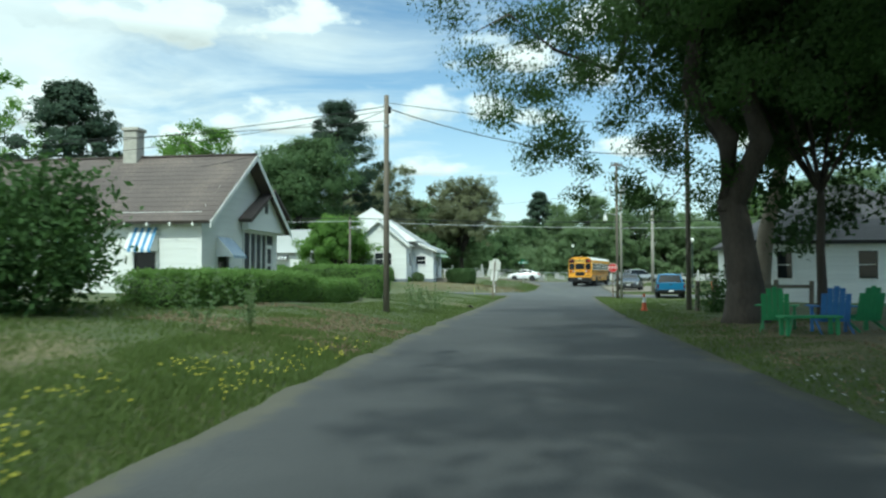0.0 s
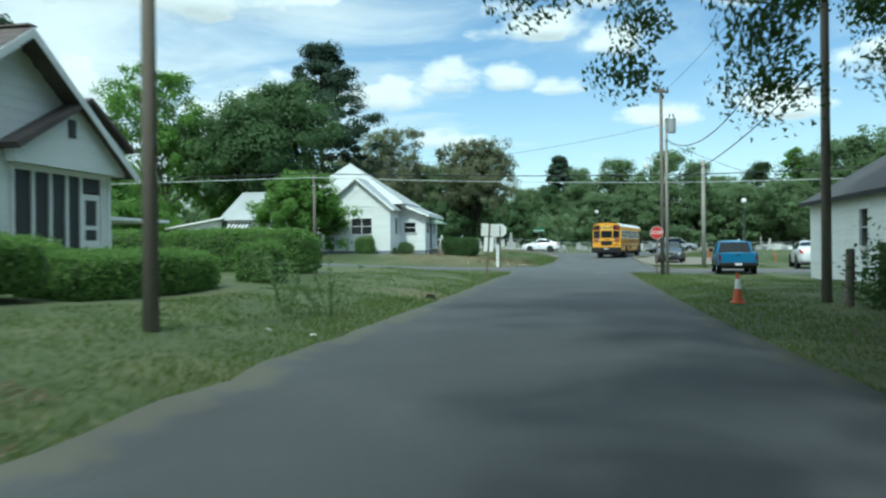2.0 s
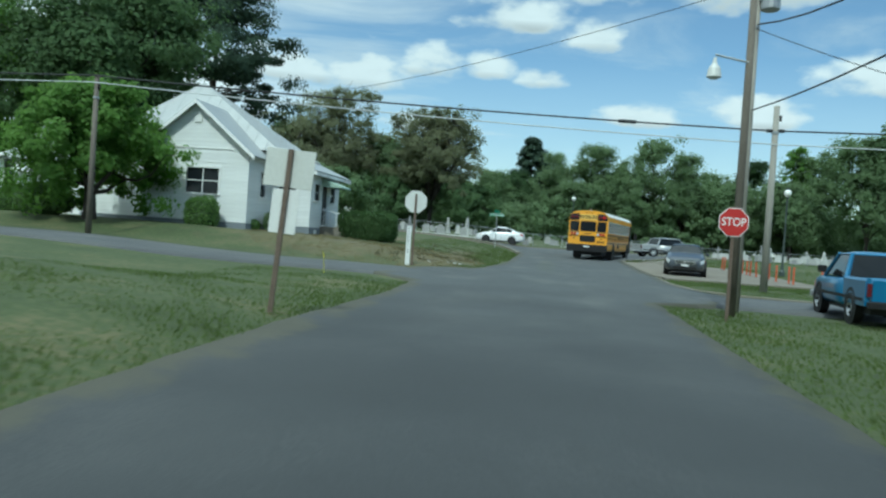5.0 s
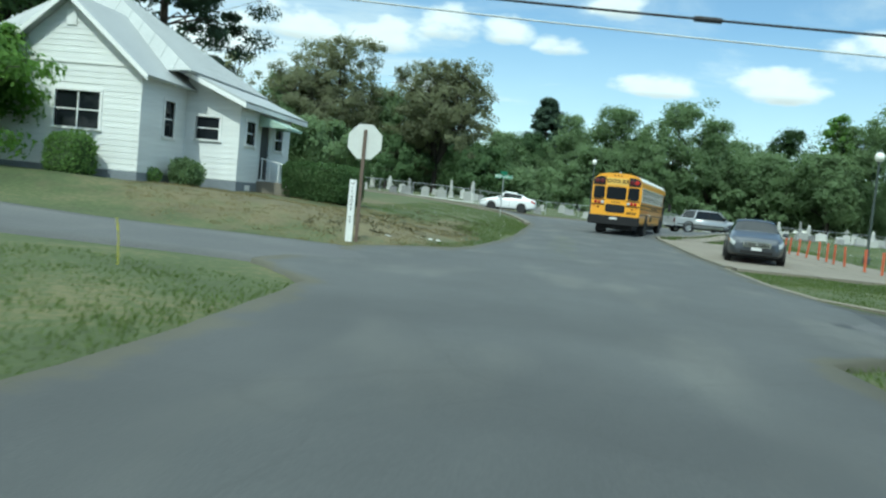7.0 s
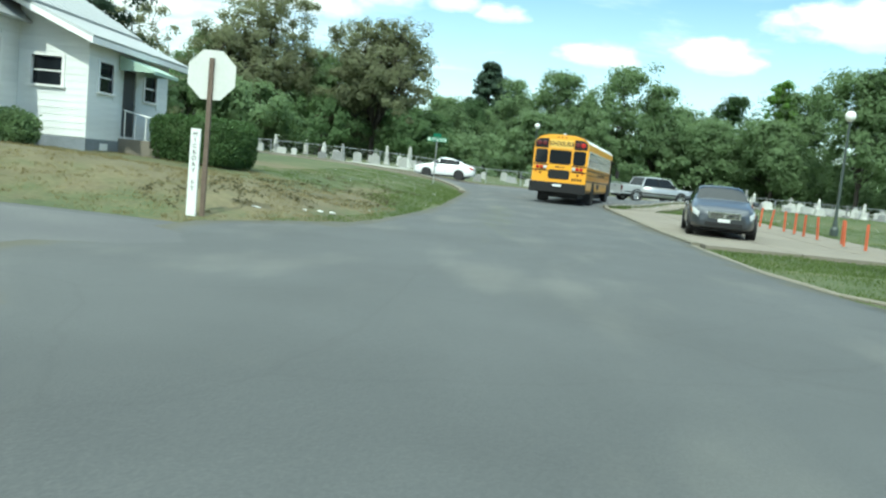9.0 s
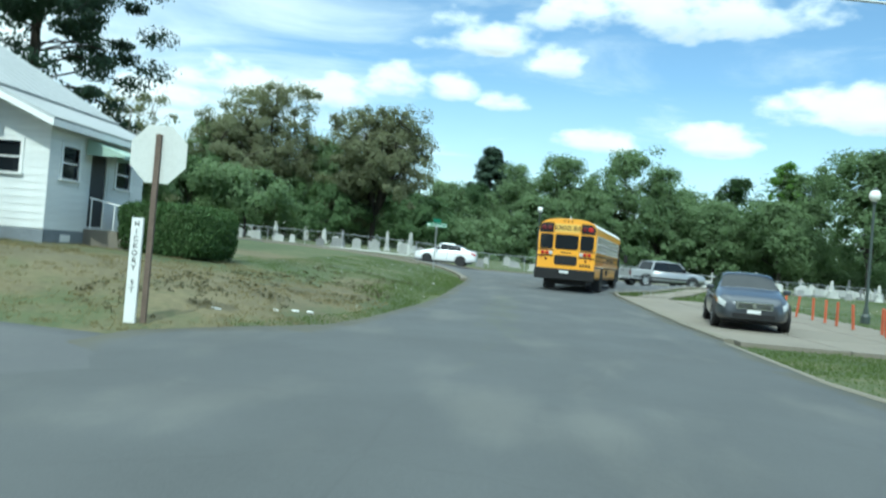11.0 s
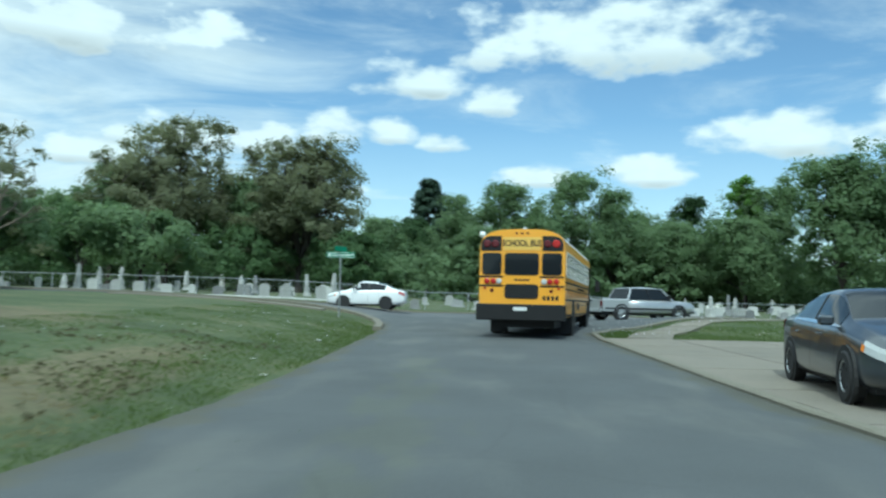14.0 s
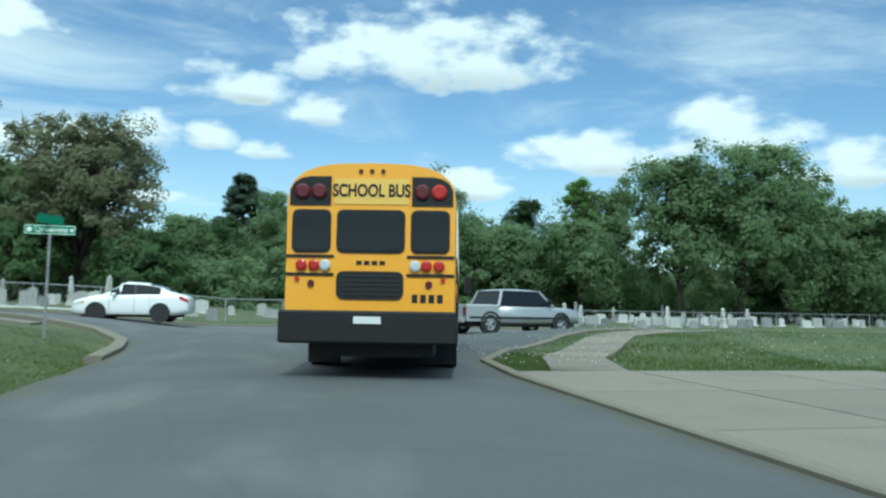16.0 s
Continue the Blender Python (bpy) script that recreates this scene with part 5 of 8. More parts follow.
def house_brown():
    """White clapboard house with a brown shingle gable roof; its gable and screened porch face the street."""
    z0 = 0.75
    h = thing("house", "white clapboard house with brown shingle roof, striped awnings and screened porch", "house", 0, 0, 0)
    x1, x0, ya, yb = -11.45, -22.0, 23.85, 30.55
    ye, yr = 3.42, 5.75
    ym = 27.25
    gable = lambda s: ye + (yr - ye) * (1 - abs((ya + s) - ym) / (ym - ya + 0.05))
    # gable wall towards the street: outer side +x, so from ya to yb
    porch = (3.35, 6.4, z0 + 0.35, 2.95)
    holes_g = [(1.15, 2.05, 1.6, 2.55), porch]
    holes_s = [(x - x0, x - x0 + 0.75, 1.55, 2.8) for x in (-13.75, -16.6, -19.4)]
    wall_solid(h, (x1, ya), (x1, yb), z0, [(0, ye), (ym - ya, yr - 0.12), (yb - ya, ye)], holes=holes_g)
    clad(h, (x1, ya), (x1, yb), z0 + 0.3, M["siding"], gable, 0.24, holes=[(1.07, 2.13, 1.55, 2.63), (3.27, 6.48, z0, 3.03)])
    wall_solid(h, (x0, ya), (x1, ya), z0, [(0, ye), (x1 - x0, ye)], holes=holes_s)
    clad(h, (x0, ya), (x1, ya), z0 + 0.3, M["siding"], lambda s: ye, 0.24, holes=[(a - 0.08, b + 0.08, c - 0.05, d + 0.08) for a, b, c, d in holes_s])
    wall_solid(h, (x1, yb), (x0, yb), z0, [(0, ye), (x1 - x0, ye)])
    wall_solid(h, (x0, yb), (x0, ya), z0, [(0, ye), (yb - ym, yr - 0.12), (yb - ya, ye)])
    part("foundation", box(x0 + 0.03, ya + 0.03, 0.3, x1 - 0.03, yb - 0.03, z0 + 0.28), M["block"], h)
    part("corner_board", box(x1 - 0.12, ya - 0.035, z0 + 0.3, x1 + 0.035, ya + 0.12, ye), M["trim"], h)
    part("corner_board", box(x1 - 0.12, yb - 0.1, z0 + 0.3, x1 + 0.035, yb + 0.035, ye), M["trim"], h)
    # roof with overhangs
    ov, og = 0.45, 0.5
    sl = (yr - ye) / (ym - ya)
    el = ye - sl * ov
    xr, xl = x1 + og, x0 - og
    for y_e, sgn in ((ya - ov, 1), (yb + ov, -1)):
        q = [(xl, y_e, el), (xr, y_e, el), (xr, ym, yr + 0.05), (xl, ym, yr + 0.05)]
        roof_plane(h, q if sgn > 0 else [q[1], q[0], q[3], q[2]], 0.10, M["shingle"])
        courses(h, q[0], q[1], q[3], q[2], 0.30, M["shingle"])
    part("ridge_cap", box(xl, ym - 0.12, yr + 0.05, xr, ym + 0.12, yr + 0.09), M["shingle"], h)
    for y_e in (ya - ov, yb + ov):
        bm = bmesh.new()
        a, b = Vector((xr, y_e, el - 0.02)), Vector((xr, ym, yr + 0.03))
        v = [bm.verts.new(p) for p in (a, b, b - Vector((0, 0, 0.2)), a - Vector((0, 0, 0.2)))]
        v2 = [bm.verts.new(x.co + Vector((0.03, 0, 0))) for x in v]
        bm.faces.new(v[::-1])
        bm.faces.new(v2)
        for i in range(4):
            bm.faces.new((v[i], v[(i + 1) % 4], v2[(i + 1) % 4], v2[i]))
        part("barge_board", bm, M["trim"], h)
    for i in range(14):
        x = x0 + 0.3 + i * (x1 - x0 - 0.4) / 13
        part("rafter_tail", box(x - 0.03, ya - ov + 0.02, el - 0.14, x + 0.03, ya, el - 0.02), M["trim"], h)
    # windows, awnings
    for a, b, c, d in holes_s:
        window_unit(h, (x0, ya), 0, a, c, b - a, d - c)
        striped_awning(h, (x0, ya - 0.03), 0, a - 0.08, d + 0.14, b - a + 0.16, 0.72, 0.5, 8, (M["awn_w"], M["awn_b"]))
    window_unit(h, (x1, ya), 90, 1.15, 1.6, 0.9, 0.95)
    striped_awning(h, (x1 + 0.03, ya), 90, 1.05, 2.68, 1.15, 0.62, 0.6, 10, (M["awn_w"], M["awn_b"]))
    # screened porch set in the gable
    po = new("screened_porch")
    po.parent = h
    part("back_wall", box(x1 - 0.9, ya + 3.3, z0, x1 - 0.8, ya + 6.45, 3.0), M["screen"], po)
    for s in (3.35, 3.95, 4.5, 5.05, 5.55, 6.32):
        part("post", box(x1 - 0.04, ya + s - 0.035, z0 + 0.3, x1 + 0.05, ya + s + 0.045, 2.95), M["trim"], po)
    for s0, s1 in ((3.39, 3.91), (3.99, 4.46), (4.54, 5.01), (5.09, 5.51)):
        part("screen", box(x1 - 0.01, ya + s0, z0 + 0.35, x1 + 0.004, ya + s1, 2.95), M["screen"], po)
    part("screen", box(x1 - 0.01, ya + 5.59, 2.62, x1 + 0.004, ya + 6.28, 2.95), M["screen"], po)
    bm = bmesh.new()
    for b4 in ((5.62, 5.72, z0 + 0.35, 2.58), (6.16, 6.26, z0 + 0.35, 2.58), (5.72, 6.16, z0 + 0.35, z0 + 0.75), (5.72, 6.16, 1.75, 1.85), (5.72, 6.16, 2.44, 2.58)):
        box(x1 - 0.02, ya + b4[0], b4[2], x1 + 0.03, ya + b4[1], b4[3], bm)
    tagged(part("door_frame", bm, M["trim"], po), "white screen door frame")
    part("door_screen", box(x1 - 0.006, ya + 5.73, z0 + 0.76, x1 + 0.006, ya + 6.15, 2.43), M["screen"], po)
    part("lintel", box(x1 - 0.04, ya + 3.3, 2.95, x1 + 0.06, ya + 6.45, 3.06), M["trim"], po)
    part("porch_lamp", lathe([(0.02, 0), (0.06, 0.02), (0.06, 0.09), (0.02, 0.11)], 8, (x1 + 0.09, ya + 5.0, 3.12)), M["bus_black"], po)
    # small canted porch gable
    bm = prism(((26.75, 3.42), (29.2, 4.72), (29.2, 4.62), (26.85, 3.30)), x1 + 0.02, x1 + 0.5, "x")
    part("porch_hood", bm, M["shingle"], h, "brown shingled hood over the porch")
    bm = prism(((29.2, 4.72), (30.9, 3.75), (30.9, 3.65), (29.2, 4.62)), x1 + 0.02, x1 + 0.5, "x")
    part("porch_hood", bm, M["shingle"], h)
    bm = prism(((26.95, 3.35), (29.2, 4.58), (30.75, 3.7), (30.75, 3.06), (27.0, 3.06)), x1 + 0.05, x1 + 0.3, "x")
    part("porch_gable", bm, M["siding"], h)
    part("gable_vent", box(x1 + 0.3, 28.6, 3.75, x1 + 0.33, 28.85, 4.15), M["screen"], h)
    # chimney
    ch = thing("chimney", "pale square brick chimney with a clay cap", "chimney", 0, 0, 0)
    ch.parent = h
    del ch["category"]
    part("shaft", box(-16.0, 26.85, 5.0, -15.45, 27.4, 6.75), M["brick"], ch, bevel=0.02)
    part("cap", box(-16.06, 26.79, 6.75, -15.39, 27.46, 6.88), M["brick"], ch, bevel=0.02)


def house_cottage():
    """White cottage with a steep pale metal roof, a front gable and a side porch."""
    h = thing("house", "white clapboard cottage with a steep pale metal roof", "house", 0, 0, 0)
    z0 = 0.7
    # front gable wing
    gx0, gx1, gy = -17.15, -12.6, 63.75
    ye, yr = 4.1, 6.0
    mid = (gx0 + gx1) / 2
    g_top = lambda s: ye + (yr - ye) * (1 - abs(gx0 + s - mid) / ((gx1 - gx0) / 2))
    hole = (1.9, 3.3, 2.25, 3.3)
    wall_solid(h, (gx0, gy), (gx1, gy), z0, [(0, ye), (mid - gx0, yr), (gx1 - gx0, ye)], holes=[hole])
    clad(h, (gx0, gy), (gx1, gy), 1.15, M["siding_old"], g_top, 0.17, holes=[(hole[0] - 0.08, hole[1] + 0.08, hole[2] - 0.05, hole[3] + 0.08)])
    window_unit(h, (gx0, gy), 0, hole[0], hole[2], hole[1] - hole[0], hole[3] - hole[2], (2, 2))
    part("gable_band", box(gx0, gy - 0.04, ye - 0.02, gx1, gy - 0.005, ye + 0.06), M["trim"], h)
    part("gable_vent", box(mid - 0.16, gy - 0.05, 5.15, mid + 0.16, gy - 0.01, 5.6), M["trim"], h)
    h2 = (1.32, 1.92, 2.28, 3.36)
    wall_solid(h, (gx1, gy), (gx1, 66.45), z0, [(0, ye), (2.7, ye)], holes=[h2])
    clad(h, (gx1, gy), (gx1, 66.45), 1.15, M["siding_old"], lambda s: ye, 0.17, holes=[(h2[0] - 0.08, h2[1] + 0.08, h2[2] - 0.05, h2[3] + 0.08)])
    window_unit(h, (gx1, gy), 90, h2[0], h2[2], h2[1] - h2[0], h2[3] - h2[2])
    # east wing: lower wall under the sweep of the roof
    wx1, wy0, wy1 = -10.78, 66.45, 71.0
    w_top = lambda s: 4.4 - 0.43 * s
    hw = (0.36, 1.15, 2.37, 3.08)
    wall_solid(h, (gx1, wy0), (wx1, wy0), z0, [(0, 4.42), (wx1 - gx1, 3.6)], holes=[hw])
    clad(h, (gx1, wy0), (wx1, wy0), 1.15, M["siding_old"], w_top, 0.17, holes=[(hw[0] - 0.08, hw[1] + 0.08, hw[2] - 0.05, hw[3] + 0.08)])
    window_unit(h, (gx1, wy0), 0, hw[0], hw[2], hw[1] - hw[0], hw[3] - hw[2])
    holes_e = [(0.5, 1.2, 2.35, 3.1), (1.8, 2.55, 1.28, 3.1), (3.0, 3.75, 2.35, 3.1)]
    wall_solid(h, (wx1, wy0), (wx1, wy1), z0, [(0, 3.6), (wy1 - wy0, 3.6)], holes=holes_e)
    clad(h, (wx1, wy0), (wx1, wy1), 1.15, M["siding_old"], lambda s: 3.6, 0.17, holes=[(a - 0.08, b + 0.08, c - 0.05, d + 0.08) for a, b, c, d in holes_e])
    for k in (0, 2):
        a, b, c, d = holes_e[k]
        window_unit(h, (wx1, wy0), 90, a, c, b - a, d - c)
    door = new("front_door")
    door.parent = h
    door.matrix_basis = pose(wx1, wy0 + 1.8, 1.28, 0, 0, 90)
    part("leaf", box(0.04, 0.02, 0, 0.71, 0.06, 1.8), M["screen"], door)
    part("handle", tube((0.62, 0.0, 0.85), (0.62, -0.05, 0.85), 0.02), M["chrome"], door)
    part("casing", box(-0.06, -0.04, 1.82, 0.81, 0.05, 1.9), M["trim"], door)
    # steps, rail and small green awning at the door
    part("step", box(wx1, wy0 + 1.65, 0.6, wx1 + 0.9, wy0 + 2.75, 1.22), M["concrete"], h)
    part("step", box(wx1 + 0.9, wy0 + 1.65, 0.6, wx1 + 1.25, wy0 + 2.75, 1.03), M["concrete"], h)
    bm = bmesh.new()
    for k in range(4):
        tube((wx1 + 0.15 + 0.3 * k, wy0 + 1.7, 1.0), (wx1 + 0.15 + 0.3 * k, wy0 + 1.7, 1.98 - 0.06 * k), 0.018, seg=6, bm=bm)
    tube((wx1 + 0.1, wy0 + 1.7, 1.99), (wx1 + 1.1, wy0 + 1.7, 1.8), 0.022, seg=6, bm=bm)
    part("railing", bm, M["trim"], h, "white iron stair railing")
    striped_awning(h, (wx1 + 0.02, wy0), 90, 1.45, 3.42, 1.5, 0.35, 1.0, 6, (M["awn_g"], M["awn_g"]))
    # roof: pyramid over all, front gable roof, sweep over the wing
    ax, ay, az = -16.35, 67.2, 7.4
    ex0, ex1, ey0, ey1, ez = -21.9, -12.0, 65.4, 71.7, 3.72
    corners = [(ex0, ey0, ez), (ex1, ey0, 4.36), (ex1, ey1, 4.36), (ex0, ey1, ez)]
    for i in range(4):
        roof_plane(h, [corners[i], corners[(i + 1) % 4], (ax, ay, az)], 0.08, M["metal_roof"])
    for i in (0, 1, 3):
        a, b = Vector(corners[i]), Vector(corners[(i + 1) % 4])
        n = 16
        for k in range(1, n):
            f = k / n
            p = a.lerp(b, f)
            s = 1 - abs(2 * f - 1)
            mid_ = (a + b) / 2
            if s > 0.1:
                e = p + (Vector((ax, ay, az)) - mid_) * s
                part("seam", tube(p, e, 0.02, 0.02, 4), M["metal_roof"], h)
    ov = 0.35
    sl = (yr - ye) / (mid - gx0)
    for sgn in (-1, 1):
        xe = mid + sgn * (mid - gx0 + ov)
        q = [(xe, gy - ov, ye - sl * ov + 0.06), (xe, 67.6, ye - sl * ov + 0.06), (mid, 67.6, yr + 0.06), (mid, gy - ov, yr + 0.06)]
        roof_plane(h, q if sgn > 0 else [q[1], q[0], q[3], q[2]], 0.08, M["metal_roof"])
        bm = prism(((xe, ye - sl * ov + 0.05), (mid, yr + 0.05), (mid, yr - 0.11), (xe, ye - sl * ov - 0.11)), gy - ov - 0.03, gy - ov, "y")
        part("barge_board", bm, M["trim"], h)
    roof_plane(h, [(gx1 - 0.55, 65.9, 4.76), (wx1 + 0.4, 65.9, 3.62), (wx1 + 0.4, 71.75, 3.62), (gx1 - 0.55, 71.75, 4.76)], 0.08, M["metal_roof"])
    part("fascia", box(wx1 + 0.34, 65.9, 3.42, wx1 + 0.4, 71.75, 3.56), M["trim"], h)
    part("fascia", prism(((gx1 - 0.55, 4.69), (wx1 + 0.4, 3.55), (wx1 + 0.4, 3.41), (gx1 - 0.55, 4.55)), 65.86, 65.9, "y"), M["trim"], h)
    # remaining walls
    wall_solid(h, (-21.2, 65.8), (gx0, 65.8), z0, [(0, 3.75), (gx0 + 21.2, 3.75)])
    clad(h, (-21.2, 65.8), (gx0, 65.8), 1.15, M["siding_old"], lambda s: 3.7, 0.17)
    wall_solid(h, (-21.2, 71.0), (-21.2, 65.8), z0, [(0, 3.75), (5.2, 3.75)])
    wall_solid(h, (wx1 - 0.02, 71.0), (-21.2, 71.0), z0, [(0, 3.55), (10.4, 3.65)])
    wall_solid(h, (gx0, 65.8), (gx0, gy), z0, [(0, ye), (2.05, ye)])
    part("foundation", box(gx0 + 0.05, gy + 0.03, 0.3, gx1 - 0.05, 66.4, 1.16), M["block"], h)
    part("foundation", box(-21.1, 66.48, 0.3, wx1 - 0.03, 70.9, 1.16), M["block"], h)
    for q in ((gx0, gy - 0.03, gx1 + 0.03, gy + 0.02), (gx1 - 0.02, gy, gx1 + 0.03, 66.42), (gx1 + 0.03, wy0 - 0.03, wx1 + 0.03, wy0 + 0.02), (wx1 - 0.02, wy0, wx1 + 0.03, wy0 + 1.64), (wx1 - 0.02, wy0 + 2.76, wx1 + 0.03, wy1), (-21.2, 65.77, gx0 - 0.01, 65.82)):
        part("foundation_band", box(q[0], q[1], 0.3, q[2], q[3], 1.13), M["block"], h, "blue-grey block foundation")
    part("foundation_vent", box(wx1 + 0.03, wy0 + 0.65, 0.86, wx1 + 0.045, wy0 + 1.05, 1.04), M["trim"], h)
    # rear wing with a low shed roof
    sh = thing("shed", "low white shed with a flat sloping roof beside the cottage", "shed", 0, 0, 0)
    for a, b, hh in (((-31.3, 67.8), (-26.4, 67.8), [(0, 2.75), (4.9, 3.55)]), ((-31.3, 72.5), (-31.3, 67.8), [(0, 2.75), (4.7, 2.75)]), ((-26.4, 67.8), (-26.4, 72.5), [(0, 3.55), (4.7, 3.55)]), ((-26.4, 72.5), (-31.3, 72.5), [(0, 3.55), (4.9, 2.75)])):
        wall_solid(sh, a, b, 0.6, hh)
    roof_plane(sh, [(-31.8, 67.3, 2.82), (-26.2, 67.3, 3.72), (-26.2, 72.9, 3.72), (-31.8, 72.9, 2.82)], 0.12, M["trim"])
    wg = thing("annex", "small white annex with a steep pale roof and a striped awning", "annex", 0, 0, 0)
    for a, b, hh in (((-26.3, 68.0), (-22.0, 68.0), [(0, 3.7), (4.3, 3.7)]), ((-22.0, 68.0), (-22.0, 73.0), [(0, 3.7), (2.5, 5.4), (5, 3.7)]), ((-26.3, 73.0), (-26.3, 68.0), [(0, 3.7), (2.5, 5.4), (5, 3.7)])):
        wall_solid(wg, a, b, 0.6, hh)
    roof_plane(wg, [(-26.7, 67.5, 3.5), (-21.7, 67.5, 3.5), (-21.7, 70.5, 5.75), (-26.0, 70.5, 5.75)], 0.1, M["metal_roof"])
    roof_plane(wg, [(-21.7, 73.5, 3.5), (-26.7, 73.5, 3.5), (-26.0, 70.5, 5.75), (-21.7, 70.5, 5.75)], 0.1, M["metal_roof"])
    striped_awning(wg, (-26.3, 67.95), 0, 0.4, 3.3, 1.7, 0.35, 0.6, 12, (M["awn_w"], M["black"]))


def house_east():
    """White house with a charcoal hip roof behind the shade trees."""
    h = thing("house", "white clapboard house with a charcoal hip roof", "house", 0, 0, 0)
    x0, x1, y0, y1, z0, zt = 8.95, 18.6, 37.3, 46.6, -0.1, 2.95
    ho = [(0.75, 1.4, 1.2, 2.45), (4.2, 5.0, 1.2, 2.45), (7.6, 8.4, 1.2, 2.45)]
    wall_solid(h, (x0, y0), (x1, y0), z0, [(0, zt), (x1 - x0, zt)], holes=ho)
    clad(h, (x0, y0), (x1, y0), z0 + 0.3, M["siding_old"], lambda s: zt, 0.2, holes=[(a - 0.08, b + 0.08, c - 0.05, d + 0.08) for a, b, c, d in ho])
    for a, b, c, d in ho:
        window_unit(h, (x0, y0), 0, a, c, b - a, d - c)
    hw = [(1.6, 2.4, 1.2, 2.4), (5.7, 6.5, 1.2, 2.4)]
    wall_solid(h, (x0, y1), (x0, y0), z0, [(0, zt), (y1 - y0, zt)], holes=hw)
    clad(h, (x0, y1), (x0, y0), z0 + 0.3, M["siding_old"], lambda s: zt, 0.2, holes=[(1.52, 2.48, 1.15, 2.48), (5.62, 6.58, 1.15, 2.48)])
    window_unit(h, (x0, y1), -90, 1.6, 1.2, 0.8, 1.2)
    window_unit(h, (x0, y1), -90, 5.7, 1.2, 0.8, 1.2)
    wall_solid(h, (x1, y0), (x1, y1), z0, [(0, zt), (y1 - y0, zt)])
    wall_solid(h, (x1, y1), (x0, y1), z0, [(0, zt), (x1 - x0, zt)])
    o = 0.35
    c = [(x0 - o, y0 - o, zt - 0.05), (x1 + o, y0 - o, zt - 0.05), (x1 + o, y1 + o, zt - 0.05), (x0 - o, y1 + o, zt - 0.05)]
    r0, r1 = (12.9, (y0 + y1) / 2, 5.9), (14.7, (y0 + y1) / 2, 5.9)
    roof_plane(h, [c[0], c[1], r1, r0], 0.1, M["dark_roof"])
    roof_plane(h, [c[2], c[3], r0, r1], 0.1, M["dark_roof"])
    roof_plane(h, [c[1], c[2], r1], 0.1, M["dark_roof"])
    roof_plane(h, [c[3], c[0], r0], 0.1, M["dark_roof"])
    courses(h, c[0], c[1], r0, r1, 0.33, M["dark_roof"])
    part("fascia", box(x0 - o - 0.02, y0 - o, zt - 0.2, x0 - o, y1 + o, zt - 0.04), M["bus_black"], h)
    part("fascia", box(x0 - o, y0 - o - 0.02, zt - 0.2, x1 + o, y0 - o, zt - 0.04), M["bus_black"], h)


def carport():
    c = thing("carport", "flat-roofed open carport behind the hedge", "carport", 0, 0, 0)
    part("roof", box(-21.5, 36.4, 2.3, -15.6, 40.8, 2.42), M["trim"], c)
    for x in (-21.2, -18.5, -15.9):
        for y in (36.8, 40.4):
            part("post", tube((x, y, 0.3), (x, y, 2.3), 0.04), M["steel"], c)


house_brown()
house_cottage()
house_east()
carport()

# ---- vehicles ----
def wheel(parent, x, y, r, w, rim=None, spokes=5):
    """Axle along x; the outer face looks away from the middle of the car."""
    o = new("wheel")
    o.parent = parent
    o.matrix_basis = pose(x, y, r)
    s = 1 if x > 0 else -1
    part("tyre", lathe([(r * 0.62, -w / 2), (r * 0.9, -w / 2), (r, -w * 0.36), (r, w * 0.36), (r * 0.9, w / 2), (r * 0.62, w / 2)], 24, axis="x", ring_=True), M["black"], o, smooth_=False)
    part("rim", lathe([(r * 0.05, -w * 0.3), (r * 0.62, -w * 0.3), (r * 0.64, w * 0.5 * 0.9), (r * 0.56, w * 0.44), (r * 0.5, w * 0.2), (r * 0.16, w * 0.24), (r * 0.05, w * 0.34)] if s > 0 else
                       [(r * 0.05, -w * 0.34), (r * 0.16, -w * 0.24), (r * 0.5, -w * 0.2), (r * 0.56, -w * 0.44), (r * 0.64, -w * 0.45), (r * 0.62, w * 0.3), (r * 0.05, w * 0.3)], 20, axis="x"), rim or M["alloy"], o)
    for k in range(spokes):
        a = 2 * math.pi * k / spokes
        part("vent", tube((s * w * 0.30, r * 0.26 * math.cos(a), r * 0.26 * math.sin(a)), (s * w * 0.30, r * 0.48 * math.cos(a), r * 0.48 * math.sin(a)), r * 0.07, r * 0.12, 6), M["black"], o)
    return o


def loft(stations, ring):
    """Skin through rings of points, one for each station, closed at both ends."""
    bm = bmesh.new()
    rows = [[bm.verts.new(p) for p in ring(*s)] for s in stations]
    n = len(rows[0])
    for a, b in zip(rows, rows[1:]):
        for i in range(n):
            bm.faces.new((a[i], a[(i + 1) % n], b[(i + 1) % n], b[i]))
    bm.faces.new(rows[0][::-1])
    bm.faces.new(rows[-1])
    return bm


def car_ring(y, zb, zt, hw):
    """Cross-section of a car's lower body: tucked sill, full flank, rounded shoulder."""
    m = zb + (zt - zb) * 0.45
    k = min(0.09, (zt - zb) * 0.2)
    return [(-hw * 0.9, y, zb), (-hw * 0.985, y, zb + k), (-hw, y, m), (-hw * 0.975, y, zt - k), (-hw * 0.9, y, zt - k * 0.15), (-hw * 0.5, y, zt + 0.015), (0, y, zt + 0.025),
            (hw * 0.5, y, zt + 0.015), (hw * 0.9, y, zt - k * 0.15), (hw * 0.975, y, zt - k), (hw, y, m), (hw * 0.985, y, zb + k), (hw * 0.9, y, zb)]


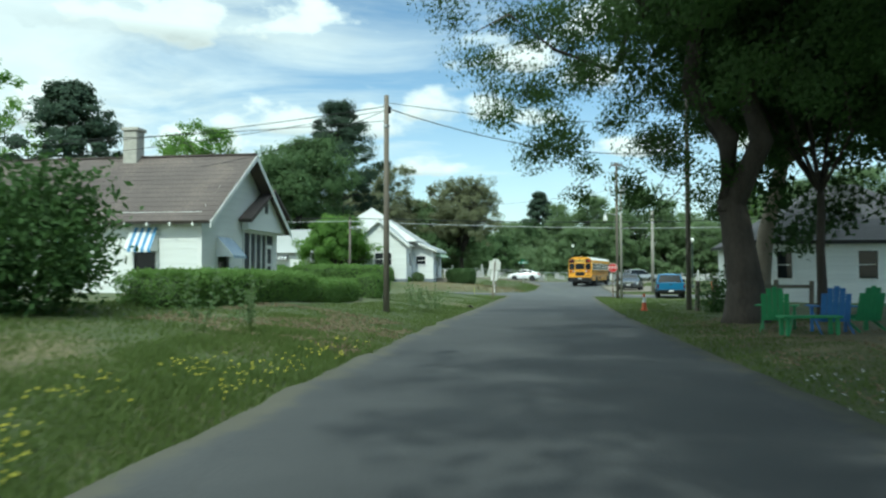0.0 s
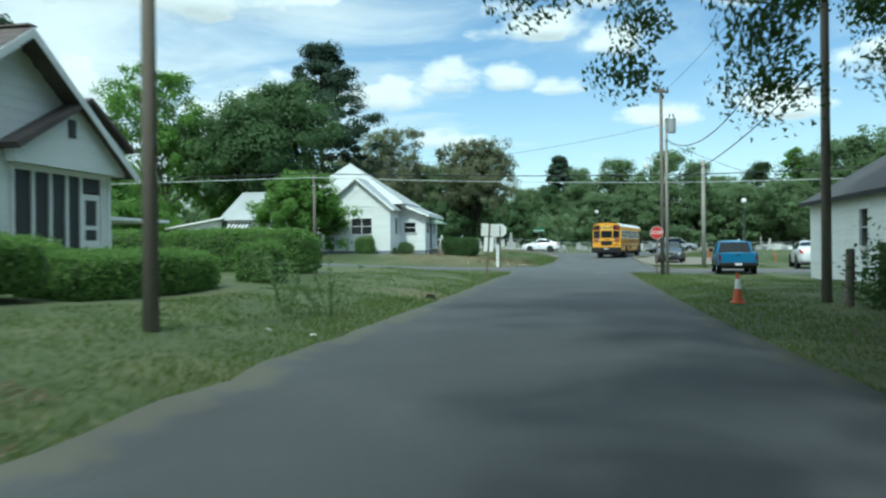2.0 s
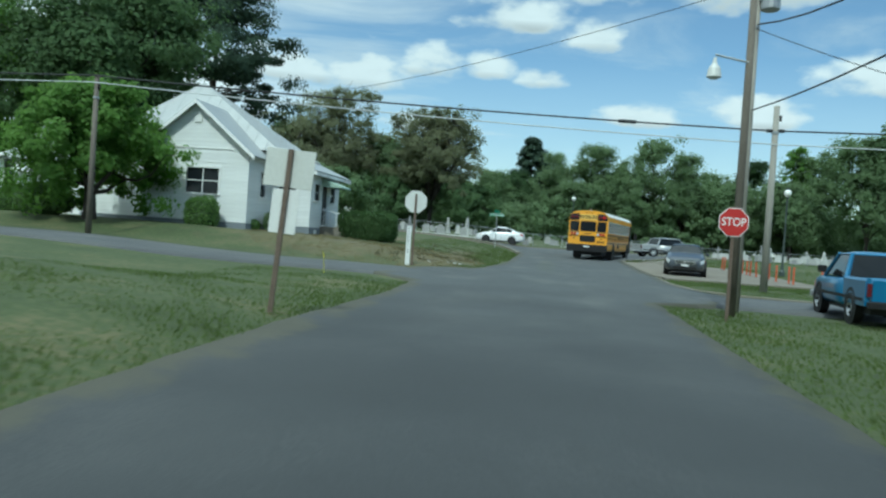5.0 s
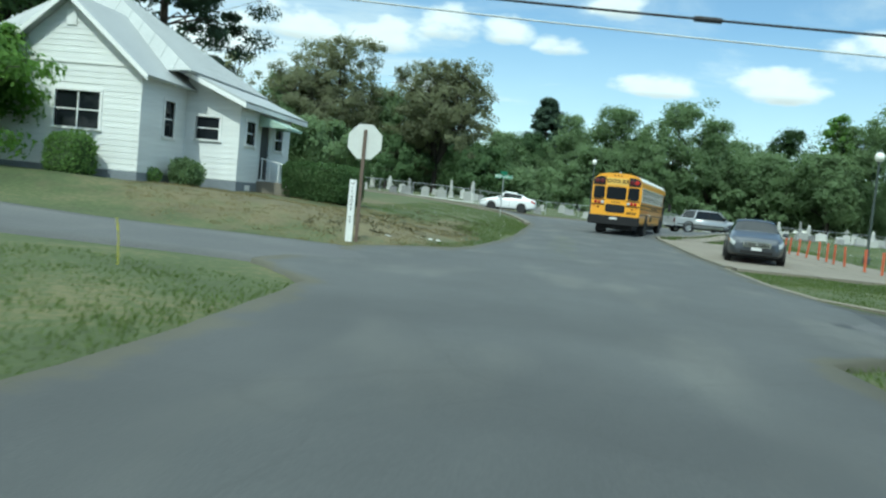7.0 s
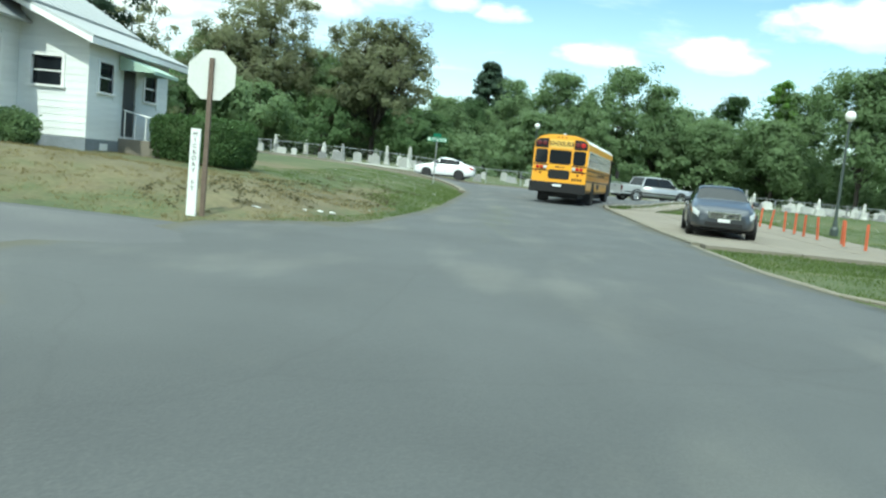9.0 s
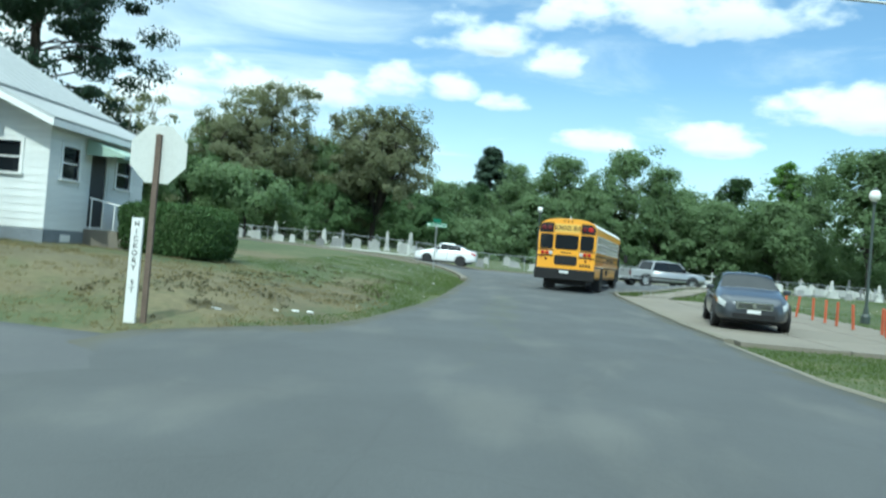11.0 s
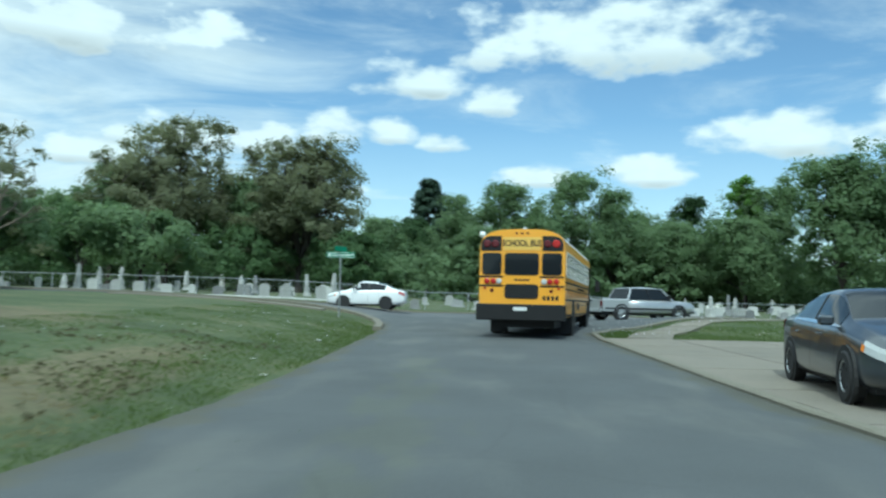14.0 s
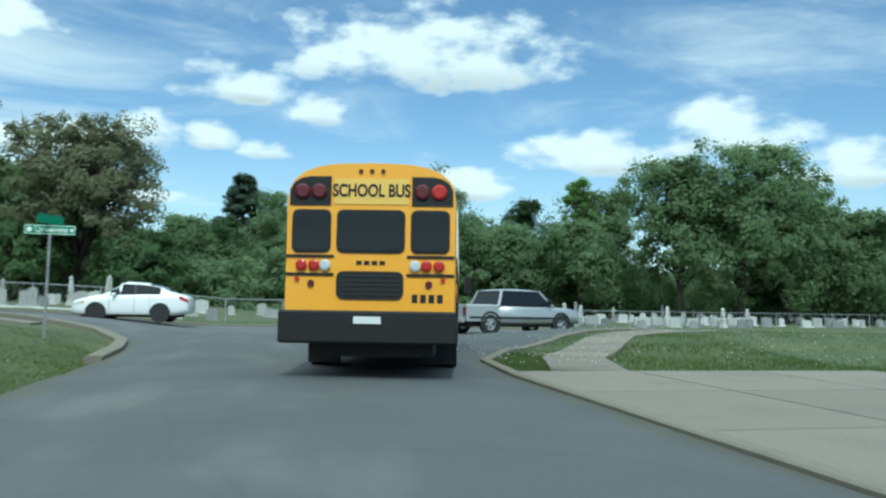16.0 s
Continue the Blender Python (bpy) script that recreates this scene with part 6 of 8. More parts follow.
def cabin(parent, body, y_front, y_fr, y_rr, y_back, zb, zt, hw, hr, pillars=()):
    """Greenhouse: glass sides, pillars and a roof. y grows towards the nose."""
    low = [(-hw, y_back), (hw, y_back), (hw, y_front), (-hw, y_front)]
    top = [(-hr, y_rr), (hr, y_rr), (hr, y_fr), (-hr, y_fr)]
    P = lambda c, z: Vector((c[0], c[1], z))
    names = ("rear_window", "side_window", "windscreen", "side_window")
    for i in range(4):
        j = (i + 1) % 4
        bm = bmesh.new()
        a, b, c, d = P(low[i], zb), P(low[j], zb), P(top[j], zt), P(top[i], zt)
        mid = (a + b + c + d) / 4
        inner = [mid + (p - mid) * 0.93 for p in (a, b, c, d)]
        bm.faces.new([bm.verts.new(p) for p in inner])
        n = (b - a).cross(d - a).normalized()
        ext = bmesh.ops.extrude_face_region(bm, geom=bm.faces[:])
        bmesh.ops.translate(bm, verts=[v for v in ext["geom"] if isinstance(v, bmesh.types.BMVert)], vec=-n * 0.02)
        part(names[i], bm, M["glass"], parent)
    for i in range(4):
        part("pillar", tube(P(low[i], zb - 0.02), P(top[i], zt), 0.06, 0.05, 6), body, parent)
    for f in pillars:
        for s in (-1, 1):
            yl, yt = y_back + (y_front - y_back) * f, y_rr + (y_fr - y_rr) * f
            part("pillar", tube((s * hw * 0.985, yl, zb), (s * hr, yt, zt), 0.035, 0.03, 6), M["bus_black"], parent)
    bm = bmesh.new()
    n = 8
    rows = []
    for f, drop in ((0, 0.0), (0.08, 0.035), (0.5, 0.075), (0.92, 0.035), (1, 0.0)):
        y = y_rr + (y_fr - y_rr) * f
        rows.append([bm.verts.new((hr * (2 * i / n - 1) * 1.03, y, zt + drop * (1 - (2 * i / n - 1) ** 4) + 0.01)) for i in range(n + 1)])
    for a, b in zip(rows, rows[1:]):
        for i in range(n):
            bm.faces.new((a[i], a[i + 1], b[i + 1], b[i]))
    ext = bmesh.ops.extrude_face_region(bm, geom=bm.faces[:])
    bmesh.ops.translate(bm, verts=[v for v in ext["geom"] if isinstance(v, bmesh.types.BMVert)], vec=(0, 0, -0.04))
    part("roof", bm, body, parent, smooth_=True)


def sedan(label, x, y, rz, body, L=4.8, hw=0.91, group="", roof=1.45, fast=0.0):
    """A saloon with a curved greenhouse. y grows towards the nose; rz turns the nose from +y. fast: metres by which the rear window runs further back."""
    c = thing("car", label, "car", x, y, ground_z(x, y) + 0.045, rz, group)
    h = L / 2
    top_y = (-h, -h + 0.06, -h + 0.3, -h + 0.85 - fast, -h + 1.25 - fast * 0.8, -h + 1.75 - fast * 0.3, -h + 2.2, -h + 2.75, h - 1.75, h - 1.2, h - 0.75, h - 0.3, h - 0.08, h)
    top_z = (0.86, 0.98, 1.05, 1.09, roof - 0.16, roof - 0.03, roof, roof - 0.01, roof - 0.12, 1.02, 0.94, 0.83, 0.74, 0.66)
    sh_y, sh_z = (-h, -h + 0.3, -h + 1.2, 0, h - 1.2, h - 0.5, h - 0.1, h), (0.84, 0.99, 0.99, 0.95, 0.92, 0.80, 0.69, 0.62)
    wd_y, wd_k = (-h, -h + 0.08, -h + 0.35, -h + 1.0, 0, h - 1.0, h - 0.45, h - 0.18, h - 0.05, h), (0.74, 0.85, 0.95, 0.995, 1.0, 0.99, 0.95, 0.86, 0.76, 0.66)
    lo_y, lo_z = (-h, -h + 0.5, -h + 1.5, h - 1.5, h - 0.4, h), (0.34, 0.24, 0.19, 0.19, 0.22, 0.28)

    def half(yy, out=0.0):
        w, zb, sh, tp = hw * np.interp(yy, wd_y, wd_k), np.interp(yy, lo_y, lo_z), np.interp(yy, sh_y, sh_z), np.interp(yy, top_y, top_z)
        k = max(0.015, tp - sh)
        hr = w * 0.84 - (w * 0.84 - 0.60) * min(1.0, k / 0.46)
        pts = [(0.86 * w, zb), (0.965 * w, zb + 0.06), (0.995 * w, zb + 0.16), (w, 0.48 + 0.2 * (zb - 0.19)), (0.985 * w, sh - 0.13), (0.965 * w, sh - 0.05), (0.93 * w, sh)]
        pts += [(0.92 * w + (hr - 0.92 * w) * f ** 1.15, sh + k * f * 0.94) for f in (0.1, 0.37, 0.63, 0.88, 0.97)]
        pts += [(hr * 0.84, sh + k * 0.985), (hr * 0.45, tp + 0.012), (0.0, tp + 0.018)]
        return [(px + out * (1 if px > 0.02 else 0), yy, pz + out * (0.6 if i > 9 else 0.1)) for i, (px, pz) in enumerate(pts)]

    def ring(yy):
        p = half(yy)
        return p + [(-q[0], q[1], q[2]) for q in p[-2::-1]]

    def patch(ys, idx, sides, out=0.006):
        """A skin laid just outside the body between columns idx (of one side, or of both joined over the middle)."""
        bm = bmesh.new()
        rows = []
        for yy in ys:
            p = half(yy, out)
            cols = [p[i] for i in idx]
            if sides == 0:
                cols = cols + [(-q[0], q[1], q[2]) for q in cols[-2::-1]]
            elif sides < 0:
                cols = [(-q[0], q[1], q[2]) for q in cols]
            rows.append([bm.verts.new(q) for q in cols])
        for r0, r1 in zip(rows, rows[1:]):
            for i in range(len(r0) - 1):
                bm.faces.new((r0[i], r0[i + 1], r1[i + 1], r1[i]))
        return bm
    ys = sorted(set(list(np.linspace(-h, h, 46)) + [h - 0.05, h - 0.12, -h + 0.04, -h + 0.1]))
    part("body", loft([(v,) for v in ys], ring), body, c, smooth_=True)
    part("windscreen", patch(np.linspace(h - 1.24, h - 1.93, 9), (11, 12, 13, 14), 0), M["glass"], c, smooth_=True)
    part("rear_window", patch(np.linspace(-h + 0.93 - fast, -h + 1.62 - fast * 0.5, 8), (11, 12, 13, 14), 0), M["glass"], c, smooth_=True)
    mid = -0.18
    for s_ in (-1, 1):
        part("side_window", patch(np.linspace(mid + 0.04, h - 1.42, 9), (7, 8, 9, 10), s_), M["glass"], c, smooth_=True)
        part("side_window", patch(np.linspace(-h + 1.22 - fast * 0.6, mid - 0.04, 9), (7, 8, 9, 10), s_), M["glass"], c, smooth_=True)
        part("pillar", patch((mid - 0.05, mid, mid + 0.05), (7, 8, 9, 10), s_, 0.009), M["bus_black"], c)
        part("belt_trim", patch(np.linspace(-h + 1.15 - fast * 0.6, h - 1.35, 10), (6, 7), s_, 0.008), M["chrome"], c)
        part("headlight", patch((h - 0.46, h - 0.34, h - 0.2, h - 0.1, h - 0.05), (4, 5, 6), s_, 0.01), M["head"], c, "clear headlamp")
        part("turn_signal", patch((h - 0.5, h - 0.46, h - 0.42), (4, 5), s_, 0.011), M["amber"], c)
        part("tail_light", patch((-h + 0.02, -h + 0.1, -h + 0.22, -h + 0.34), (4, 5, 6), s_, 0.01), M["red_lamp"], c)
        part("mirror", box(s_ * (hw + 0.05) - 0.10, h - 1.66, 0.94, s_ * (hw + 0.05) + 0.09, h - 1.52, 1.07), body, c, bevel=0.03)
        part("sill_trim", patch(np.linspace(-h + 1.35, h - 1.35, 6), (0, 1), s_, 0.006), M["bus_black"], c)
        for yy in (h - 0.95, -h + 1.02):
            part("wheel_arch", lathe([(0.01, -0.05), (0.375, -0.05), (0.375, 0.004), (0.01, 0.004)], 22, (s_ * hw * 0.995, yy, 0.34), "x"), M["black"], c)
            wheel(c, s_ * (hw - 0.085), yy, 0.325, 0.215, None, 7)
        for yy in (0.28, -0.85):
            part("door_handle", box(s_ * hw * 0.985 - 0.015, yy - 0.12, 0.80, s_ * hw * 0.985 + 0.03, yy + 0.06, 0.825), body, c, bevel=0.008)
        for yy in (h - 1.42, mid, -h + 1.42):
            part("door_seam", patch((yy - 0.005, yy + 0.005), (2, 3, 4, 5, 6), s_, 0.004), M["bus_black"], c)
    bm = bmesh.new()
    box(-0.44, h - 0.05, 0.665, 0.44, h + 0.03, 0.70, bm)
    box(-0.38, h - 0.04, 0.53, 0.38, h + 0.025, 0.55, bm)
    for s_ in (-1, 1):
        prism(((s_ * 0.38, 0.53), (s_ * 0.42, 0.53), (s_ * 0.44, 0.68), (s_ * 0.39, 0.68)), h - 0.04, h + 0.03, "y", bm)
    part("grille_frame", bm, M["chrome"], c)
    for k in range(3):
        part("grille_bar", box(-0.38, h - 0.02, 0.57 + 0.03 * k, 0.38, h + 0.022, 0.58 + 0.03 * k), M["chrome"], c)
    part("grille", box(-0.38, h - 0.03, 0.55, 0.38, h + 0.014, 0.665), M["bus_black"], c)
    part("emblem", lathe([(0.05, 0), (0.055, 0.012), (0.05, 0.024)], 12, (0, h + 0.018, 0.61), "y"), M["chrome"], c)
    part("air_intake", box(-0.5, h - 0.06, 0.31, 0.5, h + 0.008, 0.42), M["bus_black"], c, bevel=0.01)
    part("number_plate", box(-0.16, h - 0.02, 0.43, 0.16, h + 0.02, 0.52), M["plate"], c)
    part("number_plate", box(-0.16, -h - 0.02, 0.62, 0.16, -h + 0.02, 0.73), M["plate"], c)
    part("underbody", box(-hw * 0.8, -h + 0.4, 0.16, hw * 0.8, h - 0.4, 0.3), M["black"], c)
    return c


def pickup(label, x, y, rz, body, L=5.2, hw=0.92, crew=False, closed=False):
    c = thing("pickup_truck", label, "pickup truck", x, y, ground_z(x, y) + 0.045, rz)
    h = L / 2
    cab_back = -h + (1.75 if not crew else 1.5)
    st = [(cab_back - 0.05, 0.36, 1.02, hw), (0, 0.36, 1.02, hw), (h - 1.5, 0.36, 1.02, hw), (h - 0.6, 0.38, 0.98, hw * 0.97), (h - 0.12, 0.42, 0.92, hw * 0.9), (h, 0.5, 0.8, hw * 0.84)]
    part("body", loft(st, car_ring), body, c, smooth_=True)
    cabin(c, body, h - 1.35, h - 1.95, cab_back + 0.25, cab_back, 1.02, 1.58, hw * 0.93, hw * 0.76, (0.5,) if crew else ())
    # bed
    bed = new("cargo_bed")
    bed.parent = c
    for s in (-1, 1):
        bm = prism(((s * hw, 0.45), (s * hw * 1.0, 1.0), (s * hw * 0.96, 1.05), (s * hw * 0.88, 1.05), (s * hw * 0.88, 0.45)), -h + 0.05, cab_back - 0.05, "y")
        part("side_panel", bm, body, bed)
    part("floor", box(-hw * 0.9, -h + 0.06, 0.48, hw * 0.9, cab_back - 0.05, 0.56), M["bus_black"], bed)
    gate = part("tailgate", box(-hw * 0.86, -h, 0.55, hw * 0.86, -h + 0.07, 1.03), body, bed, bevel=0.015)
    part("gate_handle", box(-0.1, -h - 0.015, 0.9, 0.1, -h, 0.95), M["bus_black"], gate)
    part("bumper", box(-hw * 0.97, -h - 0.14, 0.40, hw * 0.97, -h + 0.02, 0.56), M["steel"] if closed else M["bus_black"], c, bevel=0.02)
    part("number_plate", box(-0.16, -h - 0.16, 0.44, 0.16, -h - 0.14, 0.53), M["plate"], c)
    part("bumper", box(-hw * 0.95, h - 0.08, 0.38, hw * 0.95, h + 0.08, 0.55), M["steel"], c, bevel=0.02)
    part("grille", box(-0.45, h - 0.04, 0.6, 0.45, h + 0.03, 0.8), M["bus_black"], c)
    for s in (-1, 1):
        part("tail_light", box(s * hw * 0.92 - 0.045, -h - 0.012, 0.66, s * hw * 0.92 + 0.045, -h + 0.08, 0.94), M["dark_lamp"], c)
        part("headlight", box(s * 0.63 - 0.14, h - 0.08, 0.62, s * 0.63 + 0.14, h + 0.02, 0.80), M["head"], c)
        part("mirror", box(s * (hw + 0.10) - 0.10, h - 1.72, 1.08, s * (hw + 0.10) + 0.10, h - 1.62, 1.26), M["bus_black"], c, bevel=0.02)
        for yy in (h - 1.0, -h + 1.1):
            wheel(c, s * (hw - 0.11), yy, 0.36, 0.25)
            part("wheel_arch", lathe([(0.36, -0.012), (0.44, -0.012), (0.44, 0.02), (0.36, 0.02)], 20, (s * hw * 0.99, yy, 0.38), "x", None, True), M["black"], c)
        part("trim_strip", box(s * hw * 1.0 - 0.008, -h + 0.2, 0.55, s * hw * 1.0 + 0.008, h - 0.9, 0.62), M["bus_black"], c)
    part("underbody", box(-hw * 0.8, -h + 0.2, 0.26, hw * 0.8, h - 0.2, 0.46), M["black"], c)
    return c


def bus_ring(y, k=1.0):
    hw = 1.22 * k
    pts = [(-1.18, 0.62), (-1.22, 0.72), (-1.22, 2.52)]
    for i in range(1, 12):
        a = math.pi * i / 12
        pts.append((-1.22 * math.copysign(abs(math.cos(a)) ** 0.62, math.cos(a)), 2.52 + 0.58 * math.sin(a) ** 0.75))
    pts += [(1.22, 2.52), (1.22, 0.72), (1.18, 0.62)]
    return [(x * k, y, z) for x, z in pts]


def rounded(x0, z0, x1, z1, r):
    """Corner points of a rectangle with rounded corners."""
    out = []
    for cx, cz, a0 in ((x1 - r, z0 + r, -90), (x1 - r, z1 - r, 0), (x0 + r, z1 - r, 90), (x0 + r, z0 + r, 180)):
        out += [(cx + r * math.cos(radians(a0 + 30 * k)), cz + r * math.sin(radians(a0 + 30 * k))) for k in range(4)]
    return out


def school_bus():
    x, y, heading = BUS
    L = 11.3
    b = thing("school_bus", "yellow school bus with black bumper and white roof", "bus", x, y, ground_z(x, y) + 0.05, -heading)
    Y, K, G = M["bus_yellow"], M["bus_black"], M["glass"]
    part("body", loft([(0.0, 0.985), (0.06, 1.0), (L - 0.35, 1.0), (L, 0.96)], bus_ring), Y, b)
    # white roof skin above the window line
    bm = bmesh.new()
    arcs = []
    for yy in (0.22, 0.30, 2.8, 5.6, 8.4, L - 0.4, L - 0.25):
        row = []
        for i in range(13):
            a = math.pi * (0.11 + 0.78 * i / 12)
            row.append(bm.verts.new((-1.228 * math.copysign(abs(math.cos(a)) ** 0.62, math.cos(a)), yy, 2.526 + 0.59 * math.sin(a) ** 0.75)))
        arcs.append(row)
    for r0, r1 in zip(arcs, arcs[1:]):
        for i in range(12):
            bm.faces.new((r0[i], r0[i + 1], r1[i + 1], r1[i]))
    part("roof", bm, M["bus_roof"], b, "white roof skin", smooth_=True)
    part("roof_hatch", box(-0.35, 3.6, 3.09, 0.35, 4.3, 3.16), M["bus_roof"], b, bevel=0.02)
    part("roof_hatch", box(-0.35, 7.6, 3.09, 0.35, 8.3, 3.16), M["bus_roof"], b, bevel=0.02)
    part("beacon", lathe([(0.06, 0), (0.06, 0.06), (0.03, 0.1)], 10, (0, 0.55, 3.1)), M["head"], b)
    # side windows, rails and panels
    n, w0 = 13, 0.35
    pitch = (L - 1.6 - w0) / n
    for s in (-1, 1):
        for i in range(n):
            ya = w0 + i * pitch + 0.05
            yb_ = ya + pitch - 0.10
            wn = new("side_window")
            wn.parent = b
            bm = bmesh.new()
            for q in ((ya - 0.03, 1.78, ya + 0.015, 2.46), (yb_ - 0.015, 1.78, yb_ + 0.03, 2.46), (ya, 1.76, yb_, 1.80), (ya, 2.44, yb_, 2.48), (ya, 2.13, yb_, 2.155)):
                box(s * 1.222 - 0.012, q[0], q[1], s * 1.222 + 0.018, q[2], q[3], bm)
            part("frame", bm, M["bus_roof"] if i != 3 else M["trim"], wn)
            part("pane", box(s * 1.222 - 0.004, ya, 1.79, s * 1.222 + 0.006, yb_, 2.14), G, wn)
            part("pane", box(s * 1.222 - 0.004, ya, 2.14, s * 1.222 + 0.008, yb_, 2.45), G, wn)
        for z, hh, mm in ((1.62, 0.05, K), (1.36, 0.022, Y), (1.31, 0.022, Y), (1.26, 0.022, Y), (1.42, 0.03, K), (1.13, 0.05, K), (0.68, 0.04, K)):
            bm = box(s * 1.222 - 0.01, 0.12, z - hh / 2, s * 1.222 + 0.022, L - 1.3, z + hh / 2)
            part("rub_rail", bm, mm, b, "black rub rail" if mm is K else "")
        for k in range(9):
            part("letter_bar", box(s * 1.224, 4.4 + 0.33 * k, 1.47, s * 1.230, 4.4 + 0.33 * k + (0.24 if k not in (3, 6) else 0.1), 1.55), K, b)
        part("compartment", box(s * 1.222 - 0.02, 4.25, 0.82, s * 1.222 + 0.008, 5.15, 1.06), K, b)
        part("panel_seam", box(s * 1.222 - 0.01, 5.3, 0.98, s * 1.222 + 0.006, 7.9, 1.0), K, b)
        for yy in (2.75, L - 1.95):
            arch = lathe([(0.55, -0.02), (0.62, -0.02), (0.62, 0.012), (0.55, 0.012)], 24, (s * 1.222, yy, 0.55), "x", None, True)
            part("wheel_arch", arch, K, b)
            part("wheel_well", lathe([(0.01, -0.02), (0.56, -0.02), (0.56, 0.003), (0.01, 0.003)], 24, (s * 1.222, yy, 0.55), "x"), K, b)
            wheel(b, s * 1.10, yy, 0.50, 0.28, M["bus_black"], 8)
    part("service_door", box(1.222 - 0.02, L - 1.25, 0.5, 1.245, L - 0.42, 2.5), K, b, "black folding service door")
    part("door_pane", box(1.246, L - 1.20, 1.3, 1.252, L - 0.86, 2.4), G, b)
    part("door_pane", box(1.246, L - 0.81, 1.3, 1.252, L - 0.47, 2.4), G, b)
    part("windscreen", box(-1.0, L - 0.02, 1.5, 1.0, L + 0.02, 2.5), G, b)
    for s in (-1, 1):
        part("mirror_arm", tube((s * 1.15, L - 0.1, 2.3), (s * 1.5, L + 0.25, 2.0), 0.02), K, b)
        part("mirror", box(s * 1.5 - 0.1, L + 0.2, 1.55, s * 1.5 + 0.1, L + 0.28, 2.0), K, b)
    # rear face
    def back(name, x0, z0, x1, z1, out, mm, label="", bev=0.0):
        return part(name, box(x0, -out, z0, x1, 0.05, z1), mm, b, label, bevel=bev)
    for x0, x1 in ((-1.10, -0.60), (-0.46, 0.46), (0.60, 1.10)):
        wn = new("rear_window")
        wn.parent = b
        part("rubber_seal", prism(rounded(x0 - 0.03, 1.80, x1 + 0.03, 2.42, 0.09), -0.018, 0.02), K, wn)
        part("pane", prism(rounded(x0, 1.83, x1, 2.39, 0.07), -0.026, -0.01), G, wn)
    part("engine_grille", prism(rounded(-0.48, 1.14, 0.48, 1.54, 0.1), -0.02, 0.05), K, b, "black louvred engine grille")
    for k in range(5):
        back("louvre", -0.43, 1.20 + 0.065 * k, 0.43, 1.22 + 0.065 * k, 0.030, M["black"])
    for s in (-1, 1):
        part("lamp_panel", prism([(s * 0.58, 2.48), (s * 1.17, 2.48), (s * 1.17, 2.70), (s * 1.12, 2.80), (s * 1.02, 2.87), (s * 0.88, 2.90), (s * 0.58, 2.90)], -0.016, 0.1), K, b)
        for xx, mm in ((s * 0.86 - 0.13, "dark_lamp"), (s * 0.86 + 0.11, "red_lamp" if s > 0 else "dark_lamp")):
            part("warning_lamp", lathe([(0.105, 0), (0.11, -0.03), (0.08, -0.05)], 14, (xx, -0.012, 2.68), "y"), M[mm], b)
        for xx, mm in ((s * 0.98, "red_lamp"), (s * 0.80, "red_lamp"), (s * 0.64, "head")):
            part("tail_light", lathe([(0.075, 0), (0.08, -0.03), (0.05, -0.045)], 14, (xx, -0.012, 1.62), "y"), M[mm], b)
        for z in (1.75, 1.49):
            back("rub_rail", s * 0.86 - 0.34, z - 0.02, s * 0.86 + 0.34, z + 0.02, 0.018, K)
        part("reflector", lathe([(0.05, 0), (0.05, -0.015)], 12, (s * 0.84, -0.012, 1.36), "y"), M["dark_lamp"], b)
        part("reflector", lathe([(0.035, 0), (0.035, -0.015)], 12, (s * 1.04, -0.012, 1.42), "y"), M["red_lamp"], b)
        part("mud_flap", box(s * 0.95 - 0.3, 2.1, 0.12, s * 0.95 + 0.25, 2.13, 0.6), M["black"], b)
    back("rear_sign", -0.53, 2.50, 0.53, 2.87, 0.012, M["bus_sign"])
    text_on("lettering", "SCHOOL BUS", 0.25, b, Matrix.Translation((0, -0.016, 2.69)) @ Euler((radians(90), 0, 0)).to_matrix().to_4x4(), K, 0.003, "black lettering SCHOOL BUS", 0.74, 0.025)
    for k in range(3):
        part("marker_lamp", lathe([(0.035, 0), (0.03, -0.03)], 8, (-0.16 + 0.16 * k, 0.0, 2.98), "y"), M["dark_lamp"], b)
    for k in range(4):
        back("number_bar", 0.60 + 0.12 * k, 1.10, 0.68 + 0.12 * k, 1.22, 0.006, K)
    for k in range(4):
        back("letter_bar", -0.2 + 0.11 * k, 1.63, -0.12 + 0.11 * k, 1.69, 0.006, K)
    part("bumper", box(-1.25, -0.22, 0.52, 1.25, 0.1, 0.98), K, b, "thick black steel rear bumper", bevel=0.03)
    part("number_plate", box(-0.19, -0.235, 0.80, 0.19, -0.22, 0.90), M["plate"], b)
    part("underbody", box(-0.9, 0.3, 0.32, 0.9, L - 0.5, 0.66), M["black"], b)
    part("rear_axle", tube((-1.0, 2.75, 0.5), (1.0, 2.75, 0.5), 0.11, 0.11, 10), M["black"], b)
    part("muffler", tube((0.55, 1.2, 0.42), (0.55, 2.0, 0.42), 0.14, 0.14, 12), M["steel"], b)


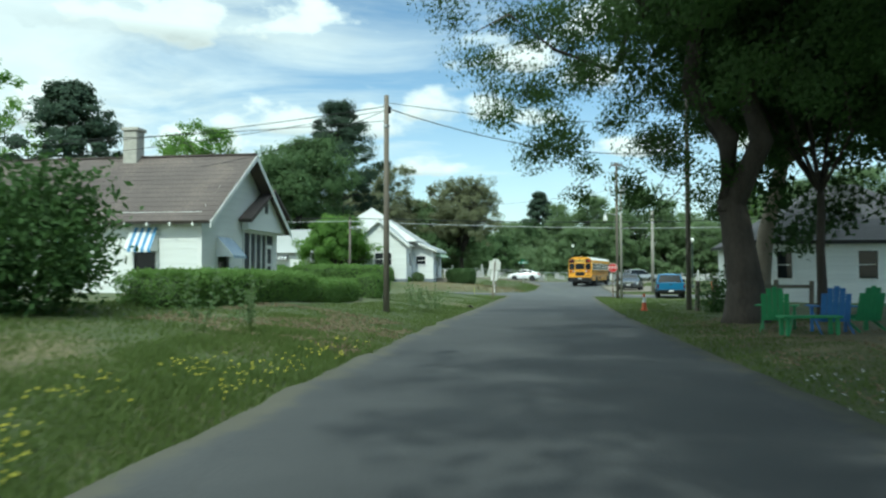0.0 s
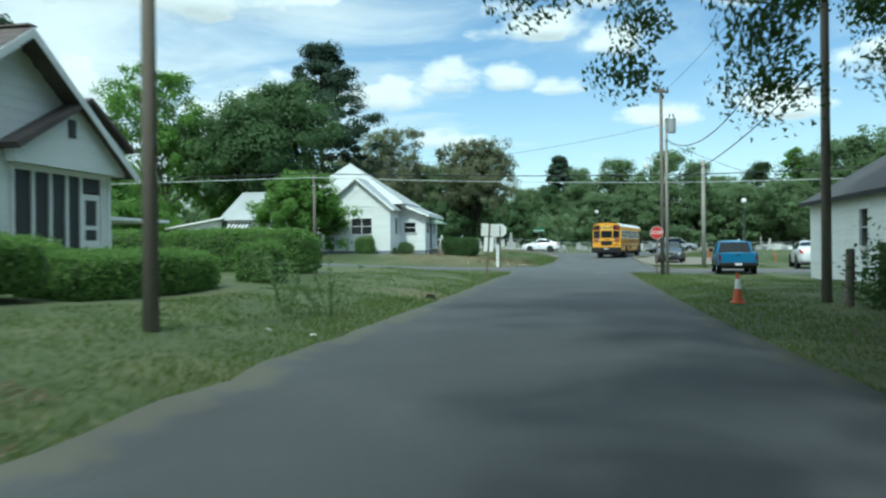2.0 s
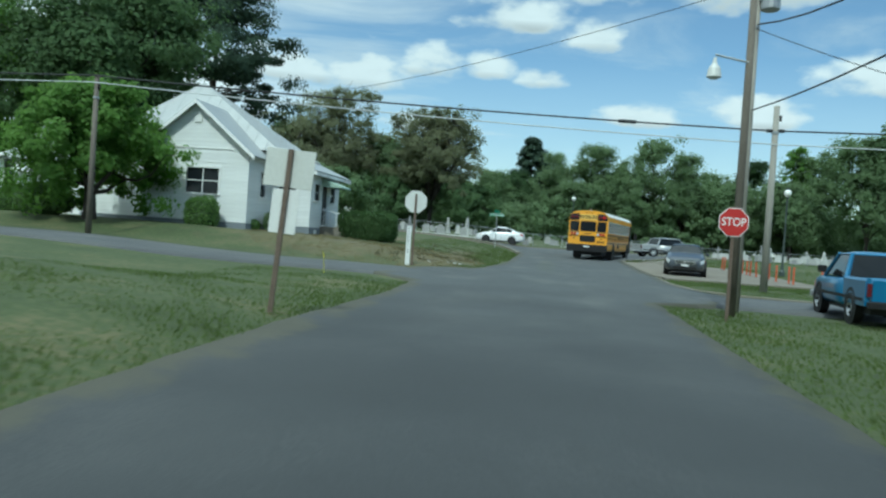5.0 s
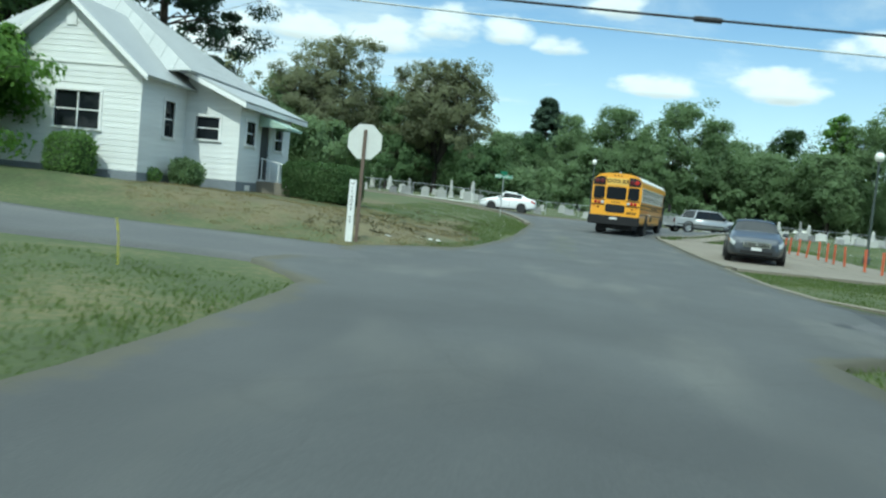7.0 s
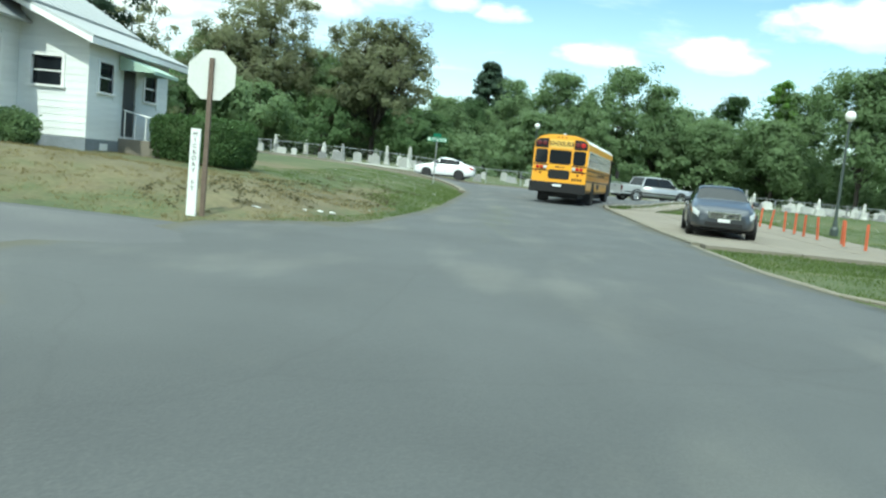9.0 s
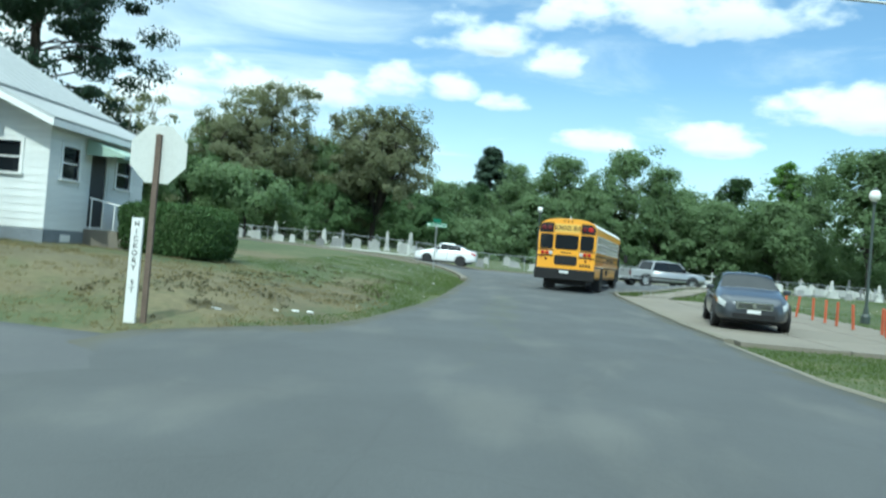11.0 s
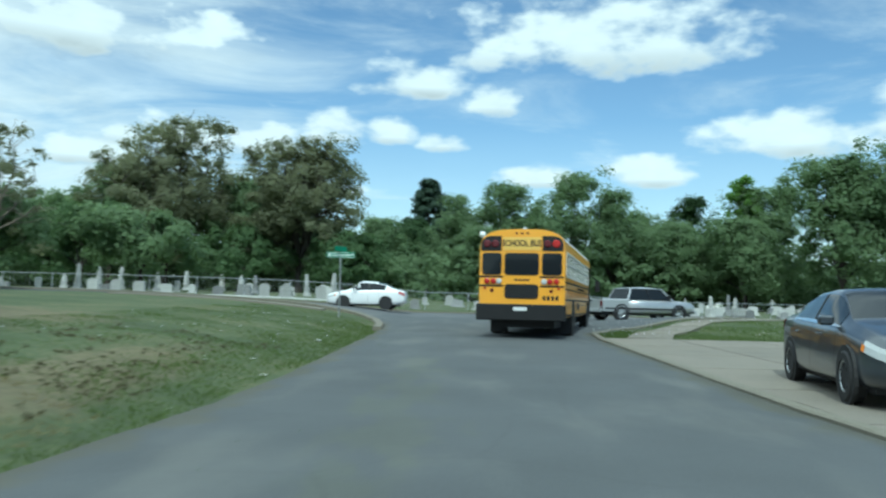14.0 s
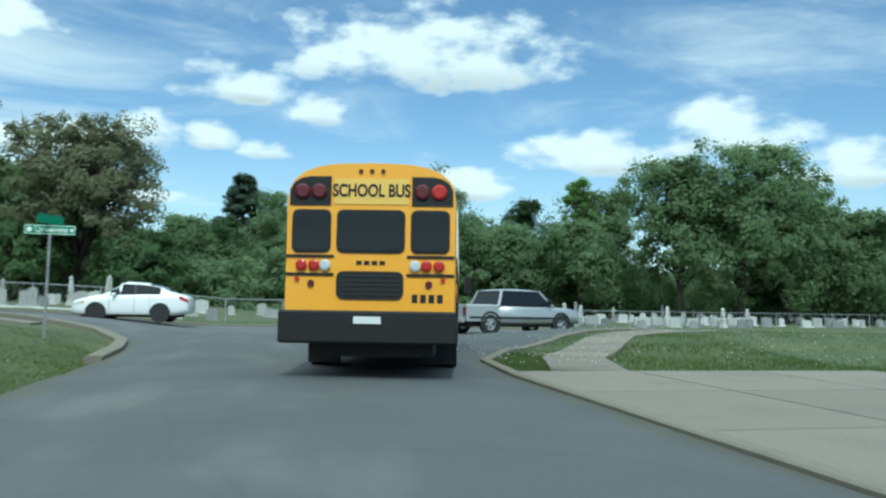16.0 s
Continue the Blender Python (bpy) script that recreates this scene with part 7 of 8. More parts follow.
BUS = (2.05, 82.9, 13.0)
school_bus()
sedan("dark grey four-door saloon with chrome grille stopped on the concrete apron", 6.25, 72.0, 170, M["car_grey"])
sedan("white saloon passing on the cross road", -4.7, 104.2, 86, M["car_white"], 4.3, 0.87, roof=1.50, fast=0.3)
sedan("white saloon parked on the grass beside the white house", 11.9, 57.4, -8, M["car_white"], 4.7, 0.9, roof=1.4)
blue = pickup("bright blue pickup truck parked on the grass verge", 6.85, 51.4, -5, M["car_blue"], 5.0, 0.92)
blue.matrix_basis = blue.matrix_basis @ Matrix.Diagonal((0.9, 0.92, 0.9, 1))
pickup("silver crew-cab pickup on the cross road", 9.3, 100.2, -69, M["car_silver"], 5.4, 0.96, crew=True, closed=True)

# ---- poles, wires, signs ----
def utility_pole(label, x, y, top, r=0.14, material=None, arm=None, lamp=None, transformer=None, lean=(0, 0), guard=False):
    z = ground_z(x, y)
    p = thing("utility_pole", label, "utility pole", x, y, z)
    h = top - z
    m = material or M["wood_pole"]
    part("shaft", tube((0, 0, -0.3), (lean[0], lean[1], h), r, r * 0.72, 12), m, p, smooth_=True)
    if arm:
        zz, half, ang = arm
        d = Vector((math.cos(radians(ang)), math.sin(radians(ang)), 0)) * half
        c = part("cross_arm", prism(((-0.05, zz - z - 0.06), (0.05, zz - z - 0.06), (0.05, zz - z + 0.06), (-0.05, zz - z + 0.06)), -half, half, "y"), m, p)
        c.matrix_basis = pose(lean[0], lean[1] - r, 0, 0, 0, ang - 90)
        for k in (-0.9, -0.35, 0.35, 0.9):
            part("insulator", lathe([(0.02, 0), (0.035, 0.04), (0.025, 0.08), (0.035, 0.12), (0.015, 0.15)], 8, (lean[0] + d.x * k, lean[1] - r + d.y * k, zz - z + 0.06)), M["bus_black"], p)
    if lamp:
        zz, out = lamp
        part("lamp_arm", tube((0, -0.05, zz - z + 0.15), (out, -0.1, zz - z + 0.28), 0.022, seg=6), M["steel"], p)
        part("lamp_head", lathe([(0.07, -0.22), (0.15, -0.18), (0.12, 0.0), (0.05, 0.1), (0.03, 0.22)], 12, (out, -0.1, zz - z)), M["sign_back"], p)
    if transformer:
        zz, side = transformer
        can = part("transformer", lathe([(0.17, 0), (0.2, 0.03), (0.2, 0.62), (0.21, 0.64), (0.17, 0.72)], 16, (side, -0.1, zz - z)), M["steel"], p, "grey transformer can")
        for k in (-0.08, 0.08):
            part("bushing", lathe([(0.03, 0), (0.045, 0.04), (0.03, 0.08), (0.04, 0.12), (0.02, 0.2)], 8, (side + k, -0.1, zz - z + 0.7)), M["bus_black"], can)
        part("bracket", box(0, -0.16, zz - z + 0.2, side, -0.04, zz - z + 0.26), M["steel"], p)
    part("hardware_band", lathe([(r * 0.95, 0), (r * 0.95, 0.08)], 10, (lean[0] * 0.85, lean[1] * 0.85, h * 0.85)), M["steel"], p)
    part("insulator", lathe([(0.03, 0), (0.05, 0.05), (0.035, 0.1), (0.05, 0.15), (0.02, 0.2)], 8, (lean[0] + r, lean[1] - 0.02, h - 0.5)), M["bus_black"], p)
    return p


def wire(label, pts, r=0.012, sag=0.3, material=None, boxes=()):
    """A cable that hangs through its points, with sag in each span."""
    w = thing("overhead_wire", label, "overhead wire", *pts[0])
    o = Vector(pts[0])
    bm = bmesh.new()
    rings = []
    line = []
    for a, b in zip(pts, pts[1:]):
        a, b = Vector(a), Vector(b)
        n = 14
        line += [a.lerp(b, i / n) - Vector((0, 0, 4 * sag * (i / n) * (1 - i / n))) for i in range(n)]
    line.append(Vector(pts[-1]))
    for i, p in enumerate(line):
        t = (line[min(i + 1, len(line) - 1)] - line[max(i - 1, 0)]).normalized()
        s = t.cross(Vector((0, 0, 1))).normalized()
        u = s.cross(t)
        rings.append([bm.verts.new(p - o + (s * math.cos(k * math.pi * 2 / 5) + u * math.sin(k * math.pi * 2 / 5)) * r) for k in range(5)])
    for a, b in zip(rings, rings[1:]):
        for k in range(5):
            bm.faces.new((a[k], a[(k + 1) % 5], b[(k + 1) % 5], b[k]))
    bm.faces.new(rings[0][::-1])
    bm.faces.new(rings[-1])
    part("cable", bm, material or M["wire"], w)
    for bx in boxes:
        i = min(range(len(line) - 1), key=lambda k: abs(line[k].x - bx))
        a, b = line[i], line[i + 1]
        t = (b - a).normalized()
        part("splice_box", tube(a - o - t * 0.28, a - o + t * 0.28, 0.06, 0.06, 10), M["wire"], w)
    return w


def octagon(r, y0, y1, cz):
    return prism([(r * math.cos(math.pi / 8 + i * math.pi / 4), cz + r * math.sin(math.pi / 8 + i * math.pi / 4)) for i in range(8)], y0, y1, "y")


def build_poles():
    utility_pole("weathered brown wooden utility pole on the lawn", -4.68, 20.9, 6.3, 0.09)
    utility_pole("dark wooden utility pole under the oak", 4.6, 29.4, 8.0, 0.1)
    utility_pole("tall wooden utility pole with short cross-arm and street lamp", 3.52, 49.9, 8.42, 0.092, arm=(8.25, 0.36, 25), lamp=(5.0, -0.7))
    utility_pole("pale wooden pole carrying a grey transformer", 3.84, 50.9, 7.2, 0.078, M["wood_grey"], transformer=(6.5, 0.23))
    utility_pole("short grey wooden service pole", 6.85, 60.3, 6.2, 0.13, M["wood_grey"])
    utility_pole("brown wooden utility pole before the cottage", -15.8, 57.9, 5.82, 0.105)
    utility_pole("thin grey wooden pole behind the hedge", -27.0, 52.0, 7.6, 0.1, M["wood_grey"])
    thick = "thick black overhead cable with splice boxes"
    thin = "thin black overhead service wire"
    pale = "pale overhead cable along the side street"
    wire(thick, [(-70, 64, 6.6), (-15.8, 57.8, 5.78), (6.85, 60.3, 5.38), (45, 60, 6.4)], 0.028, 0.12, boxes=(2.6, 7.8))
    wire(pale, [(-70, 63.8, 6.2), (-15.8, 57.7, 5.54), (6.85, 60.2, 4.92), (60, 60.0, 5.4)], 0.02, 0.12, M["wire_pale"])
    wire(thin, [(-4.68, 20.9, 5.95), (4.6, 29.4, 5.9)], 0.014, 0.55)
    wire(thin, [(-4.68, 20.9, 6.1), (4.6, 29.4, 7.0)], 0.009, 0.25)
    wire(thin, [(-4.68, 20.9, 5.9), (-11.8, 24.5, 5.0)], 0.010, 0.2)
    wire(thin, [(-4.68, 20.9, 6.0), (-26, 28.6, 6.7)], 0.012, 0.35)
    wire(thin, [(-4.68, 20.9, 5.9), (-26, 27.6, 5.9)], 0.009, 0.4)
    wire(thin, [(-4.68, 20.9, 5.6), (-28, 17.0, 5.0)], 0.009, 0.35)
    wire(thick, [(3.84, 50.8, 6.2), (4.6, 29.4, 6.65)], 0.018, 1.44)
    wire(thin, [(3.84, 50.8, 4.35), (4.6, 29.4, 4.85)], 0.016, 0.52)
    wire(thin, [(3.52, 49.9, 6.75), (-16, 75, 8.2)], 0.009, 0.5)
    wire(thin, [(3.52, 49.9, 8.2), (4.6, 29.4, 7.9)], 0.008, 0.3)
    wire(thin, [(3.84, 50.8, 6.1), (9.4, 46.4, 3.3)], 0.009, 0.2)


def build_signs():
    x, y = -3.62, 42.4
    s = thing("road_sign", "two blank pale sign backs on a leaning rusty post", "road sign", x, y, ground_z(x, y), 0)
    s.matrix_basis = s.matrix_basis @ pose(0, 0, 0, 0, 4, 4)
    part("post", box(-0.03, -0.02, -0.3, 0.03, 0.02, 2.02), M["rust"], s)
    part("plate", box(-0.31, 0.022, 1.55, 0.31, 0.03, 2.02), M["sign_back"], s, "pale sign back", bevel=0.003)
    part("plate", box(-0.17, 0.022, 0.98, 0.17, 0.03, 1.52), M["sign_white"], s, bevel=0.003)
    x, y = -4.82, 59.2
    s = thing("stop_sign", "bare metal back of an octagonal stop sign on a rusty post", "stop sign", x, y, ground_z(x, y) + 0.02)
    part("post", box(-0.035, -0.02, -0.3, 0.035, 0.02, 2.5 - ground_z(x, y)), M["rust"], s)
    part("plate", octagon(0.40, 0.022, 0.028, 2.25 - ground_z(x, y)), M["sign_back"], s, "pale octagonal back")
    x = -4.97
    s = thing("street_marker", "white upright marker board with a column of dark letter bars", "street marker", x, y - 0.06, ground_z(x, y))
    part("board", box(-0.075, -0.02, -0.2, 0.075, 0.02, 1.32), M["sign_white"], s, bevel=0.004)
    for k, ch in enumerate("HICKORY ST"):
        if ch != " ":
            text_on("lettering", ch, 0.092, s, Matrix.Translation((0, -0.022, 1.24 - 0.092 * k)) @ Euler((radians(90), 0, 0)).to_matrix().to_4x4(), M["bus_black"], 0.001, "black letter of the street name" if k == 0 else "")
    x, y = 3.16, 48.6
    s = thing("stop_sign", "red octagonal stop sign on a steel post", "stop sign", x, y, ground_z(x, y))
    zc = 1.835 - ground_z(x, y)
    part("post", box(-0.03, 0.012, -0.3, 0.03, 0.045, zc + 0.3), M["rust"], s)
    part("border", octagon(0.295, 0.0, 0.008, zc), M["sign_white"], s)
    part("face", octagon(0.277, -0.006, 0.004, zc), M["stop_red"], s)
    text_on("lettering", "STOP", 0.22, s, Matrix.Translation((0, -0.008, zc)) @ Euler((radians(90), 0, 0)).to_matrix().to_4x4(), M["sign_white"], 0.002, "white lettering STOP", 0.85)
    x, y = -4.2, 90.4
    s = thing("street_sign", "green street name sign on a thin steel post", "street sign", x, y, ground_z(x, y))
    zt = 2.82 - ground_z(x, y)
    part("post", tube((0, 0, -0.3), (0, 0, zt), 0.03, seg=8), M["steel"], s)
    pl = part("name_plate", box(-0.53, -0.006, zt - 0.02, 0.53, 0.006, zt + 0.20), M["sign_green"], s, "green plate with white border", bevel=0.003)
    bm = bmesh.new()
    for q in ((-0.515, zt - 0.005, 0.515, zt + 0.007), (-0.515, zt + 0.173, 0.515, zt + 0.185), (-0.515, zt, -0.503, zt + 0.18), (0.503, zt, 0.515, zt + 0.18)):
        box(q[0], -0.0085, q[1], q[2], -0.006, q[3], bm)
    part("border", bm, M["sign_white"], pl)
    part("emblem", lathe([(0.055, 0), (0.055, -0.003)], 14, (-0.42, -0.0065, zt + 0.09), "y"), M["sign_white"], pl)
    text_on("lettering", "University", 0.165, pl, Matrix.Translation((0.03, -0.009, zt + 0.09)) @ Euler((radians(90), 0, 0)).to_matrix().to_4x4(), M["sign_white"], 0.001, "white lettering University")
    part("letter_bar", box(0.41, -0.009, zt + 0.06, 0.48, -0.0065, zt + 0.12), M["sign_white"], pl)
    p2 = part("name_plate", box(-0.006, -0.38, zt + 0.22, 0.006, 0.38, zt + 0.42), M["sign_green"], s)
    p2.matrix_basis = pose(0, 0, 0, 0, 0, -28)
    for k in range(4):
        part("letter_bar", box(-0.009, -0.28 + 0.15 * k, zt + 0.28, -0.0065, -0.17 + 0.15 * k, zt + 0.36), M["sign_white"], p2)


def lamp_post(x, y, top, label):
    z = ground_z(x, y)
    l = thing("lamp_post", label, "lamp post", x, y, z, group="cemetery lamp posts")
    h = top - z
    part("base", lathe([(0.16, 0), (0.16, 0.25), (0.1, 0.35), (0.08, 0.6)], 12), M["lamp_post"], l)
    part("column", tube((0, 0, 0.55), (0, 0, h - 0.5), 0.06, 0.045, 12), M["lamp_post"], l)
    part("collar", lathe([(0.05, 0), (0.1, 0.04), (0.07, 0.1)], 12, (0, 0, h - 0.55)), M["lamp_post"], l)
    part("globe", lathe([(0.09, 0), (0.19, 0.12), (0.2, 0.25), (0.13, 0.4)], 14, (0, 0, h - 0.46)), M["lamp_globe"], l, "milky white globe", smooth_=True)
    part("cap", lathe([(0.14, 0), (0.08, 0.06), (0.02, 0.14)], 12, (0, 0, h - 0.07)), M["lamp_post"], l)


# ---- cemetery ----
FENCE = [(-75, 107), (-40, 109), (-10, 113.5), (2, 116.2), (12, 119), (30, 125), (75, 140)]


def fence_y(x):
    return float(np.interp(x, [p[0] for p in FENCE], [p[1] for p in FENCE]))


def headstone(kind, rng):
    """One gravestone mesh of a kind, standing at the origin."""
    bm = bmesh.new()
    if kind == "slab":
        w, h, t = 0.24 + 0.16 * rng.random(), 0.55 + 0.5 * rng.random(), 0.09
        prof = [(-w, 0), (w, 0), (w, h * 0.8)] + [(w * math.cos(a), h * 0.8 + h * 0.22 * math.sin(a)) for a in np.linspace(0.3, math.pi - 0.3, 6)] + [(-w, h * 0.8)]
        prism(prof, -t, t, "y", bm)
        box(-w - 0.1, -0.2, -0.1, w + 0.1, 0.2, 0.1, bm)
    elif kind == "block":
        w, h = 0.3 + 0.25 * rng.random(), 0.5 + 0.3 * rng.random()
        prism([(-w, 0.15), (w, 0.15), (w * 0.98, h), (w * 0.6, h + 0.07), (-w * 0.6, h + 0.07), (-w * 0.98, h)], -0.14, 0.14, "y", bm)
        box(-w - 0.15, -0.24, -0.1, w + 0.15, 0.24, 0.15, bm)
    elif kind == "obelisk":
        h = 1.3 + 0.9 * rng.random()
        box(-0.4, -0.4, -0.1, 0.4, 0.4, 0.22, bm)
        box(-0.28, -0.28, 0.22, 0.28, 0.28, 0.6, bm)
        lathe([(0.27, 0.6), (0.16, h), (0.01, h + 0.2)], 4, bm=bm)
    elif kind == "cross":
        h = 1.2 + 0.6 * rng.random()
        box(-0.3, -0.22, -0.1, 0.3, 0.22, 0.25, bm)
        box(-0.07, -0.06, 0.25, 0.07, 0.06, h, bm)
        box(-0.3, -0.06, h - 0.42, 0.3, 0.06, h - 0.28, bm)
    else:
        h = 1.3 + 0.5 * rng.random()
        lathe([(0.36, -0.1), (0.36, 0.2), (0.26, 0.24), (0.26, 0.62), (0.32, 0.68), (0.14, 0.74), (0.2, 0.95), (0.12, h), (0.16, h + 0.08), (0.04, h + 0.22)], 8, bm=bm)
    return bm


def build_cemetery():
    rng = np.random.default_rng(5)
    kinds = ("slab", "block", "obelisk", "cross", "urn")
    labels = {"slab": "pale round-topped upright headstone on the grass", "block": "broad low granite gravestone on the grass", "obelisk": "slender pale obelisk monument in the cemetery",
              "cross": "pale stone cross on a plinth in the cemetery", "urn": "pale turned monument with an urn top"}
    masters = {}
    for k in kinds:
        for v in range(3):
            for m in ("stone", "stone_dark"):
                t = thing("gravestone", labels[k] if m == "stone" else labels[k].replace("pale", "grey"), "gravestone", group="cemetery gravestones")
                part("stone", headstone(k, rng), M[m], t)
                masters[k, v, m] = t
    used = set()
    spots = []
    for i in range(210):
        x = rng.uniform(-62, 62)
        y = fence_y(x) + 1.5 + 24 * rng.random() ** 1.4
        if any((x - a) ** 2 + (y - b) ** 2 < 2.0 for a, b in spots) or (x < -6 and rng.random() < 0.45):
            continue
        spots.append((x, y))
        k = rng.choice(kinds, p=(0.52, 0.34, 0.04, 0.03, 0.07))
        key = (k, int(rng.integers(3)), "stone" if rng.random() < 0.72 else "stone_dark")
        m = pose(x, y, ground_z(x, y), rng.normal() * 1.5, rng.normal() * 1.5, rng.normal() * 9)
        if key in used:
            copy_thing(masters[key], m)
        else:
            masters[key].matrix_basis = m
            used.add(key)
    for key, t in masters.items():
        if key not in used:
            for c in list(t.children):
                bpy.data.objects.remove(c)
            bpy.data.objects.remove(t)
    for x, y, hh in ((-28.2, 155, 3.0), (-32.2, 154, 2.4), (-39.6, 153, 2.7), (-42.3, 153, 2.8), (-24.5, 150, 1.9), (-44.9, 150, 1.7), (-36.4, 156, 2.2)):
        t = thing("gravestone", "tall slender pale obelisk on a stepped base", "gravestone", x, y, ground_z(x, y), 12, "cemetery gravestones")
        part("base", box(-0.42, -0.42, -0.1, 0.42, 0.42, 0.3), M["stone"], t, bevel=0.02)
        part("plinth", box(-0.3, -0.3, 0.3, 0.3, 0.3, 0.75), M["stone"], t, bevel=0.02)
        part("shaft", lathe([(0.34, 0.75), (0.2, hh - 0.3), (0.01, hh)], 4), M["stone"], t)
    for i, (x, k) in enumerate(((19, 1.1), (21.5, 1.5), (24.5, 1.2), (27.5, 1.4), (30, 1.0), (33, 1.7), (35.5, 1.2), (38.5, 1.3), (41, 1.5))):
        y = fence_y(x) + 2.5 + 1.7 * (i % 3)
        t = thing("gravestone", "broad low pale granite family gravestone", "gravestone", x, y, ground_z(x, y), 14, "cemetery gravestones")
        part("base", box(-0.5 * k - 0.12, -0.25, -0.1, 0.5 * k + 0.12, 0.25, 0.16), M["stone_dark"], t, bevel=0.015)
        part("stone", prism([(-0.5 * k, 0.16), (0.5 * k, 0.16), (0.5 * k, 0.72), (0.3 * k, 0.8), (-0.3 * k, 0.8), (-0.5 * k, 0.72)], -0.13, 0.13), M["stone"], t)
    c = thing("white_cross", "tall plain white cross behind the wire fence", "cross", 3.2, 121.0, ground_z(3.2, 121.0))
    part("upright", box(-0.07, -0.06, -0.2, 0.07, 0.06, 2.5), M["trim"], c, bevel=0.01)
    part("cross_bar", box(-0.62, -0.055, 1.85, 0.62, 0.055, 1.99), M["trim"], c, bevel=0.01)
    # chain-link fence
    f = thing("wire_fence", "grey chain-link fence round the cemetery", "fence", 0, 0, 0)
    xs = np.arange(-74, 75, 3.0)
    for x in xs:
        y = fence_y(x)
        part("post", tube((x, y, ground_z(x, y) - 0.2), (x, y, ground_z(x, y) + 1.25), 0.035, seg=6), M["steel"], f)
    for a, b in zip(xs, xs[1:]):
        pa, pb = Vector((a, fence_y(a), ground_z(a, fence_y(a)))), Vector((b, fence_y(b), ground_z(b, fence_y(b))))
        part("top_rail", tube(pa + Vector((0, 0, 1.22)), pb + Vector((0, 0, 1.22)), 0.025, seg=5), M["steel"], f)
    vs, fs = [], []
    for x in np.arange(-74, 73, 0.22):
        for s in (0, 1):
            xa, xb = (x, x + 1.1) if s == 0 else (x + 1.1, x)
            za, zb = ground_z(xa, fence_y(xa)) + 0.03, ground_z(xb, fence_y(xb)) + 1.2
            n = len(vs)
            vs += [(xa - 0.0025, fence_y(xa), za), (xa + 0.0025, fence_y(xa), za), (xb + 0.0025, fence_y(xb), zb), (xb - 0.0025, fence_y(xb), zb)]
            fs.append((n, n + 1, n + 2, n + 3))
    ob = new("wire_mesh", mesh_np("wire_mesh", np.array(vs), np.array(fs), M["steel"]))
    ob.parent = f
    tagged(ob, kind="stuff")
    strip_solid("low_wall", bent([(x, fence_y(x) - 1.2) for x in (-60, -40, -10, -4)], 2.0), 0.22, 0.12, M["stone"], "low whitewashed concrete edging wall", "low wall", "structure")
    lamp_post(1.75, 109.9, 5.75, "dark lamp post with a white globe at the cross road")
    lamp_post(12.8, 79.5, 5.1, "dark lamp post with a white globe beside the lot")
    lamp_post(-36.0, 108.6, 5.4, "dark lamp post with a white globe at the cross road")


# ---- yard things ----
def adirondack(x, y, rz, material, colour):
    c = thing("garden_chair", colour + " painted wooden slat chair on the bare ground", "chair", x, y, ground_z(x, y), rz, "painted garden chairs")
    for k in range(5):
        o = part("seat_slat", box(-0.29, -0.27 + 0.115 * k, 0.33 - 0.02 * k, 0.29, -0.165 + 0.115 * k, 0.355 - 0.02 * k), material, c)
    for k in range(5):
        h = 1.0 - 0.04 * abs(k - 2) ** 2
        o = part("back_slat", box(-0.28 + 0.115 * k, 0.0, 0, -0.175 + 0.115 * k, 0.022, h - 0.25), material, c)
        o.matrix_basis = pose(0, 0.30, 0.27, -16)
    for s in (-1, 1):
        part("front_leg", box(s * 0.33 - 0.025, -0.3, 0, s * 0.33 + 0.025, -0.2, 0.56), material, c)
        part("rear_leg", prism(((-0.28, 0.34), (0.5, 0.0), (0.58, 0.0), (-0.2, 0.42)), s * 0.305 - 0.012, s * 0.305 + 0.012, "x"), material, c)
        part("armrest", box(s * 0.36 - 0.07, -0.36, 0.56, s * 0.36 + 0.07, 0.36, 0.585), material, c)
    return c


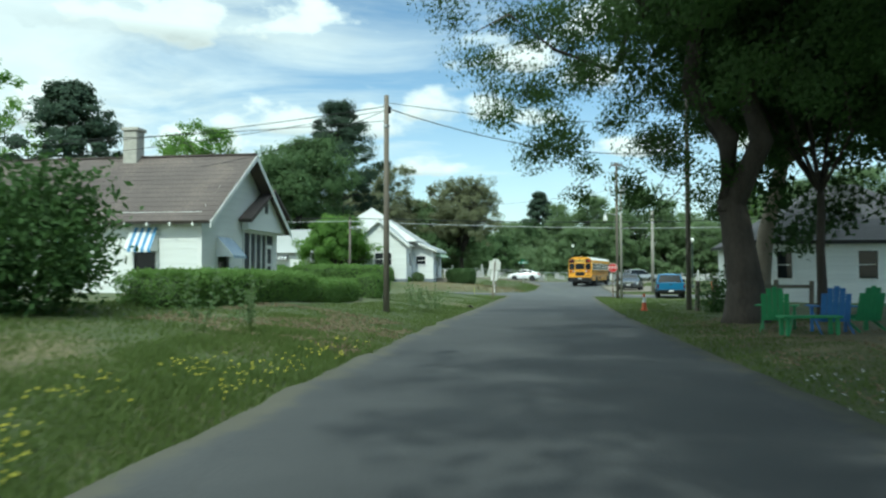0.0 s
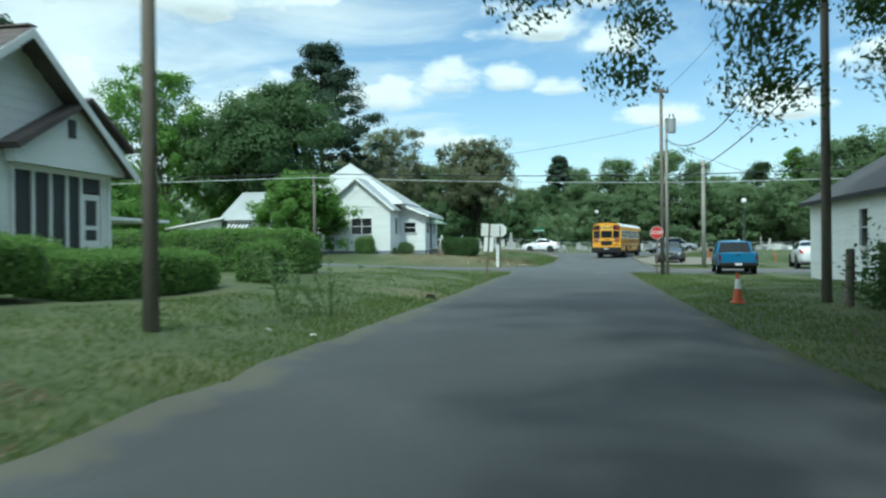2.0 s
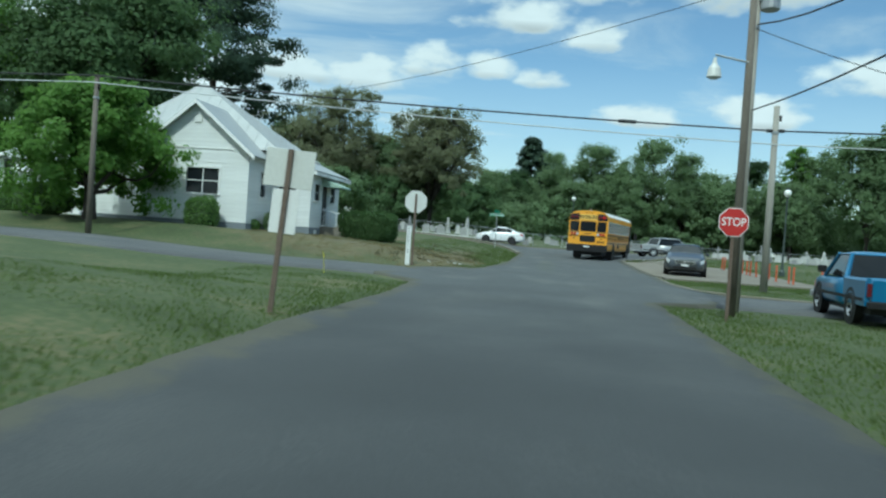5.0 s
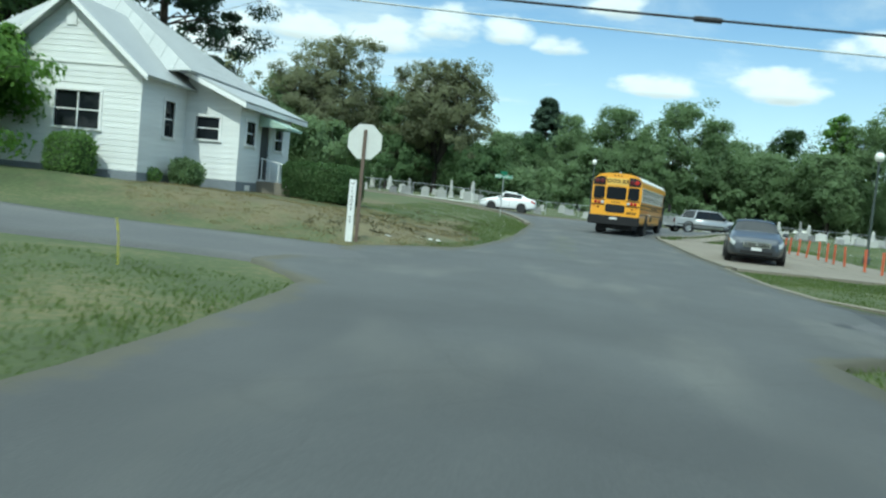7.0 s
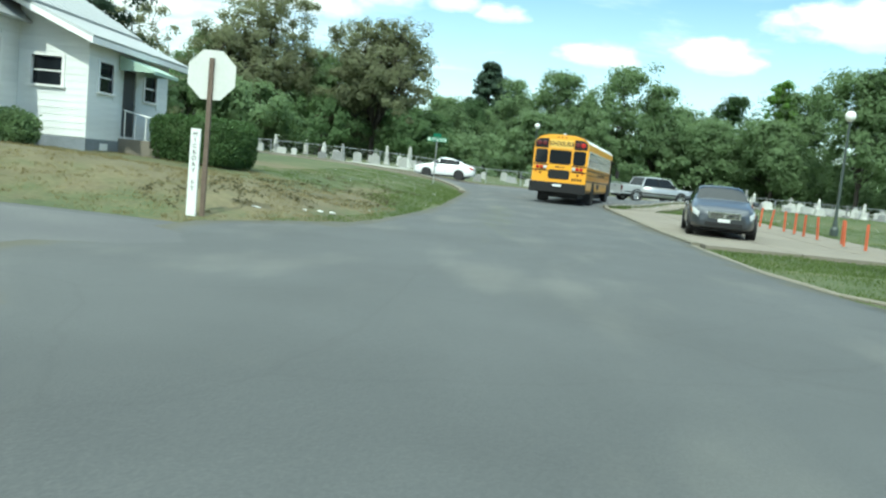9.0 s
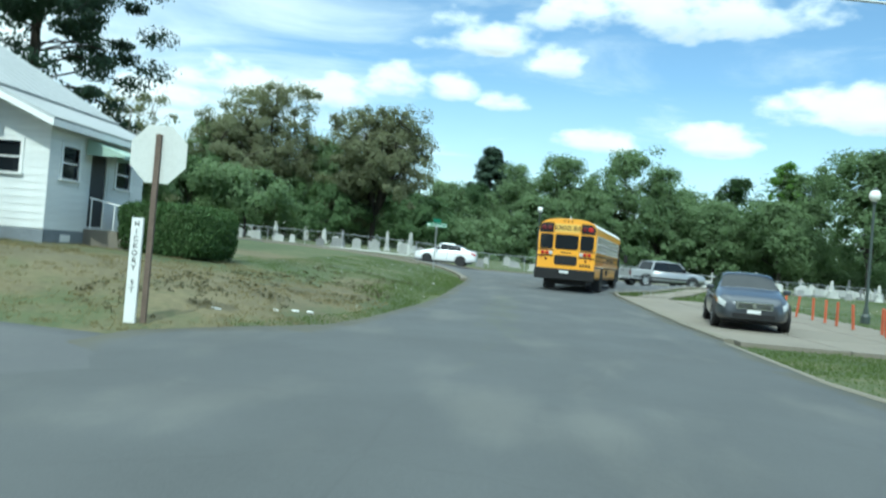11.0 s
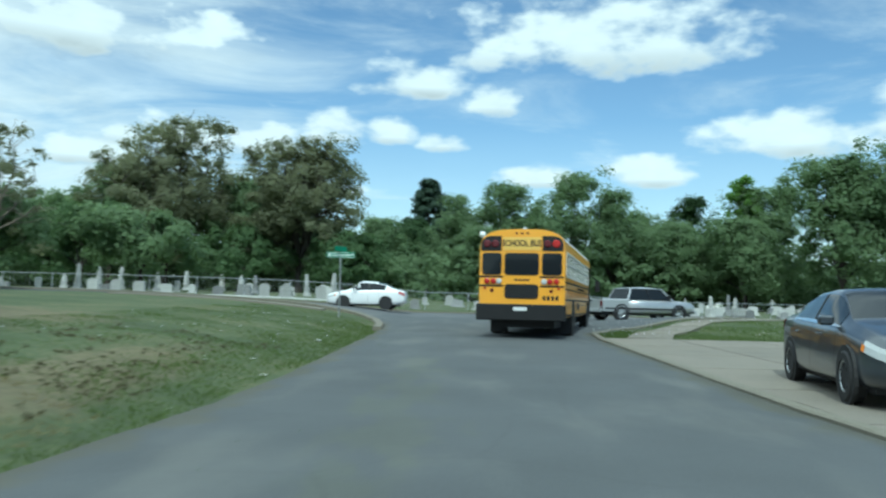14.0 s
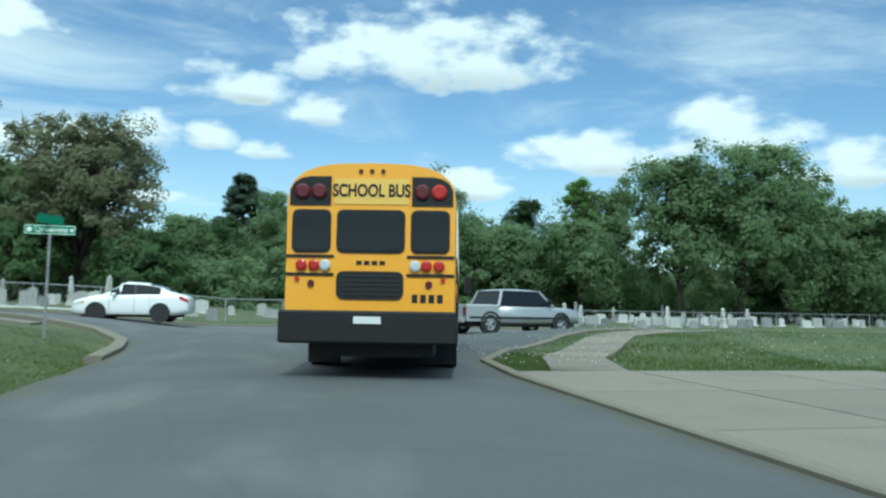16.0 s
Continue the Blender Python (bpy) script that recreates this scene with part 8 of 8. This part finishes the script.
def build_yard():
    g, b = M["chair_green"], M["chair_blue"]
    adirondack(4.75, 18.3, 160, g, "green")
    adirondack(5.65, 17.6, 175, b, "blue")
    adirondack(6.3, 17.9, 195, g, "green")
    adirondack(7.3, 17.5, 205, b, "blue")
    be = thing("garden_bench", "green painted wooden bench in the shade", "bench", 5.0, 16.9, ground_z(5.0, 16.9), 8)
    part("seat", box(-0.6, -0.2, 0.36, 0.6, 0.2, 0.41), g, be, bevel=0.008)
    for x in (-0.5, 0.5):
        for y in (-0.15, 0.15):
            part("leg", box(x - 0.035, y - 0.035, 0, x + 0.035, y + 0.035, 0.36), g, be)
    f = thing("rail_fence", "broken dark wooden fence with grey posts", "fence", 0, 0, 0)
    for x, y, h in ((4.75, 28.6, 1.05), (5.35, 28.7, 1.15), (6.3, 28.6, 0.95), (7.4, 28.7, 1.05), (8.6, 28.8, 1.0)):
        z = ground_z(x, y)
        part("post", tube((x, y, z - 0.2), (x + 0.03, y, z + h), 0.09, 0.08, 8), M["wood_pole"], f)
    part("rail", box(5.35, 28.66, ground_z(5.3, 28.7) + 0.78, 8.6, 28.74, ground_z(5.3, 28.7) + 0.9), M["wood_pole"], f)
    c = thing("traffic_cone", "faded orange traffic cone with a white upper collar on the verge", "traffic cone", 3.1, 30.2, ground_z(3.1, 30.2))
    part("base", box(-0.14, -0.14, 0, 0.14, 0.14, 0.03), M["cone"], c, bevel=0.006)
    part("body", lathe([(0.105, 0.025), (0.07, 0.30)], 16), M["cone"], c)
    part("collar", lathe([(0.071, 0.30), (0.046, 0.5)], 16), M["sign_white"], c)
    part("tip", lathe([(0.046, 0.5), (0.03, 0.64)], 16), M["cone"], c)
    # culvert mouth on the verge
    x, y = -3.55, 31.0
    k = thing("culvert", "dark mouth of a drain pipe in the verge", "culvert", x, y, ground_z(x, y))
    part("pipe", lathe([(0.12, -0.12), (0.14, -0.12), (0.14, 0.02), (0.12, 0.02)], 18, (0, 0, -0.07), "y", None, True), M["hole"], k)
    # near-black plug closes the pipe; its colour stands for the shade within
    part("inside", lathe([(0.125, -0.10), (0.125, 0.01)], 18, (0, 0, -0.07), "y"), M["hole"], k)
    y_ = thing("marker_stake", "thin yellow utility marker stake leaning in the grass", "stake", -5.55, 51.3, ground_z(-5.55, 51.3), 0)
    part("stake", tube((0, 0, -0.1), (-0.03, 0, 0.42), 0.008, 0.008, 6), M["flower_y"], y_)
    part("flag", tube((-0.03, 0, 0.40), (-0.06, 0, 0.54), 0.014, 0.008, 6), M["flower_y"], y_)
    # orange posts along the lot
    label = "short orange-red painted steel post"
    master = thing("bollard", label, "post", 10.05, 68.0, ground_z(10.05, 68.0), group="orange posts")
    part("post", lathe([(0.043, -0.2), (0.043, 0.8), (0.036, 0.82)], 10), M["orange"], master)
    part("footing", lathe([(0.12, -0.05), (0.12, 0.06), (0.06, 0.075)], 10), M["concrete"], master)
    rng = np.random.default_rng(3)
    for i in range(1, 13):
        y = 68.0 + 1.18 * i
        x = 10.05 + 0.08 * rng.normal()
        copy_thing(master, pose(x, y, ground_z(x, y), 3 * rng.normal(), 3 * rng.normal(), 0))
    for i in range(4):
        x = 11.2 + 1.3 * i
        copy_thing(master, pose(x, 68.0 - 0.2 * i, ground_z(x, 68.0), 3 * rng.normal(), 3 * rng.normal(), 0))
    # litter
    for i, (x, y, s) in enumerate(((-4.5, 60.8, 0.15), (-3.75, 62.4, 0.15), (-3.9, 61.8, 0.11), (-3.6, 62.8, 0.16), (-2.75, 73.1, 0.10), (-3.35, 74.8, 0.07), (-3.2, 80.5, 0.16), (-3.3, 82.4, 0.12), (-3.6, 23.0, 0.12), (-4.1, 22.7, 0.1), (-3.4, 66.0, 0.06), (-2.9, 69.5, 0.06), (-4.3, 64.5, 0.05))):
        t = thing("litter", "crumpled piece of white paper litter on the grass", "litter", x, y, ground_z(x, y) + ground_rough(x, y) * ground_off(x, y) - 0.022, 40 * i, "scraps of litter")
        bm = bmesh.new()
        bmesh.ops.create_icosphere(bm, subdivisions=2, radius=s * 0.42)
        for v in bm.verts:
            v.co = Vector((v.co.x * 1.5, v.co.y * 0.9, max(-0.01, v.co.z * 0.45))) * (1 + 0.5 * noise.noise(v.co * 14 + Vector((i, 0, 0))))
        part("scrap", bm, M["litter"], t)
    # tall weeds beside the pole
    for i, (x, y) in enumerate(((-4.0, 25.0), (-4.5, 24.4), (-4.9, 12.0), (-5.4, 11.2))):
        w = thing("weed", "tall leafy weed stalks in the verge", "weed", x, y, ground_z(x, y))
        rg = np.random.default_rng(i)
        bm = bmesh.new()
        cs = []
        for k in range(7):
            a = rg.normal(size=2) * 0.16
            h = 0.5 + 0.5 * rg.random()
            tube((a[0] * 0.4, a[1] * 0.4, -0.05), (a[0] * 2, a[1] * 2, h), 0.008, 0.004, 5, bm)
            for q in np.linspace(0.3, 1, 7):
                cs.append((a[0] * (0.4 + 1.6 * q), a[1] * (0.4 + 1.6 * q), h * q))
        tagged(part("stalk", bm, M["blade"], w), kind="stuff")
        v, f_ = leaf_cloud(np.array(cs), np.full(len(cs), 0.06), 6, 0.035, rg)
        lf = new("leaf_spray", mesh_np("leaf_spray", v, f_, M["mid"]))
        lf.parent = w
        tagged(lf, kind="stuff")


# ---- grass ----
def build_grass():
    rng = np.random.default_rng(11)
    zones = [  # x0, x1, y0, y1, number, height
        (-5.2, -2.85, 2.5, 14, 25500, 0.15), (-9, -4.5, 3, 16, 20400, 0.13), (-6.5, -2.9, 14, 30, 25500, 0.10), (-7.5, -2.9, 30, 52, 27200, 0.09), (2.3, 5.5, 4, 20, 15300, 0.09), (1.9, 7.0, 20, 36, 22100, 0.09),
        (1.9, 8.0, 36, 51, 18700, 0.09), (-8.5, -2.6, 60, 74, 28900, 0.07), (-8.0, -2.2, 74, 92, 28900, 0.08), (4.2, 10.5, 57.4, 65.6, 15300, 0.10), (5.0, 12.5, 84.6, 97, 22100, 0.11), (11.5, 22, 70, 100, 22100, 0.11),
        (4.7, 6.6, 84.5, 90, 5950, 0.12), (-20, 20, 108, 117, 10200, 0.12)]
    pts, hs = [], []
    for x0, x1, y0, y1, n, h in zones:
        x, y = rng.uniform(x0, x1, n), rng.uniform(y0, y1, n)
        clump = np.array([noise.noise(Vector((a * 0.9, b * 0.9, 20))) for a, b in zip(x, y)])
        for a, b, c in zip(x, y, clump):
            l, r = road_left(b)[0], road_right(b)[0]
            if l + 0.02 < a < r - 0.02 and b < 98.5:
                continue
            if ((a + 6.0) / 5.0) ** 2 + ((b - 63.8) / 5.5) ** 2 < 1 and a < l - 0.5:
                continue
            if -100 < a < -2 and abs(b - 55.7) < 2.3 and a < -3:
                continue
            pts.append((a, b, ground_z(a, b) + ground_rough(a, b) * ground_off(a, b) - 0.02))
            hs.append(0.62 * h * (0.55 + 0.7 * rng.random()) * (1.0 + 0.7 * c))
    p, h = np.array(pts), np.array(hs)[:, None]
    n = len(p)
    a = rng.uniform(0, 2 * math.pi, n)
    side = np.stack([np.cos(a), np.sin(a), np.zeros(n)], 1)
    lean = np.stack([rng.normal(size=n) * 0.45, rng.normal(size=n) * 0.45, np.ones(n)], 1)
    w = 0.007 + 0.06 * h
    base = p
    v = np.stack([base - side * w, base + side * w, base + lean * h], 1).reshape(-1, 3)
    ob = new("grass", mesh_np("grass", v, np.arange(n * 3).reshape(n, 3), M["blade"]))
    tagged(ob, "uneven green grass blades on the verges and lawns", "grass", kind="stuff")
    # mown clippings and moss tufts along the crown of the street, dead leaves on the verge
    cs = []
    while len(cs) < 900:
        x, y = -0.35 + 0.5 * rng.normal(), rng.uniform(56, 88)
        if noise.noise(Vector((x * 1.1, y * 0.45, 71))) > 0.12 and road_left(y)[0] + 0.3 < x < road_right(y)[0] - 0.3:
            cs.append((x, y, ground_z(x, y) + 0.052))
    v, f = leaf_cloud(np.array(cs), np.full(len(cs), 0.07), 5, 0.016, rng, 0.12)
    v[:, 2] = np.maximum(v[:, 2], 0.05 + np.array([ground_z(a_, b_) for a_, b_ in v[:, :2]]))
    tagged(new("clippings", mesh_np("clippings", v, f, M["blade"])), "dry green grass clippings strewn along the street", "clippings", kind="stuff")
    cs = []
    while len(cs) < 2600:
        x, y = (rng.uniform(-6.8, -3.2), rng.uniform(11, 18)) if len(cs) < 1700 else (rng.uniform(3.0, 7.5), rng.uniform(8, 24))
        if noise.noise(Vector((x * 0.6, y * 0.6, 81))) > -0.05:
            cs.append((x, y, ground_z(x, y) + ground_rough(x, y) * ground_off(x, y) + 0.04))
    v, f = leaf_cloud(np.array(cs), np.full(len(cs), 0.08), 3, 0.026, rng, 0.3)
    tagged(new("dead_leaves", mesh_np("dead_leaves", v, f, M["dead_leaf"])), "scattered dry brown fallen leaves on the grass", "dead leaves", kind="stuff")
    cs = []
    while len(cs) < 620:
        x, y = rng.uniform(-6.4, -3.3), rng.uniform(59.5, 77)
        if noise.noise(Vector((x * 1.3, y * 1.0, 91))) > 0.0 and x < road_left(y)[0] - 0.9:
            cs.append((x, y, ground_z(x, y) + ground_rough(x, y) * ground_off(x, y) + 0.015))
    v, f = leaf_cloud(np.array(cs), np.full(len(cs), 0.07), 5, 0.03, rng, 0.45)
    tagged(new("torn_turf", mesh_np("torn_turf", v, f, M["turf"])), "dark clods of torn turf and soil along the bank", "turf", kind="stuff")
    # dry tufts on the mown bank beside the cottage
    cs = []
    while len(cs) < 1500:
        x, y = rng.uniform(-12, -3.1), rng.uniform(58.6, 69.5)
        if ((x + 6.5) / 5.6) ** 2 + ((y - 63.8) / 5.6) ** 2 < 1 and x < road_left(y)[0] - 0.1 and noise.noise(Vector((x * 0.7, y * 0.7, 61))) > -0.25:
            cs.append((x, y, ground_z(x, y) + ground_rough(x, y) * ground_off(x, y)))
    c = np.repeat(np.array(cs), 9, axis=0)
    n = len(c)
    c[:, :2] += rng.normal(size=(n, 2)) * 0.07
    a = rng.uniform(0, 2 * math.pi, n)
    side = np.stack([np.cos(a), np.sin(a), np.zeros(n)], 1) * 0.008
    tip = np.stack([rng.normal(size=n) * 0.05, rng.normal(size=n) * 0.05, 0.02 + 0.045 * rng.random(n)], 1)
    v = np.stack([c - side, c + side, c + tip], 1).reshape(-1, 3)
    ob = new("dry_grass", mesh_np("dry_grass", v, np.arange(n * 3).reshape(n, 3), M["straw"]))
    tagged(ob, "short dry straw-coloured grass tufts on the bank", "dry grass", kind="stuff")
    for name, mat_, label, spots in (("yellow_wildflowers", "flower_y", "small yellow wildflowers in the verge", ((-4.2, -3.1, 2.5, 9, 260), (-3.7, -3.1, 9, 13, 70), (-6, -3.3, 2.5, 5, 60))),
                                     ("white_clover_flowers", "flower_w", "small white clover flowers in the grass", ((6.5, 13, 85, 96, 260), (11.5, 18, 82, 95, 160), (4.6, 6.6, 85, 91, 110), (-7, -3, 72, 86, 60), (2.6, 4, 5, 10, 60)))):
        cs = []
        for x0, x1, y0, y1, k in spots:
            for _ in range(k):
                x, y = rng.uniform(x0, x1), rng.uniform(y0, y1)
                if noise.noise(Vector((x * 0.8, y * 0.8, 50))) > -0.1:
                    cs.append((x, y, ground_z(x, y) + ground_rough(x, y) * ground_off(x, y) + 0.09 + 0.09 * rng.random()))
        v, f = leaf_cloud(np.array(cs), np.full(len(cs), 0.014), 5, 0.016, rng)
        tagged(new(name, mesh_np(name, v, f, M[mat_])), label, "wildflowers", kind="stuff")


build_poles()
build_signs()
build_cemetery()
build_yard()
build_grass()
